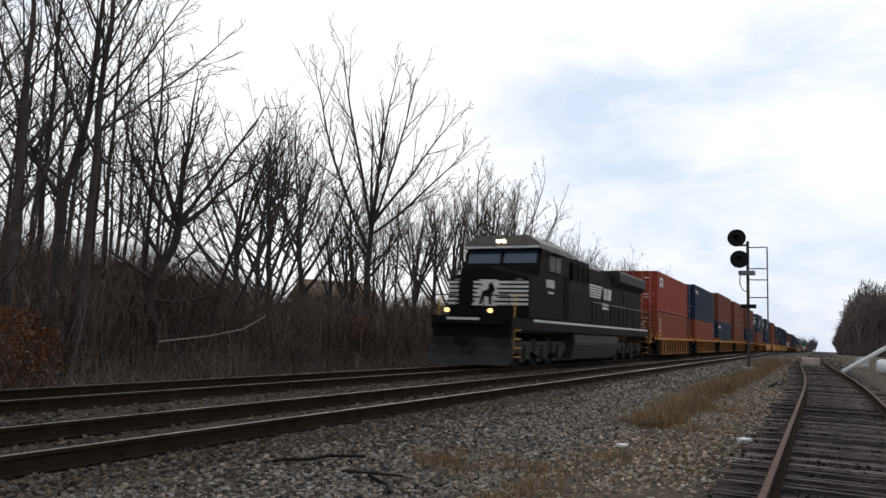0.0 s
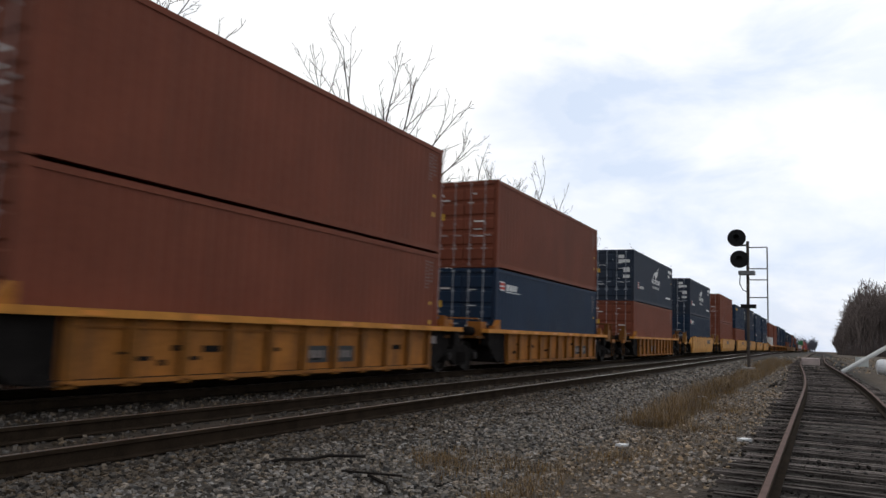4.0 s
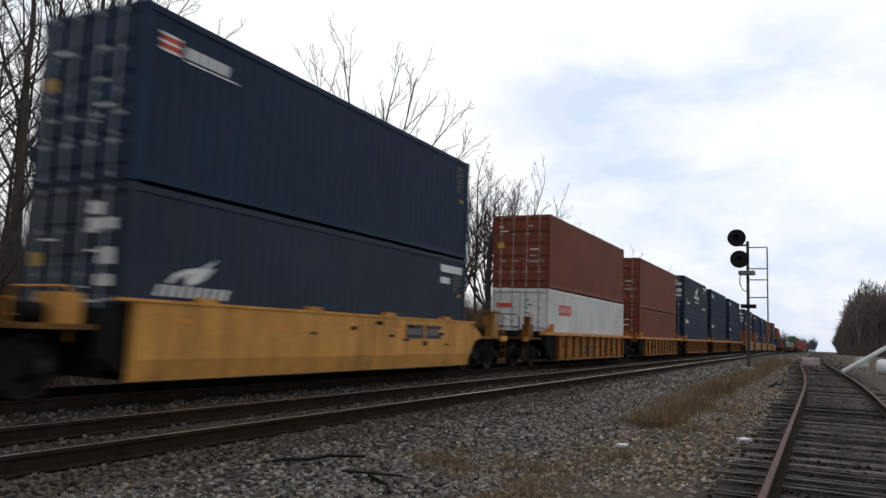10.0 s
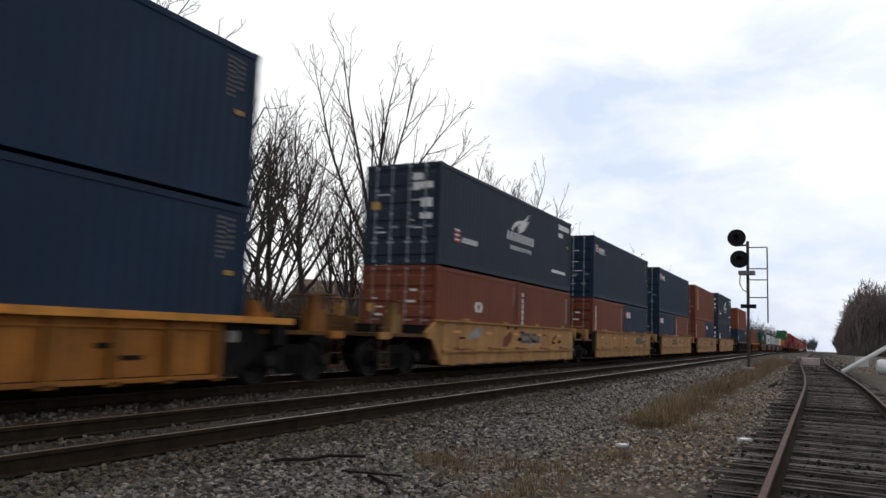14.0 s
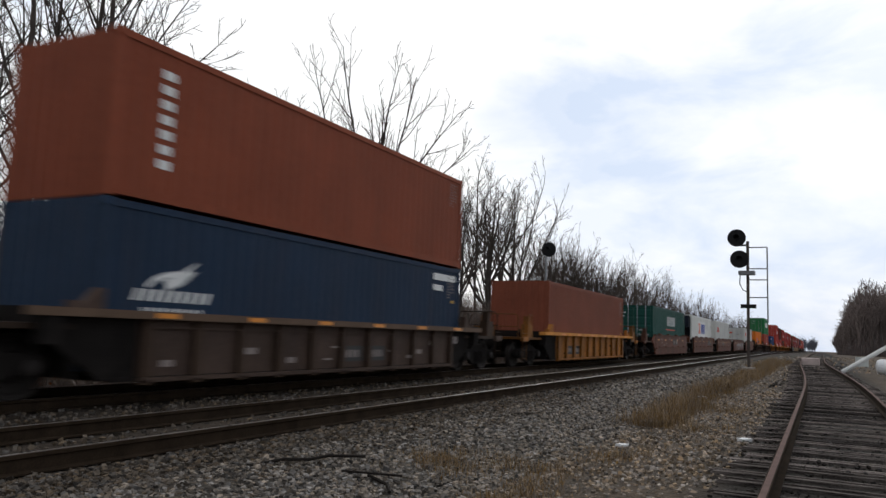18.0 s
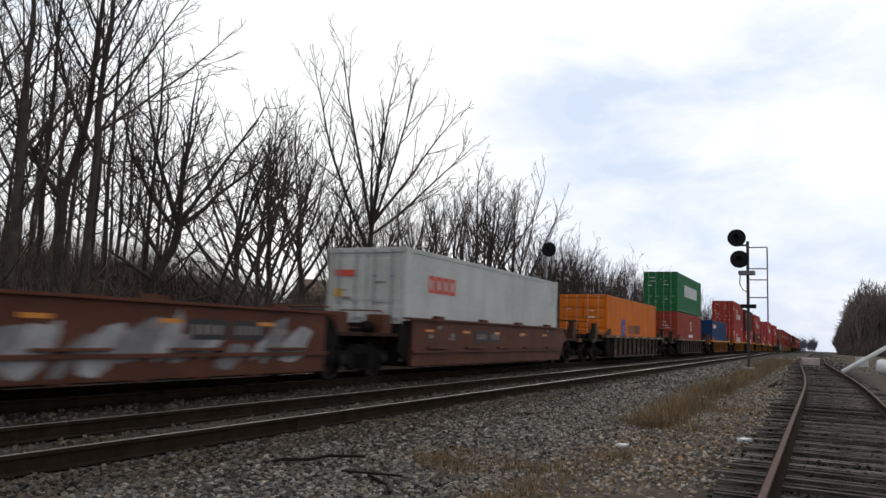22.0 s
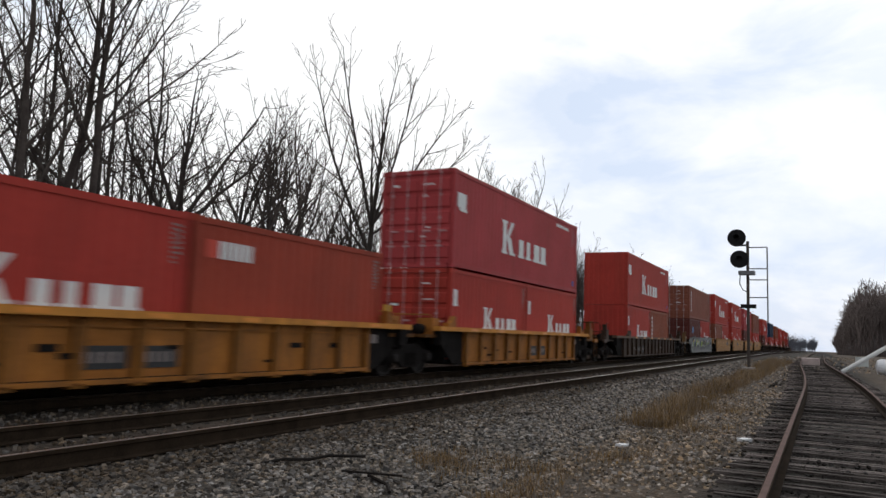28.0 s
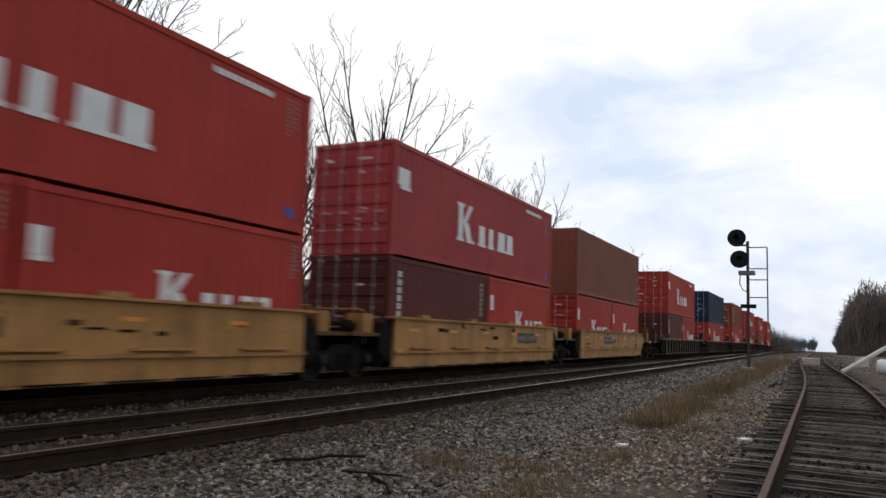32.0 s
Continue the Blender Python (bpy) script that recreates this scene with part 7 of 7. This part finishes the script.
def near_signal():
    x, y = -3.36, 42.0
    top = tagged(new("railway_signal"), "tall railway signal mast with two round black heads and a ladder", "signal")
    bm = bmesh.new()
    tube(bm, [(x, y, -0.5), (x, y, 6.45)], 0.075, 10)
    part("mast", bm, M_MAST, top)
    bm = bmesh.new()
    box(bm, x - 0.3, x + 0.3, y - 0.3, y + 0.3, -0.6, -0.1)
    part("foundation", bm, mat("concrete", (0.3, 0.29, 0.27), 0.9, vary=0.2, bump=0.3), top)
    signal_head(top, x - 0.53, y - 0.1, 6.63)
    signal_head(top, x - 0.40, y - 0.1, 5.50)
    for z in (6.25, 5.6):
        bm = bmesh.new()
        tube(bm, [(x, y, z), (x - 0.45, y + 0.05, z)], 0.05, 8)
        part("bracket", bm, M_SIGNAL, top)
    lx = x + 0.94
    bm = bmesh.new()
    tube(bm, [(lx, y, 2.2), (lx, y, 6.12)], 0.035, 6)
    part("ladder_rail", bm, M_ALU, top)
    for z in (6.12, 5.0, 4.42, 3.50):
        bm = bmesh.new()
        tube(bm, [(x, y, z), (lx, y, z)], 0.032, 6)
        part("rung", bm, M_ALU, top)
    bm = bmesh.new()
    box(bm, x - 0.42, x + 0.36, y - 0.5, y + 0.1, 4.66, 4.86)
    part("service_platform", bm, M_ALU, top, "grey platform bracket")
    bm = bmesh.new()
    box(bm, x - 0.36, x + 0.40, y - 0.12, y - 0.08, 2.93, 3.14)
    part("number_plate", bm, M_SIGNAL, top, "dark plate on the mast")
    bm = bmesh.new()
    tube(bm, [(x - 0.38, y, 4.65), (x - 0.40, y, 4.2), (x - 0.25, y, 3.9), (x, y, 3.75)], 0.025, 6)
    part("cable", bm, M_SIGNAL, top)


def far_signal():
    x, y = -15.6, 46.0
    top = tagged(new("railway_signal"), "railway signal with one round dark head behind the tracks", "signal")
    bm = bmesh.new()
    tube(bm, [(x - 0.2, y, -1.2), (x - 0.2, y, 6.7)], 0.07, 10)
    part("mast", bm, M_ALU, top)
    signal_head(top, x, y - 0.1, 6.7, 0.48)


near_signal()
far_signal()

# ---- small things near the siding ----


def litter(name, label, x, y, pts, m, h):
    top_z = ground_z(x, y)
    bm = bmesh.new()
    vs = [bm.verts.new((px, py, 0.0)) for px, py in pts]
    f = bm.faces.new(vs)
    bmesh.ops.triangulate(bm, faces=[f])
    r = bmesh.ops.extrude_face_region(bm, geom=list(bm.faces))
    lr = random.Random(name + str(x))
    for v in r["geom"]:
        if isinstance(v, bmesh.types.BMVert):
            v.co.z += h * lr.uniform(0.5, 1.2)
            v.co.x += lr.uniform(-0.02, 0.02)
    ob = part(name, bm, m)
    ob.location = (x, y, top_z)
    return tagged(ob, label, "litter")


M_SCRAP = mat("white_scrap", (0.66, 0.66, 0.66), 0.6, vary=0.15, scale=8)
litter("flat_stone", "pale flat stone at the edge of the grass", -2.67, 13.8, ((-0.16, -0.1), (0.14, -0.12), (0.2, 0.05), (0.02, 0.14), (-0.15, 0.08)), mat("pale_stone", (0.42, 0.40, 0.38), 0.9, vary=0.2, bump=0.4), 0.10)
litter("scrap_paper", "crumpled white scrap on the gravel", -2.56, 10.8, ((-0.07, -0.05), (0.08, -0.04), (0.1, 0.04), (-0.04, 0.07)), M_SCRAP, 0.035)
litter("plastic_bag", "crumpled white and blue plastic scrap beside the ties", -1.0, 11.4, ((-0.07, -0.05), (0.02, -0.07), (0.12, -0.02), (0.10, 0.05), (0.0, 0.02), (-0.08, 0.06)), M_SCRAP, 0.045)
litter("scrap_paper", "small white scrap on the ballast", -2.9, 21.5, ((-0.15, -0.05), (0.15, -0.04), (0.1, 0.04), (-0.1, 0.06)), M_SCRAP, 0.06)


def stick(points, r):
    bm = bmesh.new()
    tube(bm, points, r, 6)
    return tagged(part("stick", bm, mat("wet_dead_wood", (0.016, 0.013, 0.011), 0.9, vary=0.3, scale=4, spec=0.1)), "dark fallen branch lying on the ballast", "branch")


stick([(-4.85, 5.85, -0.20), (-4.74, 6.05, -0.17), (-4.60, 6.30, -0.19), (-4.48, 6.45, -0.16), (-4.30, 6.85, -0.20)], 0.016)
fallen = stick([(-16.8, 15.5, 0.58), (-16.8, 17.46, 0.76), (-16.8, 18.96, 1.0), (-16.8, 20.04, 1.46)], 0.020)
tagged(fallen, "pale fallen branch caught in the brush", "branch")
fallen.data.materials[0] = mat("pale_dead_wood", (0.19, 0.165, 0.145), 0.9, vary=0.3, scale=3)
stick([(-4.0, 6.45, -0.30), (-3.7, 6.3, -0.33), (-3.58, 6.15, -0.36)], 0.017)
stick([(-4.25, 6.35, -0.27), (-4.0, 6.40, -0.27), (-3.72, 6.62, -0.30)], 0.012)


def barrier():
    """White crossing pole and tank end beside the siding."""
    bm = bmesh.new()
    tube(bm, [(0.85, 40.0, -0.05), (3.6, 40.6, 1.75)], 0.10, 10)
    top = tagged(part("white_pole", bm, mat("white_pole_paint", (0.62, 0.62, 0.6), 0.5, vary=0.12, scale=2), None), "white painted steel pole slanting up from the ground", "pole")
    bm = bmesh.new()
    lathe(bm, [(2.2, 0.12), (2.26, 0.30), (2.4, 0.36), (5.0, 0.36), (5.15, 0.25)], "x", 18, (0, 39.6, 0.26))
    tagged(part("white_tank", bm, mat("white_tank_paint", (0.68, 0.69, 0.70), 0.4, vary=0.08, scale=1), None), "white rounded tank lying beside the track", "tank")
    bm = bmesh.new()
    box(bm, 2.2, 3.0, 62, 62.6, -0.4, 0.42)
    tagged(part("equipment_box", bm, mat("pale_cabinet_paint", (0.5, 0.52, 0.5), 0.5, vary=0.12), None), "pale metal equipment box beside the track", "cabinet")
    bm = bmesh.new()
    box(bm, -1.25, -0.1, 57.6, 58.3, -0.25, 0.28)
    bmesh.ops.bevel(bm, geom=list(bm.edges), offset=0.05, segments=1, affect="EDGES")
    tagged(part("switch_machine", bm, mat("pinkish_cover", (0.42, 0.34, 0.31), 0.7, vary=0.2), None), "pale switch machine box between the rails", "switch machine")


barrier()


def motions():
    times = [2.0 * i for i in range(17)]
    for ob, s, z in MOVING:
        walk(ob, [(t, Matrix.Translation((TRAIN_X, s - run(t), z + grade(s + 6.0 - run(t))))) for t in times])


motions()
